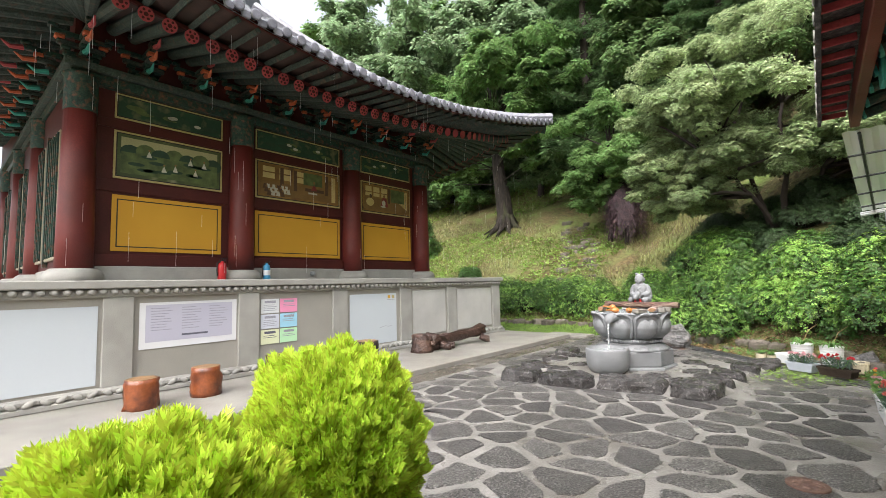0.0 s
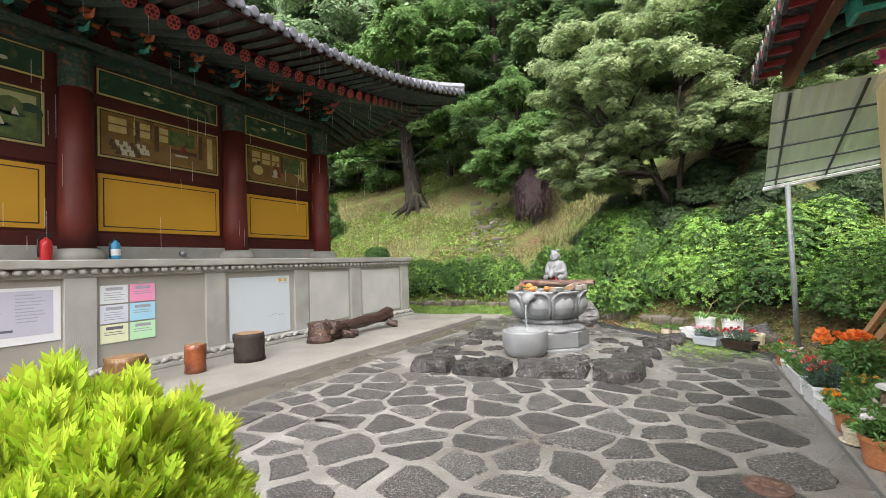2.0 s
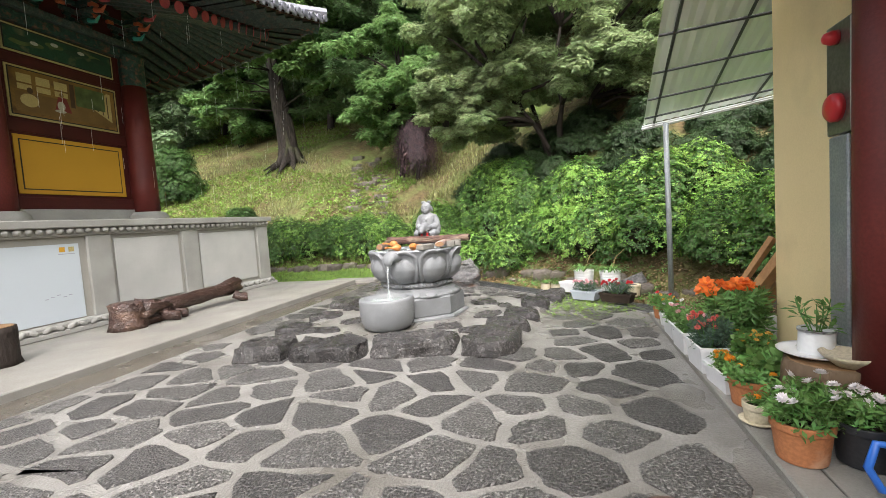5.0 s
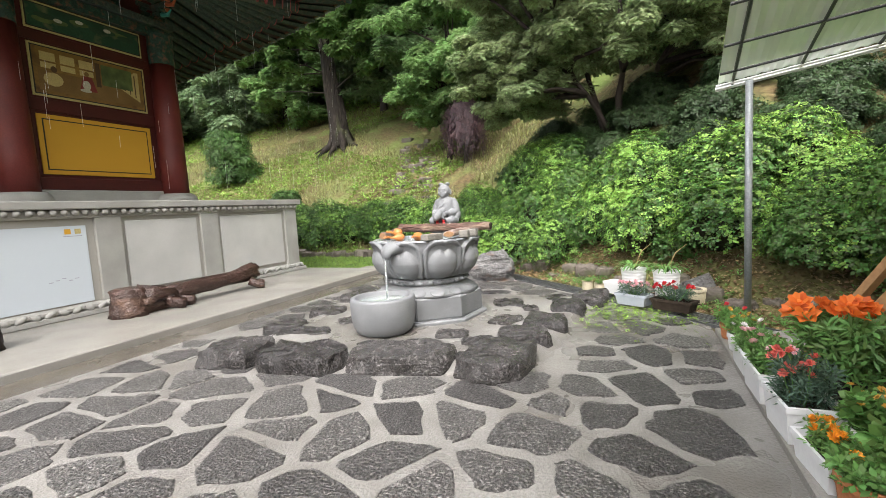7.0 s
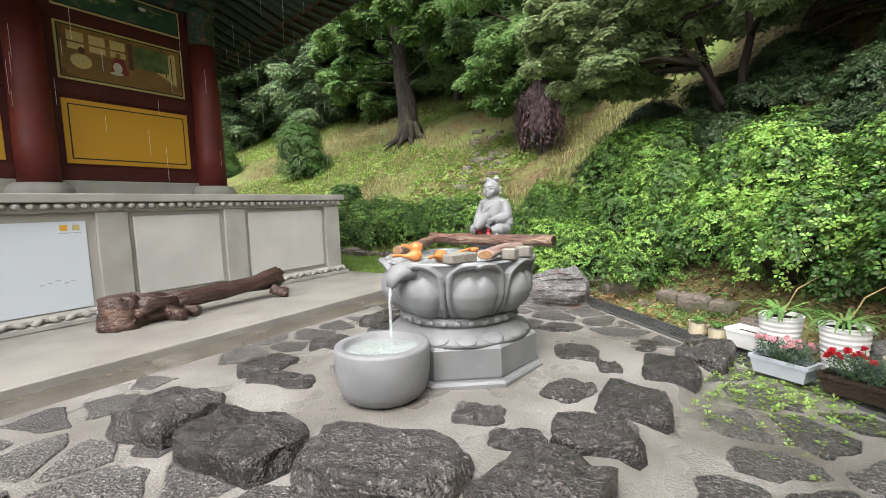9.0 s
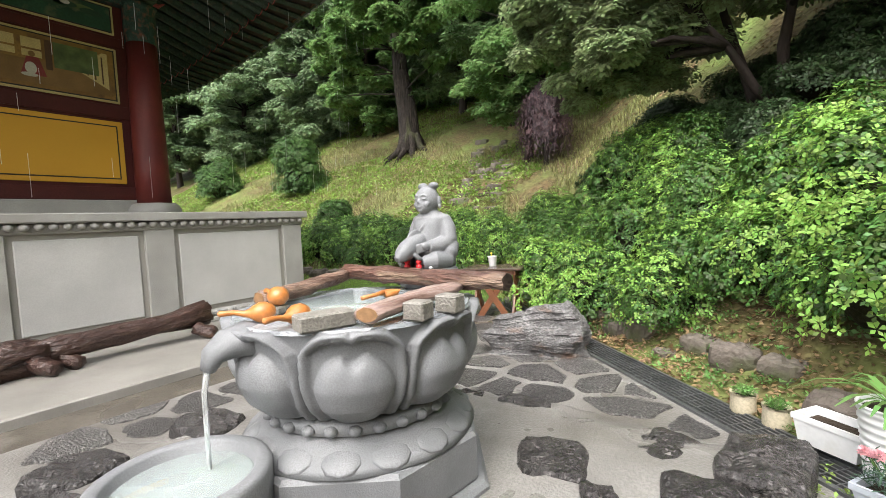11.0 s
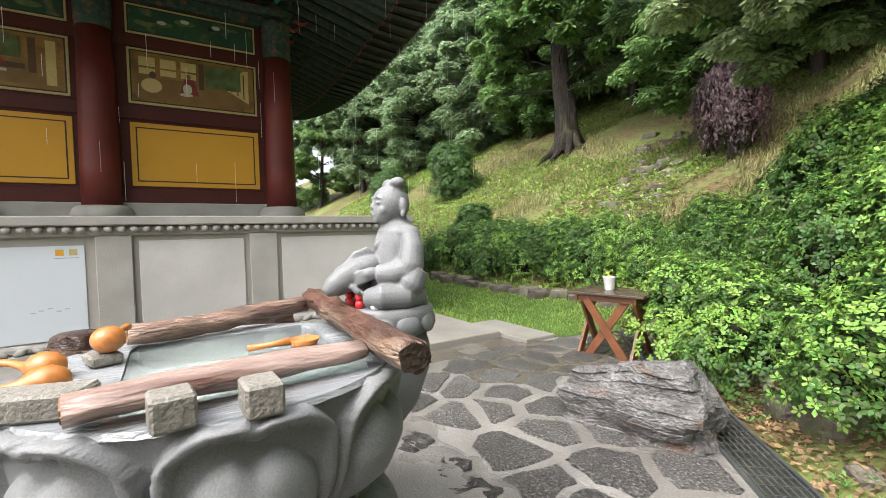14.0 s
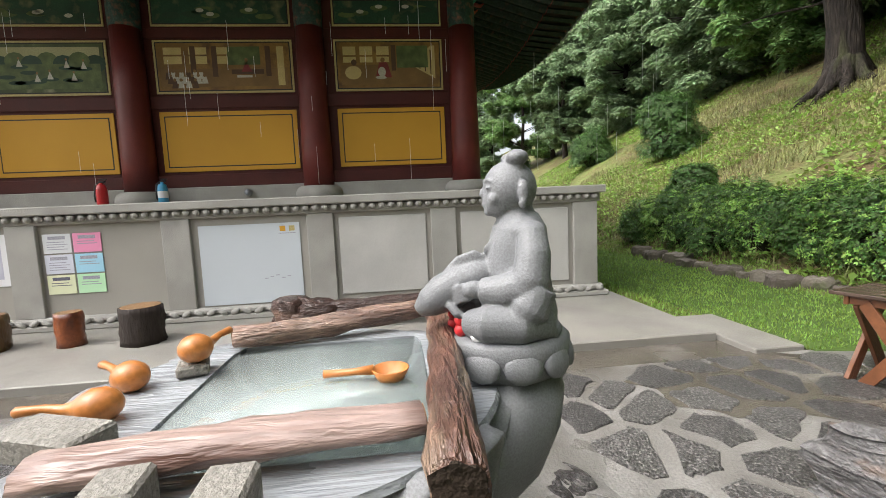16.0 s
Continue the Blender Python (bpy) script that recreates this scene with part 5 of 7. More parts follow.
for sg in (-1, 1):
    leg = part("leg", Mesh().box(-0.05, 0.05, -0.02, 0.02, -0.43, 0.43, 0.004), M_TABLE, tab)
    leg.matrix_basis = pose(0.0, -0.27 + 0.022 * sg, 0.325, 0, 38 * sg, 0)
cup = thing("planter_cup", "small white cup planter on the table", "cup", pose(-4.40, 12.88, G + 0.745))
part("cup_body", Mesh().lathe([(0.05, 0.0), (0.055, 0.01), (0.07, 0.15), (0.08, 0.16), (0.065, 0.16), (0.05, 0.1), (0.01, 0.1)], 20), M_WHITE, cup, "", True)
part("sprig", Mesh().tube([(0, 0, 0.1), (-0.02, 0, 0.2)], 0.006, 5).ball((-0.02, 0, 0.205), (0.02, 0.02, 0.012), 8, 5), mat("yellow_bloom", (0.75, 0.60, 0.05), (0.7, 0.5, 0.04), 5, 0.6, 0), cup)


def slab_rock(name, x, y, sx, sy, sz, turn, m, label, seed, layers=9):
    """A rock of shifted layers with broken edges."""
    mb = Mesh()
    n = 44
    rs = []
    for k in range(layers * 2):
        lay = k // 2
        h = (lay + (k % 2) * 0.92) / layers
        off = 0.05 * noise.noise(Vector((lay * 1.7, seed, 0)))
        r = []
        for i in range(n):
            a = 2 * math.pi * i / n
            c, s = math.cos(a), math.sin(a)
            q = (abs(c) ** 7 + abs(s) ** 7) ** (-1 / 7)
            w = 1 + 0.24 * noise.noise(Vector((c * 1.5 + seed, s * 1.5, h * 3.0))) + 0.07 * noise.noise(Vector((c * 3 + seed, s * 3, lay * 0.9))) + 0.09 * noise.noise(Vector((c * 9 + seed, s * 9, lay * 2.0)))
            w *= 1 - 0.3 * h ** 4
            r.append((c * q * w * sx / 2 + off * 0.3, s * q * w * sy / 2 + off, h * sz * (1 + 0.22 * c * h - 0.12 * s * h) + 0.035 * h * noise.noise(Vector((c * 3 + seed, s * 3, lay * 0.5))) + 0.02 * h * noise.noise(Vector((c * 9, s * 9, lay + seed)))))
        rs.append(r)
    mb.rings(rs)
    return single(name, mb, m, label, "rock", pose(x, y, G - 0.04, 0, 0, turn))


slab_rock("schist_rock", -3.05, 11.40, 1.04, 0.60, 0.50, 10, M_SCHIST, "grey and rust layered schist rock beside the drain", 2.0, 9)

gr = thing("drain_grating", "dark steel drain grating along the bank", "grating")
GD = Vector((0.7275, -0.686, 0)).normalized()
GN = Vector((-GD.y, GD.x, 0))
g0 = Vector((-4.95, 14.01, G))


def gp(s, w, z):
    p = g0 + GD * s + GN * w
    return (p.x, p.y, G + z)


for w in (-0.15, 0.15):
    part("edge_bar", Mesh().rings([[gp(0, w - 0.012, -0.03), gp(0, w + 0.012, -0.03), gp(0, w + 0.012, 0.02), gp(0, w - 0.012, 0.02)], [gp(8.2, w - 0.012, -0.03), gp(8.2, w + 0.012, -0.03), gp(8.2, w + 0.012, 0.02), gp(8.2, w - 0.012, 0.02)]]), M_STEEL, gr)
for k in range(7):
    w = -0.12 + 0.04 * k
    part("long_bar", Mesh().rings([[gp(0, w - 0.006, -0.02), gp(0, w + 0.006, -0.02), gp(0, w + 0.006, 0.012), gp(0, w - 0.006, 0.012)], [gp(8.2, w - 0.006, -0.02), gp(8.2, w + 0.006, -0.02), gp(8.2, w + 0.006, 0.012), gp(8.2, w - 0.006, 0.012)]]), M_STEEL, gr)
for k in range(82):
    s = 0.05 + 0.1 * k
    part("cross_bar", Mesh().rings([[gp(s, -0.14, 0.0), gp(s + 0.008, -0.14, 0.0), gp(s + 0.008, -0.14, 0.015), gp(s, -0.14, 0.015)], [gp(s, 0.14, 0.0), gp(s + 0.008, 0.14, 0.0), gp(s + 0.008, 0.14, 0.015), gp(s, 0.14, 0.015)]]), M_STEEL, gr)
part("channel", Mesh().rings([[gp(0, -0.16, -0.2), gp(0, 0.16, -0.2), gp(0, 0.16, -0.028), gp(0, -0.16, -0.028)], [gp(8.2, -0.16, -0.2), gp(8.2, 0.16, -0.2), gp(8.2, 0.16, -0.028), gp(8.2, -0.16, -0.028)]]), M_BLACKPL, gr)
man = thing("manhole_cover", "small round rusty iron drain cover in the paving", "manhole cover", pose(-0.31, 4.55, G + 0.012))
part("disc", Mesh().lathe([(0.14, -0.02), (0.14, 0.008), (0.125, 0.012), (0.01, 0.012)], 28), M_IRON, man)
for k in range(8):
    a = 2 * math.pi * k / 8
    part("raised_pad", Mesh().ball((0.08 * math.cos(a), 0.08 * math.sin(a), 0.012), (0.027, 0.027, 0.01), 8, 4), M_IRON, man)
part("raised_pad", Mesh().ball((0, 0, 0.012), (0.04, 0.04, 0.007), 8, 4), M_IRON, man)

pk = single("paper_packet", Mesh().box(-0.06, 0.06, -0.035, 0.035, 0, 0.006, 0.002), M_PAPER, "crumpled white and red paper packet on the mortar", "packet", pose(-2.3, 9.2, G + 0.002, 0, 0, 20))
part("red_print", Mesh().box(-0.05, 0.0, -0.025, 0.02, 0.006, 0.007, 0), M_REDP, pk)

# plants


def whorl_quads(p, n, size, count, aspect, rng, lift_=0.35, spread=1.0):
    """Rosettes of leaves: count leaves round each point, tilted up towards n."""
    k = len(p)
    n = n / (np.linalg.norm(n, axis=1, keepdims=True) + 1e-9)
    t = np.cross(n, rng.normal(size=(k, 3)))
    t /= np.linalg.norm(t, axis=1, keepdims=True) + 1e-9
    s = np.cross(n, t)
    out = []
    for c in range(count):
        a = 2 * math.pi * c / count + rng.uniform(-0.4, 0.4, k)
        d = t * np.cos(a)[:, None] + s * np.sin(a)[:, None]
        d = d * spread + n * (lift_ + rng.normal(0, 0.2, k))[:, None]
        d /= np.linalg.norm(d, axis=1, keepdims=True)
        w = np.cross(d, n)
        w /= np.linalg.norm(w, axis=1, keepdims=True) + 1e-9
        L = (size * rng.uniform(0.7, 1.3, k))[:, None]
        W = L * aspect * 0.5
        b = p + d * L * 0.1
        m = p + d * L * 0.62 + n * L * 0.03
        e = p + d * L
        out.append(np.stack([b, m + w * W, e - n * L * 0.08, m - w * W], 1))
    return np.concatenate(out)


def bush_mesh(name, r, h, k, size, material, seed, count=5, aspect=0.42, up=0.5, lumps=9, low=0.12):
    """A rounded shrub of leaf rosettes over uneven lumps, with hollows between."""
    rng = np.random.default_rng(seed)
    ps, ns = [], []
    for q in range(lumps):
        zf = rng.uniform(low, 0.75)
        a, rr = rng.uniform(0, 2 * math.pi), r * 0.72 * math.sqrt(rng.uniform(0.1, 1.0)) * (1.12 - 0.85 * zf)
        c = np.array([rr * math.cos(a), rr * math.sin(a), h * zf])
        p, d = clump_points(rng, c, r * rng.uniform(0.36, 0.55), k // lumps, 0.7, min(1.0, 0.8 * h / r), -0.5)
        keep = p[:, 2] > 0.02
        ps.append(p[keep])
        ns.append(d[keep])
    p, n = np.concatenate(ps), np.concatenate(ns)
    n = n + np.array([0, 0, up])
    return quads(name, whorl_quads(p, n, size, count, aspect, rng), material)


def stems(mb, h, r, k, rng, th=0.012):
    for q in range(k):
        a = rng.uniform(0, 2 * math.pi)
        e = (r * 0.7 * math.cos(a), r * 0.7 * math.sin(a), h * rng.uniform(0.5, 0.8))
        mb.tube([(0.05 * math.cos(a), 0.05 * math.sin(a), -0.15), (e[0] * 0.4, e[1] * 0.4, e[2] * 0.5), e], [th * 1.4, th, th * 0.5], 5)
    return mb


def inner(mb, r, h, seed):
    """The shade inside a shrub, built as a dark lumpy core."""
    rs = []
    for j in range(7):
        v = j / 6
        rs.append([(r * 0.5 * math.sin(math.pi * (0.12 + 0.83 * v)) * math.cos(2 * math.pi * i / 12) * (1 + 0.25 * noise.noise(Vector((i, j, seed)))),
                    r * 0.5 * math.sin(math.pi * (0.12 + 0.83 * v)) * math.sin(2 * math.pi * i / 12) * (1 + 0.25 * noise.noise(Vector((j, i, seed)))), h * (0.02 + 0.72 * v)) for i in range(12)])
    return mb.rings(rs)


rngS = np.random.default_rng(5)
# stems and core share a near-black tone that stands for shade between leaves
M_TWIGSHADE = mat("twigs_and_inner_shade", (0.03, 0.028, 0.015), (0.018, 0.02, 0.01), 8, 0.9, 0.8, 30, 0.2)
shrubs = []
for q in range(5):
    sh = thing("shrub", "dense bright green azalea shrub on the bank", "shrub", None, "azalea shrubs on the bank")
    part("foliage", bush_mesh("azalea_leaves", 0.85, 1.05, 3800, 0.056, L_AZALEA, 20 + q, lumps=16, aspect=0.5), None, sh)
    part("young_leaves", bush_mesh("azalea_tips", 0.87, 1.10, 1500, 0.054, L_AZALT, 20 + q, lumps=16, aspect=0.5), None, sh, "pale young leaves")
    part("twig_core", inner(stems(Mesh(), 0.9, 0.7, 7, rngS), 0.8, 1.0, q), M_TWIGSHADE, sh)
    shrubs.append(sh)
spots = []
for gxk in range(16):
    for gyk in range(7):
        x = -5.2 + 0.78 * gxk + rngS.uniform(-0.2, 0.2)
        d = (1.1 if x < -3.7 or x > -1.4 else 0.5) + 0.76 * gyk + rngS.uniform(-0.2, 0.2)
        if x < -4.2 and d > 2.5 or x < -3.0 and d > 3.9:
            continue
        if x > -3.4 and d > (3.0 if x < -2.2 else 2.5):
            continue
        spots.append((x + 0.5 * d * 0.66, foot(x) + d * 0.75))
used = set()
for i, (x, y) in enumerate(spots):
    m = pose(x, y, hill(x, y) - 0.12, 0, 0, rngS.uniform(0, 360))
    k = i % 5
    src = shrubs[k]
    s = rngS.uniform(0.8, 1.15)
    if k not in used:
        src.scale = (s, s, s * rngS.uniform(0.85, 1.1))
        src.matrix_basis = m @ Matrix.Diagonal((*src.scale, 1))
        used.add(k)
    else:
        c = copy_thing(src, m)
        c.scale = (s, s, s * rngS.uniform(0.85, 1.15))
# low hedge beyond the lawn
for i in range(15):
    x = -13.6 + 0.52 * i + rngS.uniform(-0.1, 0.1)
    y = 16.2 + 0.55 * (i % 2) + rngS.uniform(-0.15, 0.15) + 0.02 * i
    c = copy_thing(shrubs[i % 5], pose(x, y, hill(x, y) - 0.25, 0, 0, rngS.uniform(0, 360)))
    s = rngS.uniform(0.85, 1.1)
    c.scale = (s, s, s * 1.1)
    tagged(c, "low clipped green azalea shrub beyond the lawn", "shrub", "low hedge beyond the lawn")


# the shade under the trees is put into this dark leaf colour
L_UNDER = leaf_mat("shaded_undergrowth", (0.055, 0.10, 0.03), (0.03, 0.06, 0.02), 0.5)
dark_bush = thing("undergrowth_bush", "low dark leafy undergrowth above the shrub bank", "bush", None, "undergrowth above the bank")
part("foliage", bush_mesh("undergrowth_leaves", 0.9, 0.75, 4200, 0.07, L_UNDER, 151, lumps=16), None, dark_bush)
part("twig_core", inner(stems(Mesh(), 0.6, 0.7, 7, rngS), 0.8, 0.7, 3), M_TWIGSHADE, dark_bush)
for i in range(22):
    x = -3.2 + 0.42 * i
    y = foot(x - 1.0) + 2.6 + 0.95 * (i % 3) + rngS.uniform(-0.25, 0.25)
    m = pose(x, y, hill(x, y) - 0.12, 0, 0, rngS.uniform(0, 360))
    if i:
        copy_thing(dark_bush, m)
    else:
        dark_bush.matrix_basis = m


def limb_path(a, b, sag, k, rng, wob):
    a, b = Vector(a), Vector(b)
    return [a.lerp(b, i / k) + Vector((rng.normal(0, wob), rng.normal(0, wob), rng.normal(0, wob) * 0.5 + sag * math.sin(math.pi * i / k))) if 0 < i < k else a.lerp(b, i / k) for i in range(k + 1)]


def tree(name, base, stemlist, lobes, leaf, size, per, label, seed, bark=M_BARK, aspect=0.5, flat=0.5, count=4, up=0.9, group="", cat="tree", lean=None):
    """A tree: stems as bent tapering limbs, a branch to every lobe, and flat-layered lobes of leaf rosettes."""
    rng = np.random.default_rng(seed)
    t = thing(name, label, cat, pose(*base), group)
    tips = []
    trunk = Mesh()
    for (a, b, r0, r1) in stemlist:
        pts = limb_path(a, b, 0.0, 7, rng, 0.05 * (r0 / 0.1) ** 0.5 if r0 < 0.3 else 0.03)
        trunk.tube(pts, [r0 + (r1 - r0) * i / 7 + (r0 * 0.45 if i == 0 else 0) for i in range(8)], 12, 0.25, seed)
        tips.append(pts)
    part("trunk", trunk, bark, t, "", True)
    limbs = Mesh()
    ps, ns = [], []
    for c, r in lobes:
        best = min((p for pts in tips for p in pts[3:]), key=lambda p: (p - Vector(c)).length + (1.5 if p.z > c[2] else 0))
        limbs.tube(limb_path(best, Vector(c) - Vector((0, 0, 0.15 * r)), 0.1, 4, rng, 0.08), [0.055, 0.045, 0.035, 0.025, 0.012], 6)
        sub = 5
        for q in range(sub):
            o = rng.normal(0, 0.42, 3) * r * np.array([1, 1, 0.55])
            p, d = clump_points(rng, np.array(c) + o, r * rng.uniform(0.38, 0.62), per // sub, 0.45, flat)
            ps.append(p)
            ns.append(d)
    part("branchwork", limbs, bark, t, "", True)
    p, n = np.concatenate(ps), np.concatenate(ns)
    n = n * 0.7 + np.array([0, 0, up])
    part("crown", quads(name + "_leaves", whorl_quads(p, n, size, count, aspect, rng, 0.1), leaf), None, t)
    return t


def lobes_in(c, rad, k, r, seed, low=-1.0):
    rng = np.random.default_rng(seed)
    out = []
    while len(out) < k:
        d = rng.uniform(-1, 1, 3)
        q = np.linalg.norm(d)
        if q > 1 or q < 0.45 or d[2] < low:
            continue
        out.append(((c[0] + d[0] * rad[0], c[1] + d[1] * rad[1], c[2] + d[2] * rad[2]), r * rng.uniform(0.75, 1.25)))
    return out


# the pale maple over the bank
ml = lobes_in((-0.3, -0.1, 3.8), (3.1, 2.8, 3.0), 60, 0.85, 8, -0.62) + lobes_in((-2.4, -0.6, 1.5), (1.1, 1.1, 1.0), 26, 0.62, 9) + lobes_in((0.2, -1.6, 2.3), (1.8, 0.8, 0.5), 14, 0.6, 29) + lobes_in((2.6, -0.3, 2.8), (1.9, 1.8, 1.2), 20, 0.8, 19)
tree("maple_tree", (-0.75, 15.1, hill(-0.75, 15.1) - 0.1), [((0, 0, 0), (0.15, -0.1, 3.6), 0.085, 0.035), ((-0.25, 0.1, 0), (-1.1, 0.1, 3.2), 0.075, 0.035), ((0.15, 0.2, 0), (1.5, 0.3, 3.0), 0.075, 0.03), ((-0.1, -0.1, 0.2), (-1.4, -1.0, 2.2), 0.07, 0.03)],
     ml, L_MAPLE, 0.085, 1150, "pale green maple with several dark stems on the bank", 31, aspect=0.6, count=4)
tree("broadleaf_tree", (3.6, 16.6, hill(3.6, 16.6) - 0.1), [((0, 0, 0), (-0.3, -0.2, 3.8), 0.12, 0.05), ((0.1, 0, 0), (-1.6, -0.8, 3.2), 0.09, 0.04)], lobes_in((-0.6, -0.6, 3.6), (3.0, 2.6, 2.2), 40, 0.95, 44, -0.7), L_DARK, 0.15, 460,
     "dark leafy tree above the shrub bank", 45, aspect=0.5)
tree("broadleaf_tree", (-7.9, 22.0, hill(-7.9, 22.0) - 0.1), [((0, 0, 0), (0.1, 0.2, 4.6), 0.13, 0.06)], lobes_in((0.1, 0.1, 4.6), (2.3, 2.3, 2.8), 34, 1.0, 12), L_MID, 0.17, 420,
     "dark green broadleaf tree on the slope", 33, aspect=0.5)
ol = lobes_in((0.3, 0.5, 9.6), (4.6, 4.6, 4.0), 44, 1.5, 14) + [((-2.0, -1.8, 4.8), 0.8), ((1.6, -1.9, 4.6), 0.8), ((2.6, -1.2, 3.9), 0.7), ((-3.4, -1.6, 4.4), 0.8), ((-3.7, -1.7, 3.3), 0.6), ((-2.4, -2, 5.6), 1.0), ((2.8, -2, 5.4), 1.0), ((1.2, -2.6, 5.8), 1.0), ((-1.2, -2.4, 5.9), 1.0)]
oldt = tree("old_tree", (-15.7, 24.9, hill(-15.7, 24.9) - 0.2), [((0, 0, 0), (-1.0, 0.1, 7.5), 0.56, 0.32)], ol, L_MID, 0.26, 480, "old tree with a thick dark furrowed trunk on the slope", 35, bark=M_OLDBARK, aspect=0.5)
for k in range(5):
    a = radians(200 + 36 * k)
    part("root", Mesh().tube([(0.3 * math.cos(a), 0.3 * math.sin(a), 0.9), (0.75 * math.cos(a), 0.75 * math.sin(a), 0.25 + 0.2 * math.sin(a)), (1.6 * math.cos(a), 1.6 * math.sin(a), 0.1 + 0.85 * math.sin(a))], [0.25, 0.18, 0.04], 8, 0.3, k), M_OLDBARK, oldt, "", True)
# purple weeping maple
rngp = np.random.default_rng(61)
pw = thing("weeping_maple", "purple weeping maple with a domed trailing crown", "tree", pose(-6.95, 21.3, hill(-6.95, 21.3)))
part("trunk", Mesh().tube([(0, 0, -0.1), (0.1, 0, 1.2), (0, 0.1, 2.4)], [0.1, 0.08, 0.05], 8), M_BARK, pw)
pts, nrm = [], []
for q in range(260):
    a = rngp.uniform(0, 2 * math.pi)
    R, drop = rngp.uniform(0.25, 0.95), rngp.uniform(1.3, 2.5)
    for s in range(48):
        f = s / 47
        r = R * math.sin(min(1.0, f * 1.6) * math.pi / 2)
        z = 3.1 - 0.7 * R - (f ** 1.5) * drop + 0.12 * math.sin(9 * f + 5 * a)
        pts.append((r * math.cos(a + 0.15 * f), r * math.sin(a + 0.15 * f), max(0.05, z)))
        nrm.append((math.cos(a), math.sin(a), 0.4))
part("crown", leaf_mesh("weeping_leaves", np.array(pts) + rngp.normal(0, 0.07, (len(pts), 3)), nrm, 0.10, L_PURPLE, 0.4, 0.2, rngp, 0.6), None, pw)

# two round bushes on the slope, and one at the hall's corner
for x, y, r, h in ((-20.8, 21.6, 1.55, 3.3), (-29.6, 21.9, 1.5, 3.0), (-13.2, 17.4, 0.9, 1.3)):
    b = thing("bush", "round dark green bush on the grassy slope", "bush", pose(x, y, hill(x, y) - 0.1), "bushes on the slope")
    part("foliage", bush_mesh("bush_leaves", r, h, 9000, 0.10, L_AZALEA, int(100 + abs(x)), lumps=26, low=0.0), None, b)
    part("twig_core", inner(stems(Mesh(), h, r, 8, rngS, 0.03), r * 0.75, h * 0.8, x), M_TWIGSHADE, b)

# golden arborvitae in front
# dark tone for the shade seen between the sprays
M_THUJASHADE = mat("arborvitae_inner_shade", (0.06, 0.05, 0.012), (0.03, 0.03, 0.008), 9, 0.9, 0.8, 40, 0.2)


def thuja(x, y, r, h, seed, k):
    rng = np.random.default_rng(seed)
    t = thing("arborvitae", "clipped golden-green arborvitae shrub", "shrub", pose(x, y, G), "arborvitae shrubs by the path")
    z0 = h - 2.2 * r
    d = rng.normal(size=(k, 3))
    d /= np.linalg.norm(d, axis=1, keepdims=True)
    d = d[d[:, 2] > -0.6]
    lump = np.array([0.86 + 0.12 * noise.noise(Vector(v) * 3.2) + 0.14 * noise.noise(Vector(v) * 9) for v in d])
    rad = (lump * rng.uniform(0.82, 1.02, len(d)))[:, None]
    p = d * rad * np.array([r, r, 1.1 * r]) + np.array([0, 0, z0 + 1.1 * r])
    up = d * 0.55 + np.array([0, 0, 0.75]) + rng.normal(0, 0.16, d.shape)
    up /= np.linalg.norm(up, axis=1, keepdims=True)
    side = np.cross(up, rng.normal(size=d.shape))
    side /= np.linalg.norm(side, axis=1, keepdims=True)
    sz = (0.058 * rng.uniform(0.7, 1.3, len(d)))[:, None]
    qs = []
    for f, (a, L, b) in enumerate(((0, 1.0, 0.0), (0.55, 0.62, 0.22), (-0.55, 0.62, 0.22), (0.6, 0.48, 0.5), (-0.6, 0.48, 0.5), (0.5, 0.7, 0.05), (-0.5, 0.7, 0.05))):
        dr = up * math.cos(a) + side * math.sin(a)
        w = np.cross(dr, np.cross(up, side))
        s0 = p + up * sz * b
        W = sz * 0.075
        e = s0 + dr * sz * L
        qs.append(np.stack([s0, s0 + dr * sz * L * 0.5 + w * W, e, s0 + dr * sz * L * 0.5 - w * W], 1))
    part("foliage", quads("arborvitae_sprays", np.concatenate(qs), L_THUJA), None, t)
    # a dark ball gives the inner shade, the tube is the stem
    part("twigs", Mesh().ball((0, 0, z0 + 1.05 * r), (r * 0.72, r * 0.72, r * 0.82), 16, 10).tube([(0, 0, -0.05), (0, 0, z0 + 0.4 * r)], [0.05, 0.06], 8), M_THUJASHADE, t)
    return t


thuja(-1.90, 1.36, 0.45, 1.36, 71, 34000)
thuja(-1.52, 0.50, 0.42, 1.28, 72, 24000)
thuja(-1.38, -0.12, 0.42, 1.25, 73, 18000)

# forest behind: broadleaf and pine, a few shapes copied
kinds = []
for q, (leafm_, sz) in enumerate(((L_FARHAZE, 0.30), (L_DARK, 0.30), (L_MID, 0.29), (L_FARHAZE, 0.32))):
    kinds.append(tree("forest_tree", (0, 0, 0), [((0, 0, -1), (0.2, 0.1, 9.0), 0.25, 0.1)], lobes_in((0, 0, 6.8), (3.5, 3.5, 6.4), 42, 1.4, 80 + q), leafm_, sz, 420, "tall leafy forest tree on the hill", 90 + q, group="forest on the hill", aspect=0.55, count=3))


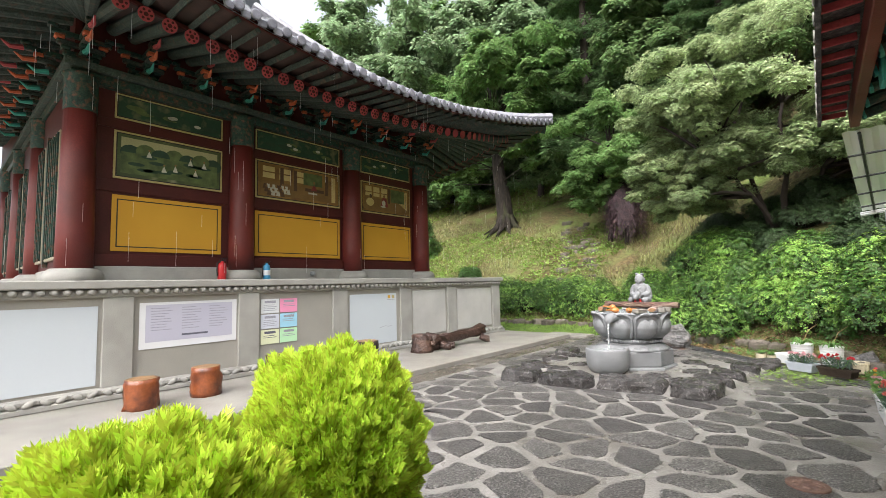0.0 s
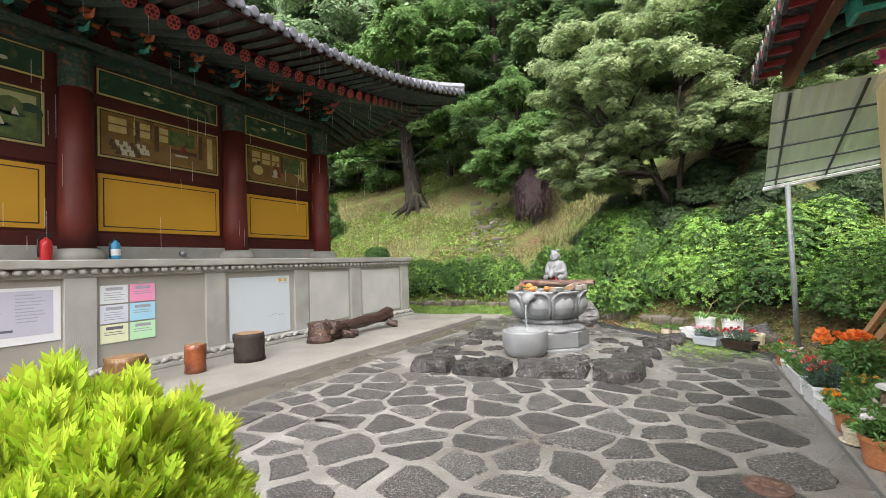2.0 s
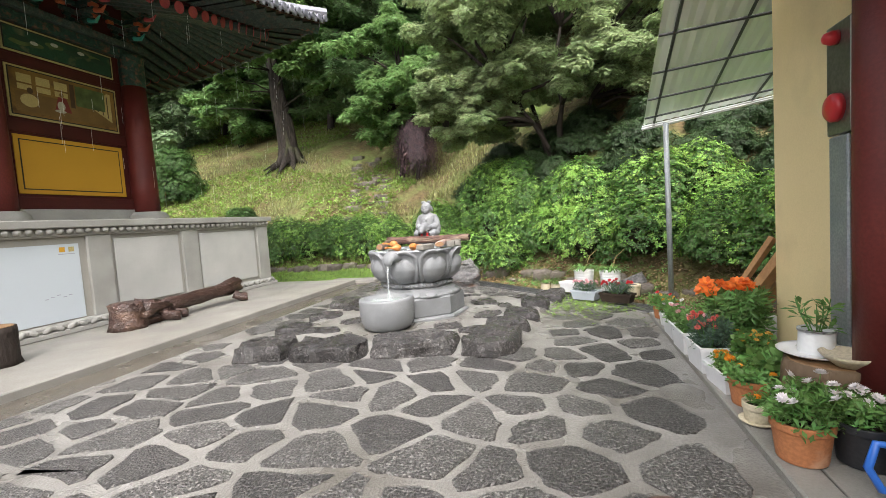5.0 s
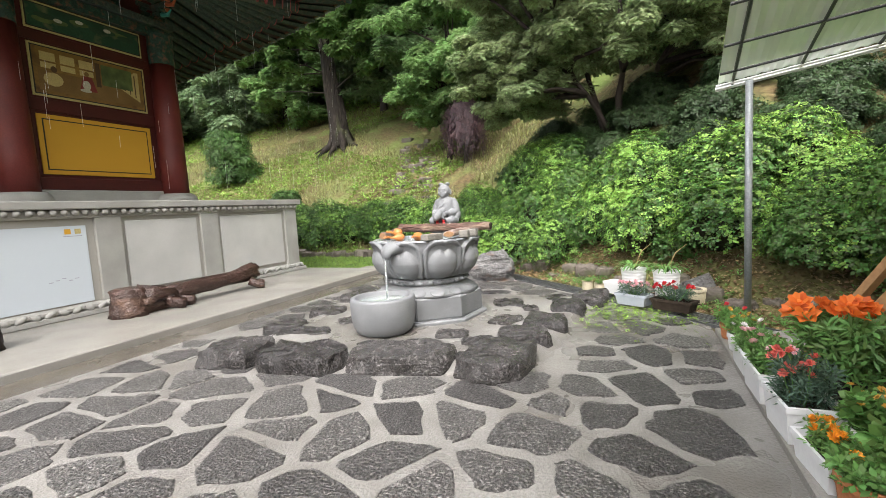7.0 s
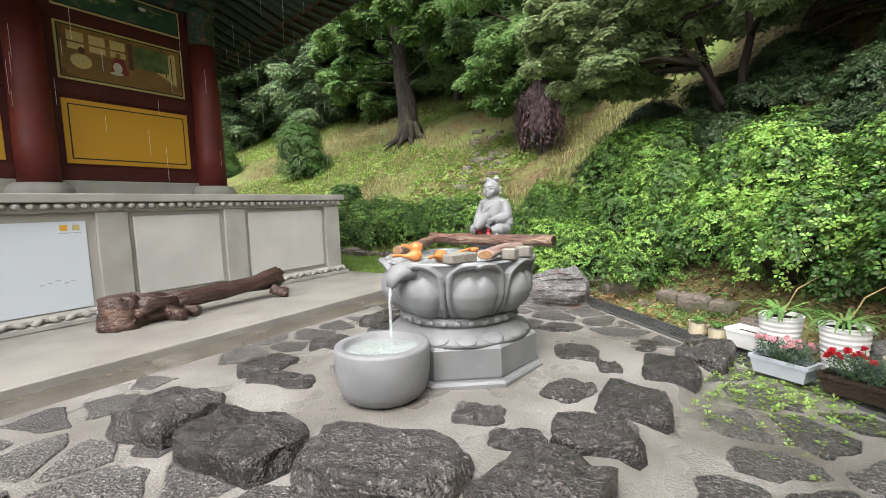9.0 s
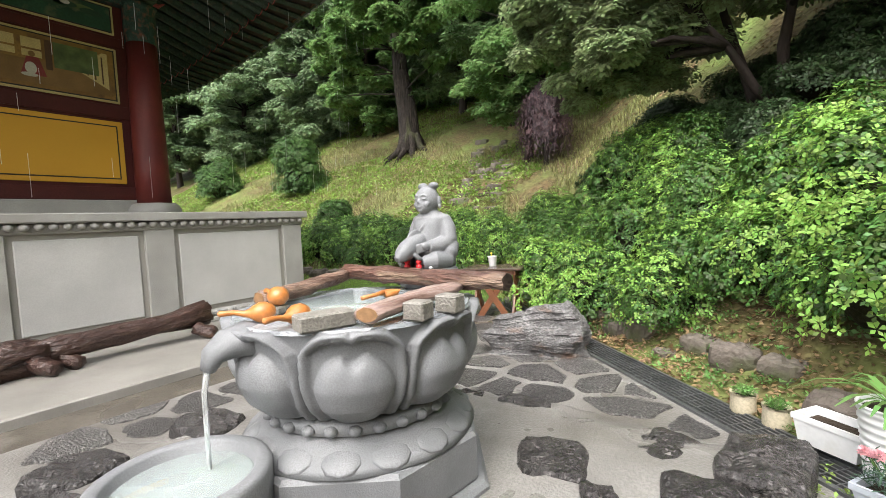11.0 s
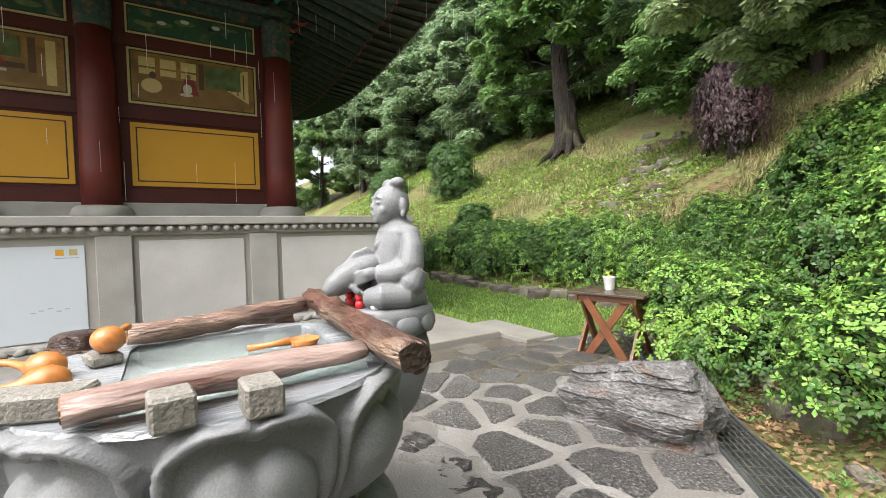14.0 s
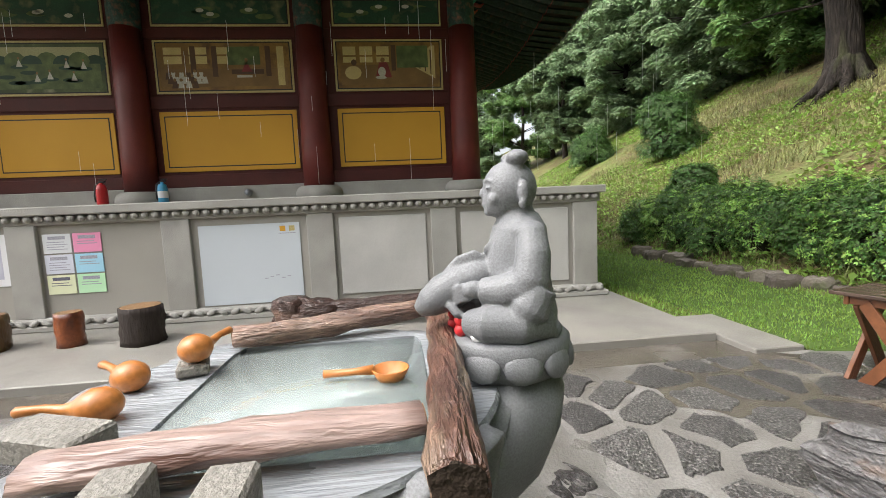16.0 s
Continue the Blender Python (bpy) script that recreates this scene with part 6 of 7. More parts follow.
def pine(seed):
    rng = np.random.default_rng(seed)
    t = thing("pine_tree", "tall dark conifer on the hill", "tree", None, "conifers on the hill")
    part("trunk", Mesh().tube([(0, 0, -1), (0.1, 0, 8), (0, 0, 17)], [0.32, 0.22, 0.05], 10, 0.15, seed), M_BARK, t, "", True)
    br = Mesh()
    ps, ns = [], []
    for q in range(85):
        z = rng.uniform(2.5, 16.6)
        a = rng.uniform(0, 2 * math.pi)
        L = (17.5 - z) * 0.27 * rng.uniform(0.7, 1.2) + 0.4
        tip = Vector((L * math.cos(a), L * math.sin(a), z - 0.18 * L + 0.1 * L * L * 0.2))
        br.tube([(0, 0, z), tip * 0.5 + Vector((0, 0, z * 0.5 + 0.05)), tip], [0.05, 0.035, 0.012], 5)
        k = int(60 * L)
        f = rng.uniform(0.2, 1.0, k)
        w = rng.normal(0, 0.16 + 0.12 * L, k) * (1.1 - f)
        p = np.stack([f * tip.x - w * math.sin(a), f * tip.y + w * math.cos(a), z + f * (tip.z - z) - rng.uniform(0, 0.3, k)], 1)
        ps.append(p)
        ns.append(np.tile([0, 0, 1.0], (k, 1)) + rng.normal(0, 0.3, (k, 3)))
    part("branches", br, M_BARK, t, "", True)
    p, n = np.concatenate(ps), np.concatenate(ns)
    part("needles", quads("pine_needles", whorl_quads(p, n, 0.34, 4, 0.22, rng, -0.1), L_PINE), None, t)
    return t


pines = [pine(101), pine(102)]
rf = np.random.default_rng(17)
placed = [False] * 6
rows = []
for i in range(15):
    rows.append((-54 + 4.2 * i, 33 + rf.uniform(-2.5, 2.5) + max(0, (-22 - (-54 + 4.2 * i)) * 0.35)))
for i in range(14):
    rows.append((-52 + 4.6 * i, 41 + rf.uniform(-3, 3)))
for i in range(12):
    rows.append((-50 + 5.6 * i, 50 + rf.uniform(-3, 3)))
rows += [(-10.5, 26.5), (-7.0, 27.5), (-3.0, 25.0), (1.0, 23.5), (4.5, 21.5), (7.5, 19.0), (9.5, 15.5), (10.5, 11.5), (5.2, 26), (-22.5, 29), (-28.5, 29.5), (-36, 28), (-44, 26), (-52, 24), (10, 22), (13, 17), (-60, 22), (-70, 20), (-80, 18), (-33, 31), (-38, 32), (-26, 32), (-46, 29), (-41, 29.5), (-50, 27), (-33, 42), (-28, 45), (-23, 42), (-18, 46), (-13, 43), (-8, 46), (-3, 43), (3, 44), (9, 40), (-40, 36), (-47, 38), (-33, 35), (-55, 40), (-27, 37), (-38, 46)]
for i, (x, y) in enumerate(rows):
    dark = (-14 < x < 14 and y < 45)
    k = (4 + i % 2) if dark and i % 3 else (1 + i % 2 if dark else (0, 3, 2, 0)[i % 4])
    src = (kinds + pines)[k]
    s = rf.uniform(0.9, 1.3) * (1.75 if i >= len(rows) - 15 else 1.0)
    m = pose(x, y, hill(x, y) - 0.3, 0, 0, rf.uniform(0, 360))
    if not placed[k]:
        src.scale = (s, s, s)
        src.matrix_basis = m @ Matrix.Diagonal((s, s, s, 1))
        placed[k] = True
    else:
        c = copy_thing(src, m)
        c.scale = (s, s, s)

# grass, weeds and fallen leaves
def scatter(k, x0, x1, y0, y1, rng, keep):
    xs, ys = rng.uniform(x0, x1, k), rng.uniform(y0, y1, k)
    p = [(x, y, hill(x, y)) for x, y in zip(xs, ys) if keep(x, y)]
    return np.array(p)


rg = np.random.default_rng(23)
def lawn_in(x, y):
    return 12.35 < y < foot(x) + 0.5 and (x < -5.25 or y > 14.0 - 0.9 * (x + 5.0)) and not (x > -6.6 and y < 12.95)
structure("lawn", Mesh().add([(-24, 12.2, G + 0.005), (-5.25, 12.95, G + 0.005), (-5.0, 13.9, G + 0.005), (-6, 15.2, G + 0.005), (-24, 15.2, G + 0.005)] , [(0, 1, 2, 3, 4)]), M_LAWN, "low green lawn beyond the apron")
p = scatter(26000, -15, -4.6, 12.2, 15.8, rg, lawn_in)
tagged(part("grass", blades("lawn_blades", p, 0.05, 0.012, L_GRASS, rg, 0.6), None), "short bright grass and clover of the lawn", "grass", "", "stuff")
p = scatter(26000, -40, -3, 15.5, 36, rg, lambda x, y: noise.noise(Vector((x * 0.22, y * 0.22, 0.5))) + 0.02 * (-x - 14) > 0.0)
tagged(part("slope_weeds", quads("weed_leaves", whorl_quads(p + np.array([0, 0, 0.05]), np.tile([0, 0, 1.0], (len(p), 1)) + rg.normal(0, 0.3, p.shape), 0.17, 3, 0.5, rg, 0.5), L_GRASS), None), "patches of low green weeds on the slope", "weeds", "", "stuff")
L_STRAW = leaf_mat("straw_grass", (0.30, 0.30, 0.11), (0.19, 0.22, 0.07), 0.5, through_light=0.25)
p = scatter(90000, -36, -3.5, 15.4, 33, rg, lambda x, y: y > foot(x) + 0.4 and noise.noise(Vector((x * 0.35, y * 0.35, 4.5))) > -0.25)
tagged(part("slope_grass", blades("slope_blades", p, 0.16, 0.014, L_STRAW, rg, 0.7), None), "thin dry yellowish grass on the slope", "grass", "", "stuff")
p = scatter(50000, -30, 4, 14, 34, rg, lambda x, y: y > foot(x) + 0.4)
tagged(part("leaf_litter", leaf_mesh("litter_leaves", p + np.array([0, 0, 0.02]), np.tile([0, 0, 1.0], (len(p), 1)) + rg.normal(0, 0.35, p.shape), 0.055, L_LITTER, 0.6, 0.2, rg), None), "brown fallen leaves on the slope", "leaf litter", "", "stuff")
def verge(x, y):
    return foot(x) - 0.6 < y < foot(x) + 1.2 and x > -4.8 and y > 13.93 - 0.943 * (x + 4.86) + 0.24
p = scatter(46000, -5, 2.0, 8, 15, rg, verge)
tagged(part("verge_leaves", leaf_mesh("verge_litter", p + np.array([0, 0, 0.04]), np.tile([0, 0, 1.0], (len(p), 1)) + rg.normal(0, 0.4, p.shape), 0.046, L_LITTER, 0.6, 0.2, rg), None), "reddish fallen leaves along the drain", "leaf litter", "", "stuff")
p = scatter(9000, -5, 2.5, 8, 15, rg, lambda x, y: verge(x, y) and noise.noise(Vector((x * 1.3, y * 1.3, 0))) > -0.05)
tagged(part("verge_weeds", quads("verge_weed_leaves", whorl_quads(p + np.array([0, 0, 0.05]), np.tile([0, 0, 1.0], (len(p), 1)) + rg.normal(0, 0.35, p.shape), 0.052, 4, 0.4, rg, 0.6), L_PLANT), None), "green weeds along the drain", "weeds", "", "stuff")
# bank rocks along the verge
for i in range(26):
    x = -4.9 + 0.31 * i
    y = foot(x) + 0.15 + rg.uniform(-0.12, 0.2)
    s = rg.uniform(0.16, 0.32)
    b = boulder(x, y, s * 1.3, s, s * 0.75, rg.uniform(-60, 0), None, M_ROCK, hill(x, y) - 0.1, "bank_rock", i * 3.7)
    tagged(b, "mossy brown rock at the foot of the bank", "rock", "rocks along the bank")
for i in range(17):
    x = -12.6 + 0.42 * i
    y = 15.35 + rg.uniform(-0.1, 0.15)
    s = rg.uniform(0.22, 0.4)
    b = boulder(x, y, s * 1.4, s, s * 0.7, rg.uniform(0, 90), None, M_ROCK, hill(x, y) - 0.08, "edging_rock", i * 2.9 + 70)
    tagged(b, "grey edging rock between lawn and hedge", "rock", "rocks edging the lawn")
for i in range(60):
    f = i / 59
    x, y = -7.4 - 3.2 * f + rg.uniform(-0.8, 0.8), 16.9 + 7.6 * f + rg.uniform(-0.4, 0.4)
    s = rg.uniform(0.18, 0.42)
    b = boulder(x, y, s * 1.5, s, s * 0.6, rg.uniform(0, 90), None, M_ROCK, hill(x, y) - 0.12, "gully_rock", i * 1.9 + 130)
    tagged(b, "grey rock in the stony gully on the slope", "rock", "rocks in the gully")

# building on the east side
BX, BY = 1.05, 6.95
eb = tagged(new("side_building"), "cream-walled temple building with painted eaves", "building")
part("wall", Mesh().box(BX, 6.0, -5.0, BY, 0.0, 3.25, 0.01), M_WALLY, eb, "cream yellow plastered wall")
part("corner_column", Mesh().lathe([(0.15, 0.02), (0.15, 1.6), (0.14, 3.2)], 20, None, BX - 0.07, 5.42), M_RED, eb, "worn red column", True)
part("pipe_cover", Mesh().box(BX - 0.10, BX - 0.002, 5.72, 5.92, 0.02, 1.75, 0.01), M_PIPE, eb, "grey metal duct cover")
cab = thing("alarm_box", "stainless fire alarm cabinet with a red lamp and bell", "alarm box")
part("case", Mesh().box(BX - 0.08, BX - 0.003, 5.72, 5.98, 1.76, 2.45, 0.008), mat("stainless", (0.30, 0.29, 0.27), (0.22, 0.21, 0.20), 3, 0.3, 0, 40, 0.5, metal=0.8), cab)
part("bell", Mesh().lathe([(0.09, 0), (0.09, 0.03), (0.07, 0.05), (0.01, 0.06)], 20), M_REDP, cab, "red bell", True).matrix_basis = pose(BX - 0.08, 5.86, 1.93, 0, -90, 0)
part("lamp", Mesh().lathe([(0.045, 0), (0.045, 0.03), (0.03, 0.07), (0.01, 0.08)], 16), M_REDP, cab, "red lamp", True).matrix_basis = pose(BX - 0.08, 5.86, 2.36, 0, -90, 0)
sign = single("house_sign", Mesh().box(-0.005, 0.005, -0.11, 0.11, -0.17, 0.17, 0.004), M_BLUEPL, "blue enamel number sign on the column", "sign", pose(BX - 0.17, 5.52, 2.75, 0, 8, -20))
part("rim", Mesh().box(-0.0075, -0.0055, -0.10, 0.10, -0.16, -0.15, 0), M_PAPER, sign)
part("rim", Mesh().box(-0.0075, -0.0055, -0.10, 0.10, 0.15, 0.16, 0), M_PAPER, sign)
for txt, size, z in (("211-89", 0.075, -0.06),):
    fc = bpy.data.curves.new("sign_text", "FONT")
    fc.body, fc.size, fc.align_x = txt, size, "CENTER"
    fc.materials.append(M_PAPER)
    fo = new("sign_number", fc)
    fo.parent = sign
    fo.matrix_basis = Matrix(((0, 0, -1, -0.0065), (-1, 0, 0, 0), (0, 1, 0, z), (0, 0, 0, 1)))
lamp = thing("hanging_cord_coil", "small white cord coil hanging on the column", "cord coil", pose(BX - 0.2, 5.62, 2.62))
part("coil", Mesh().tube([(0.055 * math.cos(a / 3), 0.055 * math.sin(a / 3), 0.004 * a) for a in range(22)], 0.012, 8), M_WHITE, lamp, "", True)
part("cord", Mesh().tube([(0, 0, 0.08), (0.01, 0, 0.5), (0.02, 0, 0.72)], 0.006, 6), M_BLACKPL, lamp)
# its eave
er = part("roof", Mesh().add([(0.02, -5, 3.42), (0.02, 6.35, 3.42), (3.5, 6.35, 5.4), (3.5, -5, 5.4), (0.02, -5, 3.36), (0.02, 6.35, 3.36), (3.5, 6.35, 5.34), (3.5, -5, 5.34)], [(0, 1, 2, 3), (7, 6, 5, 4), (0, 4, 5, 1), (1, 5, 6, 2)]), M_TILE, eb, "tiled eave of the side building")
M_ANTE = mat("dark_relief_tile", (0.05, 0.048, 0.05), (0.03, 0.03, 0.032), 18, 0.5, 1.0, 30, 0.4, wear_glint=(0.16, 0.16, 0.165), wear_glint_scale=22, wear_glint_amount=0.5)
for k in range(26):
    y = 6.25 - 0.29 * k
    ant = part("antefix", Mesh().add([(0.0, y - 0.13, 3.44), (0.0, y + 0.13, 3.44), (-0.03, y + 0.125, 3.26), (-0.04, y, 3.17), (-0.03, y - 0.125, 3.26), (0.03, y - 0.13, 3.44), (0.03, y + 0.13, 3.44), (0.0, y + 0.125, 3.26), (-0.01, y, 3.17), (0.0, y - 0.125, 3.26)],
                                [(0, 1, 2, 3, 4), (9, 8, 7, 6, 5)] + [(i, i + 5, (i + 1) % 5 + 5, (i + 1) % 5) for i in range(5)]), M_ANTE, er, "dark relief drip tile")
    part("scroll", Mesh().tube([(-0.035, y + 0.07 * math.cos(a * 0.7) * (1 - a / 14), 3.31 + 0.065 * math.sin(a * 0.7) * (1 - a / 14)) for a in range(11)], 0.006, 5), M_PLAT, ant)
    part("red_edge", Mesh().box(-0.03, 0.20, y + 0.134, y + 0.156, 3.27, 3.325, 0.004), M_ROSE, er, "red painted edge strip")
part("fascia", Mesh().box(0.22, 0.30, -5, 6.42, 3.14, 3.34, 0.008), M_RED, er, "red fascia board")
for k in range(24):
    y = 6.2 - 0.42 * k
    r_ = part("rafter", Mesh().tube([(0.32, y, 3.22), (1.1, y, 3.42)], 0.065, 10), M_GREEN, er)
    part("rafter_end", Mesh().tube([(0.302, y, 3.216), (0.325, y, 3.222)], 0.07, 12), M_TEAL, r_)
part("soffit", Mesh().box(0.30, 1.0, -5, 6.4, 3.345, 3.36, 0), M_MAROON, er)
part("tile_underside", Mesh().box(0.0, 0.22, -5, 6.4, 3.33, 3.35, 0), M_ANTE, er)
bx = part("eave_box", Mesh().box(0.34, 0.95, 4.75, 4.98, 3.05, 3.27, 0.01), M_TEAL, er, "teal-edged green beam end")
part("inset", Mesh().box(0.37, 0.92, 4.78, 4.95, 3.044, 3.049, 0), M_GREEN, bx)
part("inset", Mesh().box(0.37, 0.92, 4.742, 4.748, 3.08, 3.24, 0), M_GREEN, bx)
lot = thing("lotus_lantern", "bright pink paper lotus lantern under the eave", "lantern", pose(0.80, 5.75, 3.0))
M_PINK = leaf_mat("pink_paper", (0.85, 0.10, 0.33), (0.75, 0.06, 0.27), 0.2)
for k in range(16):
    p = part("petal", Mesh().ball((0.06, 0, 0), (0.06, 0.035, 0.012), 8, 5), M_PINK, lot, "", True)
    p.matrix_basis = pose(0, 0, 0.02 * (k // 8), 0, -15 - 30 * (k // 8), 45 * k + 22 * (k // 8))
part("cord", Mesh().tube([(0, 0, 0.02), (0, 0, 0.34)], 0.004, 5), M_BLACKPL, lot)

# lean-to sheet on its frame
aw = thing("lean_to_canopy", "translucent ribbed plastic canopy on a thin steel frame", "canopy")


def awp(u, v, dz=0.0):
    """u across to the east, v down the slope."""
    return Vector((0.16 + 2.3 * u + 0.27 * v, 6.55 + 2.92 * v - 0.05 * u * v, 3.10 - 0.58 * v + (0.05 + 0.2 * v) * u * 1.2 + dz))


sh = Mesh()
nu = 40
rowsu = [[tuple(awp(i / nu, v, 0.03 + 0.012 * (i % 2))) for i in range(nu + 1)] for v in (0, 0.25, 0.5, 0.75, 1.0)]
sh.rings(rowsu, None, False, False)
ob = part("sheet", sh, M_SHEET, aw, "weathered translucent sheet")
ob.visible_shadow = False
for k, u in enumerate((0.06, 0.32, 0.58, 0.84)):
    part("long_bar", Mesh().tube([awp(u, 0), awp(u, 1)], 0.016, 6), M_BLACKPL, aw)
for v in (0.2, 0.45, 0.68, 0.88):
    part("cross_bar", Mesh().tube([awp(0, v, -0.01), awp(1, v, -0.01)], 0.014, 6), M_BLACKPL, aw)
part("front_bar", Mesh().tube([awp(-0.01, 1.0, -0.02), awp(1, 1.0, -0.02)], 0.022, 4), M_PAPER, aw, "white front bar")
part("front_bar", Mesh().tube([awp(-0.01, 0.97, -0.02), awp(1, 0.97, -0.02)], 0.014, 4), M_PAPER, aw, "white front bar")
pole = part("post", Mesh().tube([(0.70, 9.33, -0.05), (0.70, 9.34, 1.4), (0.70, 9.35, 2.53)], 0.036, 12), M_PIPE, aw, "grey galvanised post", True)

# timber leaning on the wall's end
for x0, y0, x1, y1, z1, w, lab in ((0.78, 7.5, 1.35, 7.2, 1.05, 0.07, "sawn timber beam leaning on the wall"), (0.72, 7.7, 1.25, 7.5, 1.0, 0.04, "weathered stick leaning on the wall"), (1.0, 7.62, 1.5, 7.1, 1.15, 0.06, "sawn timber beam leaning on the wall")):
    single("leaning_timber", Mesh().tube([(x0, y0, 0.0), (x1, y1, z1)], w, 4, 0.05, x0), M_LUMBER, lab, "timber", None, False, "timber leaning on the wall")

# planters


def pot_round(name, x, y, r, h, m, label, z=0.025, taper=0.75, rimh=0.04):
    t = thing(name, label, "flower pot", pose(x, y, z), "flower pots along the kerb")
    part("pot", Mesh().lathe([(r * taper, 0), (r * taper + 0.005, 0.004), (r * taper + 0.007, 0.012), (r * 0.94 - 0.001, h - rimh - 0.008), (r * 0.94, h - rimh - 0.001), (r * 0.97, h - rimh), (r, h - rimh + 0.002), (r, h - rimh + 0.008), (r, h - 0.006), (r, h), (r * 0.88, h), (r * 0.84, h - 0.03), (0.01, h - 0.03)], 26), m, t, "", True)
    part("soil", Mesh().lathe([(r * 0.85, h - 0.028), (r * 0.5, h - 0.018), (0.01, h - 0.015)], 18), M_SOIL, t)
    return t


def pot_box(x, y, lx, ly, h, m, label, turn=0.0, z=0.025):
    t = thing("planter_box", label, "planter", pose(x, y, z, 0, 0, turn), "planter boxes along the kerb")
    k = 0.86
    o = [(-lx / 2, -ly / 2), (lx / 2, -ly / 2), (lx / 2, ly / 2), (-lx / 2, ly / 2)]
    i_ = 0.012
    inn = [(-lx / 2 + i_, -ly / 2 + i_), (lx / 2 - i_, -ly / 2 + i_), (lx / 2 - i_, ly / 2 - i_), (-lx / 2 + i_, ly / 2 - i_)]
    part("box", Mesh().rings([[(a * k, b * k, 0) for a, b in o], [(a * 0.98, b * 0.98, h - 0.03) for a, b in o], [(a * 1.04, b * 1.04, h - 0.03) for a, b in o], [(a * 1.04, b * 1.04, h) for a, b in o], [(a, b, h) for a, b in inn], [(a * 0.97, b * 0.97, h - 0.05) for a, b in inn]]), m, t)
    part("soil", Mesh().box(-lx / 2 + 0.02, lx / 2 - 0.02, -ly / 2 + 0.02, ly / 2 - 0.02, h - 0.06, h - 0.045, 0), M_SOIL, t)
    return t


def flowers(x, y, z, rx, ry, h, leafm2, size, k, bloom, blooms, bsize, label, seed, petals=8, turn=0.0, aspect=0.3, cat="flowers", up=0.6, layers=2):
    """A flowering plant: stems, leaves and single blooms."""
    rng = np.random.default_rng(seed)
    t = thing("flower_plant", label, cat, pose(x, y, z, 0, 0, turn))
    an, rd = rng.uniform(0, 2 * math.pi, k), np.sqrt(rng.uniform(0, 1, k))
    p = np.stack([np.cos(an) * rd * rx, np.sin(an) * rd * ry, np.zeros(k)], 1) + np.stack([np.zeros(k), np.zeros(k), rng.uniform(0.02, 0.85, k) ** 0.8 * h], 1)
    n = p * np.array([1.0, 1.0, 0]) * 2 + rng.normal(0, 0.3, (k, 3)) + np.array([0, 0, up])
    part("leaves", quads("plant_leaves", whorl_quads(p, n, size, 5, aspect, rng, 0.5), leafm2), None, t)
    sm_ = Mesh()
    for b in range(max(blooms, 6)):
        e = (rng.uniform(-1, 1) * rx, rng.uniform(-1, 1) * ry, h * rng.uniform(0.75, 1.12))
        sm_.tube([(e[0] * 0.3, e[1] * 0.3, 0), (e[0] * 0.8, e[1] * 0.8, e[2] * 0.6), e], [0.004, 0.004, 0.003], 5)
        if b < blooms:
            f = Mesh()
            for ly in range(layers):
                for q in range(petals):
                    a = 2 * math.pi * (q + 0.5 * ly) / petals
                    c, s = math.cos(a), math.sin(a)
                    L, W, zz = bsize * (1 - 0.3 * ly), bsize * 2.2 / petals, bsize * (0.25 + 0.35 * ly)
                    f.add([(0, 0, 0), (c * L * 0.6 - s * W, s * L * 0.6 + c * W, zz * 0.7), (c * L, s * L, zz), (c * L * 0.6 + s * W, s * L * 0.6 - c * W, zz * 0.7)], [(0, 1, 2, 3)])
            f.ball((0, 0, bsize * 0.15), bsize * 0.22, 6, 4)
            o = part("bloom", f, bloom, t)
            o.matrix_basis = pose(*e, rng.uniform(-40, 40), rng.uniform(-50, 20), rng.uniform(0, 360))
    part("stalk_bunch", sm_, L_PLANT, t)
    return t


F_ORANGE = leaf_mat("orange_lily", (0.85, 0.24, 0.03), (0.80, 0.18, 0.025), 0.15)
F_SALMON = leaf_mat("salmon_carnation", (0.80, 0.22, 0.16), (0.72, 0.16, 0.13), 0.2)
F_RED = leaf_mat("red_carnation", (0.62, 0.03, 0.04), (0.5, 0.02, 0.03), 0.2)
F_PINK = leaf_mat("pale_pink_carnation", (0.80, 0.50, 0.50), (0.72, 0.36, 0.38), 0.2)
F_MARI = leaf_mat("marigold", (0.88, 0.42, 0.015), (0.85, 0.34, 0.012), 0.15)
F_WHITE = leaf_mat("white_daisy", (0.80, 0.80, 0.76), (0.75, 0.74, 0.70), 0.1)
F_YELL = leaf_mat("yellow_kalanchoe", (0.72, 0.46, 0.06), (0.62, 0.34, 0.05), 0.2)

# near end: terracotta with white daisies, black tub, blue can, stump
pot_round("flower_pot", 0.42, 5.08, 0.14, 0.21, M_TERRA, "terracotta pot on the concrete kerb")
flowers(0.42, 5.08, 0.20, 0.15, 0.15, 0.22, L_PLANT, 0.055, 260, F_WHITE, 11, 0.035, "bushy white daisies in a terracotta pot", 201, 12)
pot_round("flower_pot", 0.69, 5.08, 0.14, 0.22, M_BLACKPL, "black plastic tub on the kerb")
flowers(0.69, 5.08, 0.215, 0.15, 0.15, 0.15, L_PLANT, 0.05, 220, F_WHITE, 10, 0.035, "white daisies in a black tub", 202, 12)
pot_round("flower_pot", 0.37, 5.48, 0.085, 0.13, M_BEIGE, "small beige pot on a saucer")
single("saucer", Mesh().lathe([(0.08, 0), (0.10, 0.012), (0.105, 0.02), (0.09, 0.018), (0.01, 0.01)], 20), M_BEIGE, "beige saucer under the small pot", "saucer", pose(0.37, 5.48, 0.026), True)
flowers(0.37, 5.48, 0.13, 0.06, 0.06, 0.06, L_PLANT, 0.035, 50, F_MARI, 3, 0.022, "small yellow flowers in a beige pot", 203)
pot_round("flower_pot", 0.53, 5.38, 0.08, 0.13, M_BLACKPL, "small dark pot on the kerb")
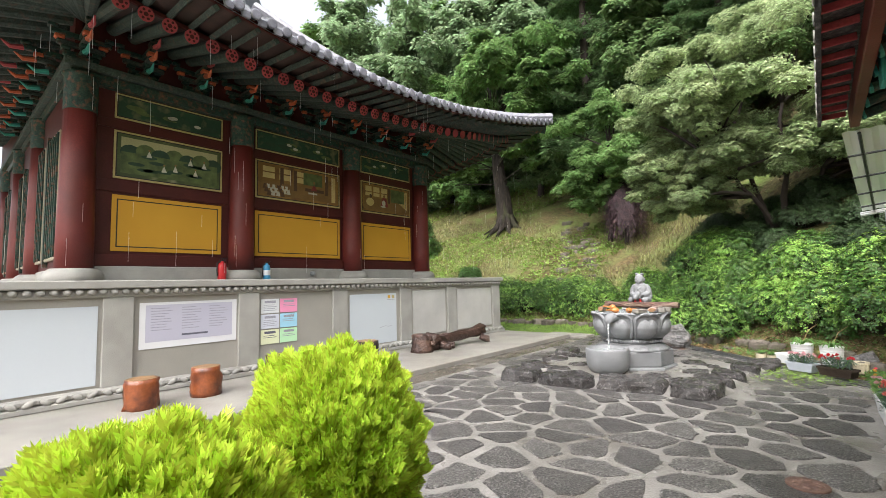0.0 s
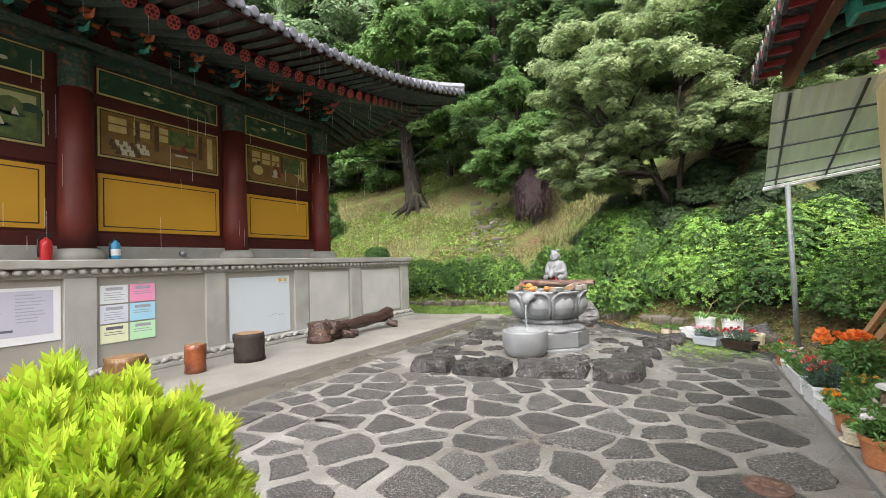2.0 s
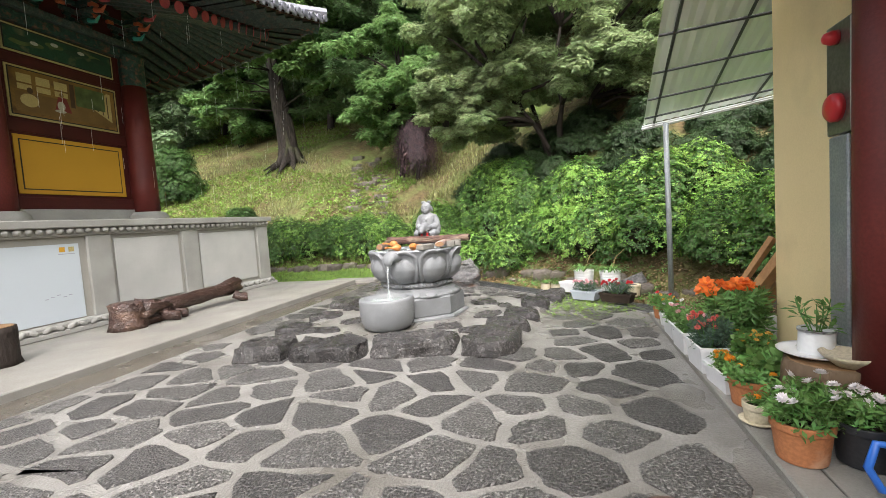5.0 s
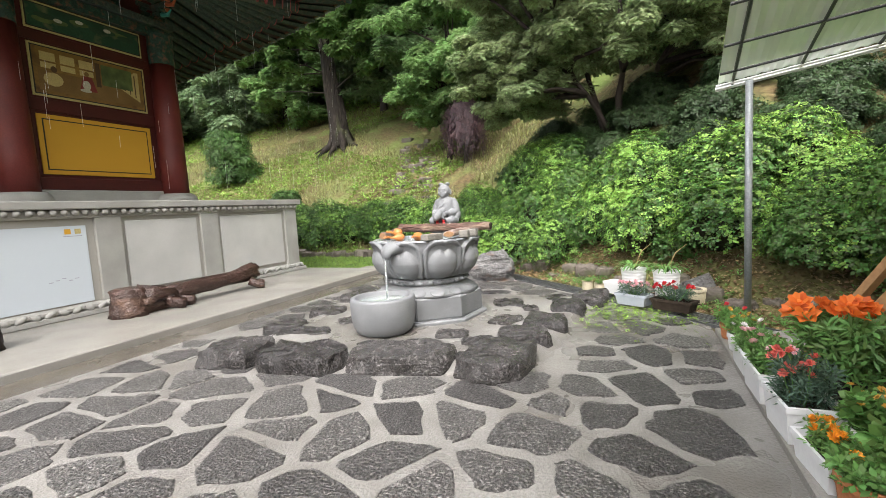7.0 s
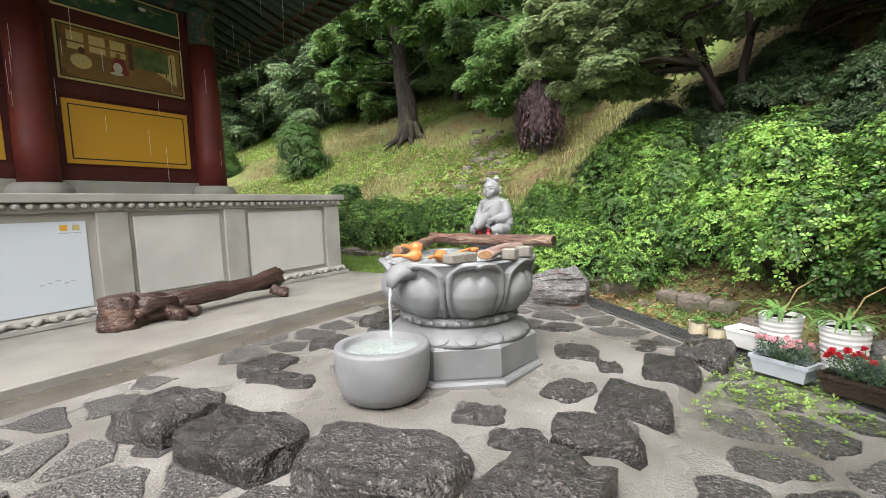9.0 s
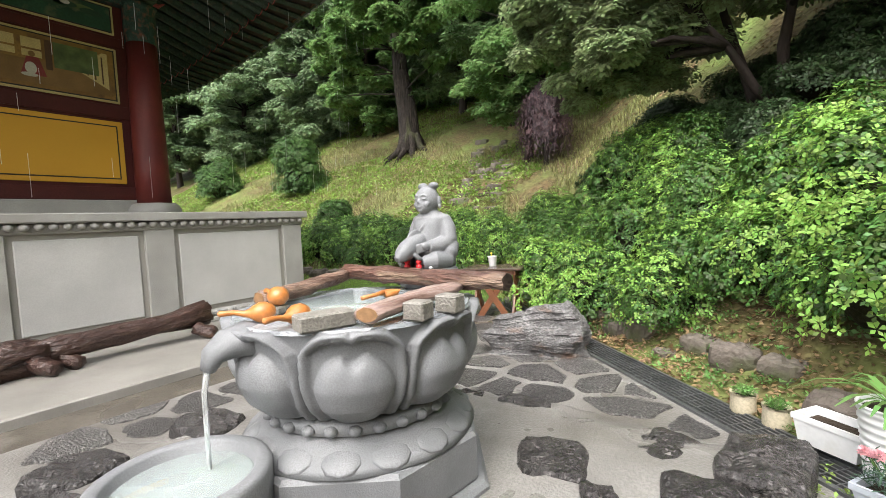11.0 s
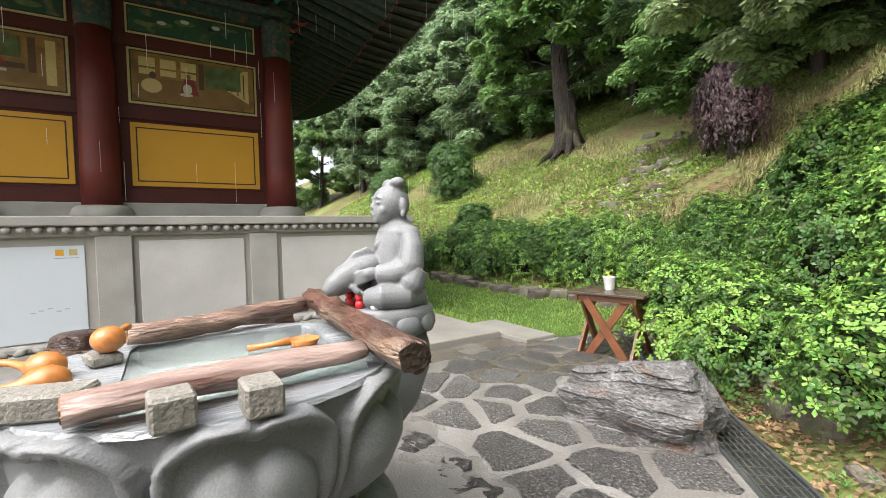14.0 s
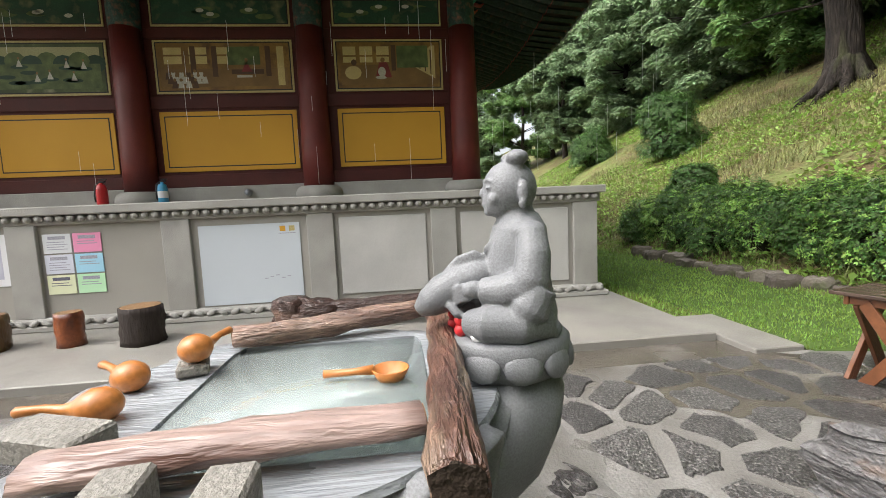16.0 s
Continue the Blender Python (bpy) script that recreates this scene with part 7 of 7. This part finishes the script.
pot_round("flower_pot", 0.42, 5.76, 0.125, 0.18, M_TERRA, "terracotta pot with leafy greens")
flowers(0.42, 5.76, 0.175, 0.12, 0.12, 0.09, L_PLANT, 0.05, 220, F_MARI, 2, 0.028, "low leafy greens in a terracotta pot", 204, aspect=0.4)
pot_box(0.38, 6.06, 0.17, 0.36, 0.14, M_WHITE, "pale grey planter box with marigolds", 6)
flowers(0.38, 6.06, 0.13, 0.08, 0.16, 0.13, L_PLANT, 0.045, 130, F_MARI, 10, 0.034, "orange marigolds in a pale planter box", 205, 10, 6, layers=3)
pot_box(0.39, 6.48, 0.26, 0.36, 0.21, M_WHITE, "white planter box with salmon carnations", 4)
flowers(0.39, 6.48, 0.18, 0.12, 0.17, 0.26, L_GREYLEAF, 0.065, 380, F_SALMON, 20, 0.03, "salmon carnations in a white planter box", 206, 9, 4, 0.12, layers=3)
pot_box(0.36, 6.98, 0.22, 0.40, 0.20, M_WHITE, "white planter box with pink and white flowers", 2)
flowers(0.36, 6.98, 0.18, 0.11, 0.19, 0.22, L_PLANT, 0.05, 260, F_PINK, 10, 0.03, "pink and white flowers in a white planter box", 207, 9, 2)
pot_box(0.36, 7.46, 0.20, 0.40, 0.18, M_WHITE, "white planter box with small white flowers", 0)
flowers(0.36, 7.46, 0.16, 0.10, 0.19, 0.2, L_PLANT, 0.05, 220, F_WHITE, 6, 0.03, "small white flowers in a white planter box", 208, 8)
pot_round("flower_pot", 0.37, 7.9, 0.10, 0.15, M_WHITE, "small white pot with yellow flowers")
flowers(0.37, 7.9, 0.14, 0.10, 0.10, 0.2, L_PLANT, 0.05, 120, F_YELL, 5, 0.028, "small yellow flowers in a white pot", 216, 8)
pot_round("flower_pot", 0.36, 8.25, 0.09, 0.14, M_TERRA, "small red-brown pot at the kerb's end")
flowers(0.36, 8.25, 0.13, 0.11, 0.11, 0.18, L_PLANT, 0.05, 120, F_RED, 4, 0.028, "small red flowers in a brown pot", 209)
pot_round("flower_pot", 0.74, 6.95, 0.2, 0.22, M_BLACKPL, "large dark tub of orange lilies")
flowers(0.74, 6.95, 0.20, 0.23, 0.25, 0.42, L_PLANT, 0.085, 520, F_ORANGE, 16, 0.08, "tall orange lilies in a dark tub", 210, 6, 0, 0.2)
pot_round("flower_pot", 0.62, 6.24, 0.12, 0.17, M_WHITE, "pale grey pot with yellow kalanchoe")
flowers(0.62, 6.24, 0.16, 0.11, 0.11, 0.2, L_PLANT, 0.07, 100, F_YELL, 22, 0.024, "yellow kalanchoe in a pale pot", 211, 6, 0, 0.6)
pot_round("flower_pot", 0.60, 5.86, 0.11, 0.15, M_WHITE, "pale grey pot with broad leaves")
flowers(0.60, 5.86, 0.14, 0.13, 0.13, 0.2, L_PLANT, 0.10, 60, F_WHITE, 0, 0.03, "broad-leaved green plant in a pale pot", 212, 6, 0, 0.55)
pot_round("flower_pot", 0.86, 6.4, 0.10, 0.12, mat("brown_plastic", (0.09, 0.04, 0.035), (0.07, 0.03, 0.028), 4, 0.4, 0), "dark brown pot against the wall")
flowers(0.86, 6.4, 0.11, 0.09, 0.09, 0.08, L_PLANT, 0.05, 60, F_WHITE, 0, 0.03, "small green plant in a brown pot", 213)
stp = thing("tree_stump", "sawn tree stump used as a stand", "stump", pose(0.80, 5.62, 0.02))
part("bark", Mesh().tube([(0, 0, 0.36 * k / 5) for k in range(6)], [0.25, 0.24, 0.235, 0.23, 0.23, 0.23], 22, 0.14, 4.0), mat("pale_bark", (0.20, 0.135, 0.085), (0.12, 0.08, 0.05), 7, 0.7, 0.8, 25, 0.3, stretch=(1, 1, 0.3)), stp, "", True)
part("cut_top", Mesh().lathe([(0.21, 0.358), (0.2, 0.366), (0.01, 0.368)], 22), M_CUT, stp)
single("dish", Mesh().lathe([(0.12, 0), (0.2, 0.03), (0.205, 0.036), (0.19, 0.03), (0.01, 0.012)], 26), M_WHITE, "white saucer dish on the stump", "dish", pose(0.76, 5.68, 0.39), True)
pot_round("flower_pot", 0.77, 5.69, 0.10, 0.15, M_WHITE, "white pot with a palmate seedling on the stump", 0.40, 0.9, 0.0)
flowers(0.77, 5.69, 0.53, 0.09, 0.09, 0.2, L_PLANT, 0.09, 14, F_WHITE, 0, 0.03, "slim palmate seedling in a white pot", 214, 6, 0, 0.3)
single("bowl", Mesh().lathe([(0.07, 0), (0.13, 0.05), (0.15, 0.075), (0.14, 0.075), (0.12, 0.05), (0.01, 0.04)], 24), M_BEIGE, "pale stone bowl with moss on the stump", "bowl", pose(0.84, 5.48, 0.39), True)
can = thing("watering_can", "blue plastic watering can on the kerb", "watering can", pose(0.78, 4.76, 0.02, 0, 0, 0))
part("body", Mesh().lathe([(0.12, 0), (0.13, 0.01), (0.135, 0.12), (0.13, 0.13), (0.14, 0.15), (0.14, 0.26), (0.125, 0.27), (0.12, 0.25), (0.01, 0.24)], 24), M_BLUEPL, can, "", True)
part("handle", Mesh().tube([(-0.12, 0, 0.25), (-0.22, 0, 0.26), (-0.25, 0, 0.15), (-0.2, 0, 0.05), (-0.13, 0, 0.04)], 0.018, 8), M_BLUEPL, can, "", True)
part("spout", Mesh().tube([(0.12, 0, 0.08), (0.25, 0, 0.22), (0.32, 0, 0.3)], [0.035, 0.025, 0.03], 10), M_BLUEPL, can, "", True)

# far group by the drain


def pot_bucket(name, x, y, r, h, m, label):
    """A tapering bucket with raised ribs round its wall."""
    t = thing(name, label, "flower pot", pose(x, y, 0.025), "flower pots along the kerb")
    prof = [(r * 0.74, 0), (r * 0.75, 0.006)]
    for k in range(9):
        z = 0.03 + (h - 0.06) * k / 8
        w = r * (0.76 + 0.22 * z / h)
        prof += [(w, z - 0.012), (w + 0.004, z - 0.006), (w + 0.004, z + 0.006), (w, z + 0.012)]
    prof += [(r, h - 0.012), (r + 0.004, h - 0.004), (r, h), (r * 0.94, h), (r * 0.92, h - 0.01), (r * 0.9, h - 0.04), (0.01, h - 0.04)]
    part("pot", Mesh().lathe(prof, 30), m, t, "", True)
    part("soil", Mesh().lathe([(r * 0.9, h - 0.036), (r * 0.5, h - 0.025), (0.01, h - 0.022)], 18), M_SOIL, t)
    return t


pot_bucket("flower_pot", -0.46, 9.92, 0.16, 0.40, M_WHITE, "ribbed white bucket with an arching grassy plant")
pot_bucket("flower_pot", -0.08, 9.72, 0.16, 0.40, M_WHITE, "ribbed white bucket with an arching grassy plant")
rngo = np.random.default_rng(55)
for x, y in ((-0.46, 9.92), (-0.08, 9.72)):
    t = thing("grassy_plant", "arching strap-leaved plant with a feathery plume", "plant", pose(x, y, 0.40))
    qs = []
    for k in range(34):
        a, L = rngo.uniform(0, 6.28), rngo.uniform(0.18, 0.42)
        d = np.array([math.cos(a), math.sin(a), 0])
        w = np.array([-math.sin(a), math.cos(a), 0]) * 0.012
        prev = np.zeros(3)
        for s in range(1, 5):
            f = s / 4
            cur = d * L * f + np.array([0, 0, L * (1.1 * f - 1.0 * f * f)])
            qs.append(np.stack([prev - w, prev + w, cur + w * (1 - f * 0.7), cur - w * (1 - f * 0.7)]))
            prev = cur
    part("leaf_tuft", quads("strap_blades", np.array(qs), L_PLANT), None, t)
    pl = [(0, 0, 0), (0.1, -0.02, 0.25), (0.22, -0.05, 0.36)]
    part("plume", Mesh().tube(pl, [0.002, 0.006, 0.002], 6, 0.8, 3.0), mat("straw_plume", (0.42, 0.30, 0.14), (0.34, 0.24, 0.11), 9, 0.8, 0.5), t)
pot_box(-0.46, 9.52, 0.40, 0.20, 0.14, mat("grey_plastic", (0.42, 0.45, 0.50), (0.38, 0.41, 0.46), 3.0, 0.4, 0.0, mark=0.1), "grey planter box with pale pink carnations", -30)
flowers(-0.46, 9.52, 0.14, 0.2, 0.11, 0.16, L_GREYLEAF, 0.05, 220, F_PINK, 14, 0.034, "pale pink carnations by the drain", 221, 9, -30, 0.14, layers=3)
pot_box(-0.03, 9.28, 0.46, 0.20, 0.13, M_SOIL, "dark brown planter box with red carnations", -30)
flowers(-0.03, 9.28, 0.14, 0.22, 0.11, 0.18, L_GREYLEAF, 0.05, 260, F_RED, 16, 0.034, "red carnations by the drain", 222, 9, -30, 0.14, layers=3)
pot_box(-0.66, 10.2, 0.34, 0.22, 0.17, M_WHITE, "plain white plastic box by the drain", -36)
for x, y, k in ((-1.12, 10.66, 0), (-0.93, 10.5, 1)):
    pot_round("flower_pot", x, y, 0.085, 0.14, M_BEIGE, "cream cup pot with a small weed by the drain", G, 0.9, 0.0)
    flowers(x, y, 0.09, 0.06, 0.06, 0.07, L_PLANT, 0.04, 40, F_WHITE, 0, 0.02, "small weed in a cream cup pot", 230 + k)
pot_round("flower_pot", 0.25, 9.72, 0.11, 0.18, M_BEIGE, "beige pot by the drain")
slab_rock("grey_rock", 0.28, 10.05, 0.42, 0.34, 0.34, 10, M_SCHIST, "grey rock behind the planters", 9.0, 6)
p = np.array([(x, y, G) for x, y in zip(rg.normal(-0.5, 0.4, 420), rg.normal(9.2, 0.4, 420)) if y < 9.75 - 0.6 * x and x < 0.25])
tagged(part("yard_weeds", quads("yard_weed_leaves", whorl_quads(p + np.array([0, 0, 0.03]), np.tile([0, 0, 1.0], (len(p), 1)) + rg.normal(0, 0.3, p.shape), 0.034, 4, 0.5, rg, 0.4), L_GRASS), None), "bright weeds between the flagstones", "weeds", "", "stuff")

# flagstones
rv = np.random.default_rng(77)


def on_ring(x, y):
    return -4.75 < x < -0.85 and 6.5 + 0.14 * (x + 4.1) < y < 10.08 and not (x > -1.15 and y > 9.9)


def in_yard(x, y):
    return -5.25 < x < 0.16 and -2.0 < y < 13.6 and y < 8.93 - 0.943 * (x - 0.16)


seeds = []
yy = -2.3
rowk = 0
while yy < 14:
    xx = -5.6 + (0.24 if rowk % 2 else 0)
    while xx < 0.7:
        seeds.append((xx + rv.uniform(-0.22, 0.22), yy + rv.uniform(-0.16, 0.16)))
        xx += 0.53
    yy += 0.42
    rowk += 1
seeds = np.array(seeds)


def clip(poly, nx, ny, c):
    out = []
    for i in range(len(poly)):
        a, b = poly[i], poly[(i + 1) % len(poly)]
        da, db = a[0] * nx + a[1] * ny - c, b[0] * nx + b[1] * ny - c
        if da <= 0:
            out.append(a)
        if da * db < 0:
            f = da / (da - db)
            out.append((a[0] + (b[0] - a[0]) * f, a[1] + (b[1] - a[1]) * f))
    return out


def flag(poly, rng, m):
    """One flagstone: corners cut, a small chamfer, a slightly uneven top."""
    cx, cy = sum(p[0] for p in poly) / len(poly), sum(p[1] for p in poly) / len(poly)
    pts = []
    for i in range(len(poly)):
        a, b, c = poly[i - 1], poly[i], poly[(i + 1) % len(poly)]
        e = math.hypot(c[0] - b[0], c[1] - b[1])
        for f, q in ((0.1, a), (0.1, c)) + (((0.36, c), (0.64, c)) if e > 0.2 else ()):
            pts.append((b[0] + (q[0] - b[0]) * f + rng.normal(0, 0.011), b[1] + (q[1] - b[1]) * f + rng.normal(0, 0.011)))
    h = rng.uniform(0.006, 0.016)
    mb = Mesh()

    def ringz(k, z):
        return [(cx + (x - cx) * k, cy + (y - cy) * k, z) for x, y in pts]
    mb.rings([ringz(1.0, G - 0.02), ringz(1.0, G + h * 0.5), ringz(0.95, G + h)])
    return mb


count, rest = 0, Mesh()
for i, (sx, sy) in enumerate(seeds):
    if not in_yard(sx, sy) or on_ring(sx, sy):
        continue
    d = np.hypot(seeds[:, 0] - sx, seeds[:, 1] - sy)
    poly = [(sx - 0.6, sy - 0.6), (sx + 0.6, sy - 0.6), (sx + 0.6, sy + 0.6), (sx - 0.6, sy + 0.6)]
    gap = rv.uniform(0.028, 0.064)
    for j in np.argsort(d)[1:14]:
        nx, ny = seeds[j, 0] - sx, seeds[j, 1] - sy
        L = math.hypot(nx, ny)
        nx, ny = nx / L, ny / L
        poly = clip(poly, nx, ny, nx * sx + ny * sy + L / 2 - gap)
    for nx, ny, c in ((1, 0, 0.2), (-1, 0, 5.28), (0.686, 0.7275, 6.58)):
        poly = clip(poly, nx, ny, c)
    if len(poly) < 3:
        continue
    ar = abs(sum(poly[k - 1][0] * poly[k][1] - poly[k][0] * poly[k - 1][1] for k in range(len(poly)))) / 2
    if ar < 0.02:
        continue
    mb = flag(poly, rv, M_FLAG)
    if sy > 1.2 and count < 300:
        part("flagstone", mb, M_FLAG, yard)
        count += 1
    else:
        rest.add(mb.v, mb.f)
tagged(part("flagstone_rest", rest, M_FLAGREST, yard), "", "", "", "stuff")

# rain dripping from the hall's eaves
rr_ = np.random.default_rng(91)
k = 150
ys_, zs_ = rr_.uniform(-1.0, 13.0, k), rr_.uniform(1.8, 5.5, k)
ln = rr_.uniform(0.15, 0.5, k)
xs_ = RX + 0.05 + rr_.uniform(-0.05, 0.12, k)
w_ = 0.0018
v = np.stack([np.stack([xs_, ys_ - w_, zs_], 1), np.stack([xs_, ys_ + w_, zs_], 1), np.stack([xs_, ys_ + w_, zs_ + ln], 1), np.stack([xs_, ys_ - w_, zs_ + ln], 1)], 1)
M_RAIN = glassy("rain_drop", (0.95, 0.96, 0.98), 0.3, 0.85)
tagged(part("rain_drips", quads("rain_streaks", v, M_RAIN), None), "thin streaks of rain falling from the eave", "rain", "", "stuff")
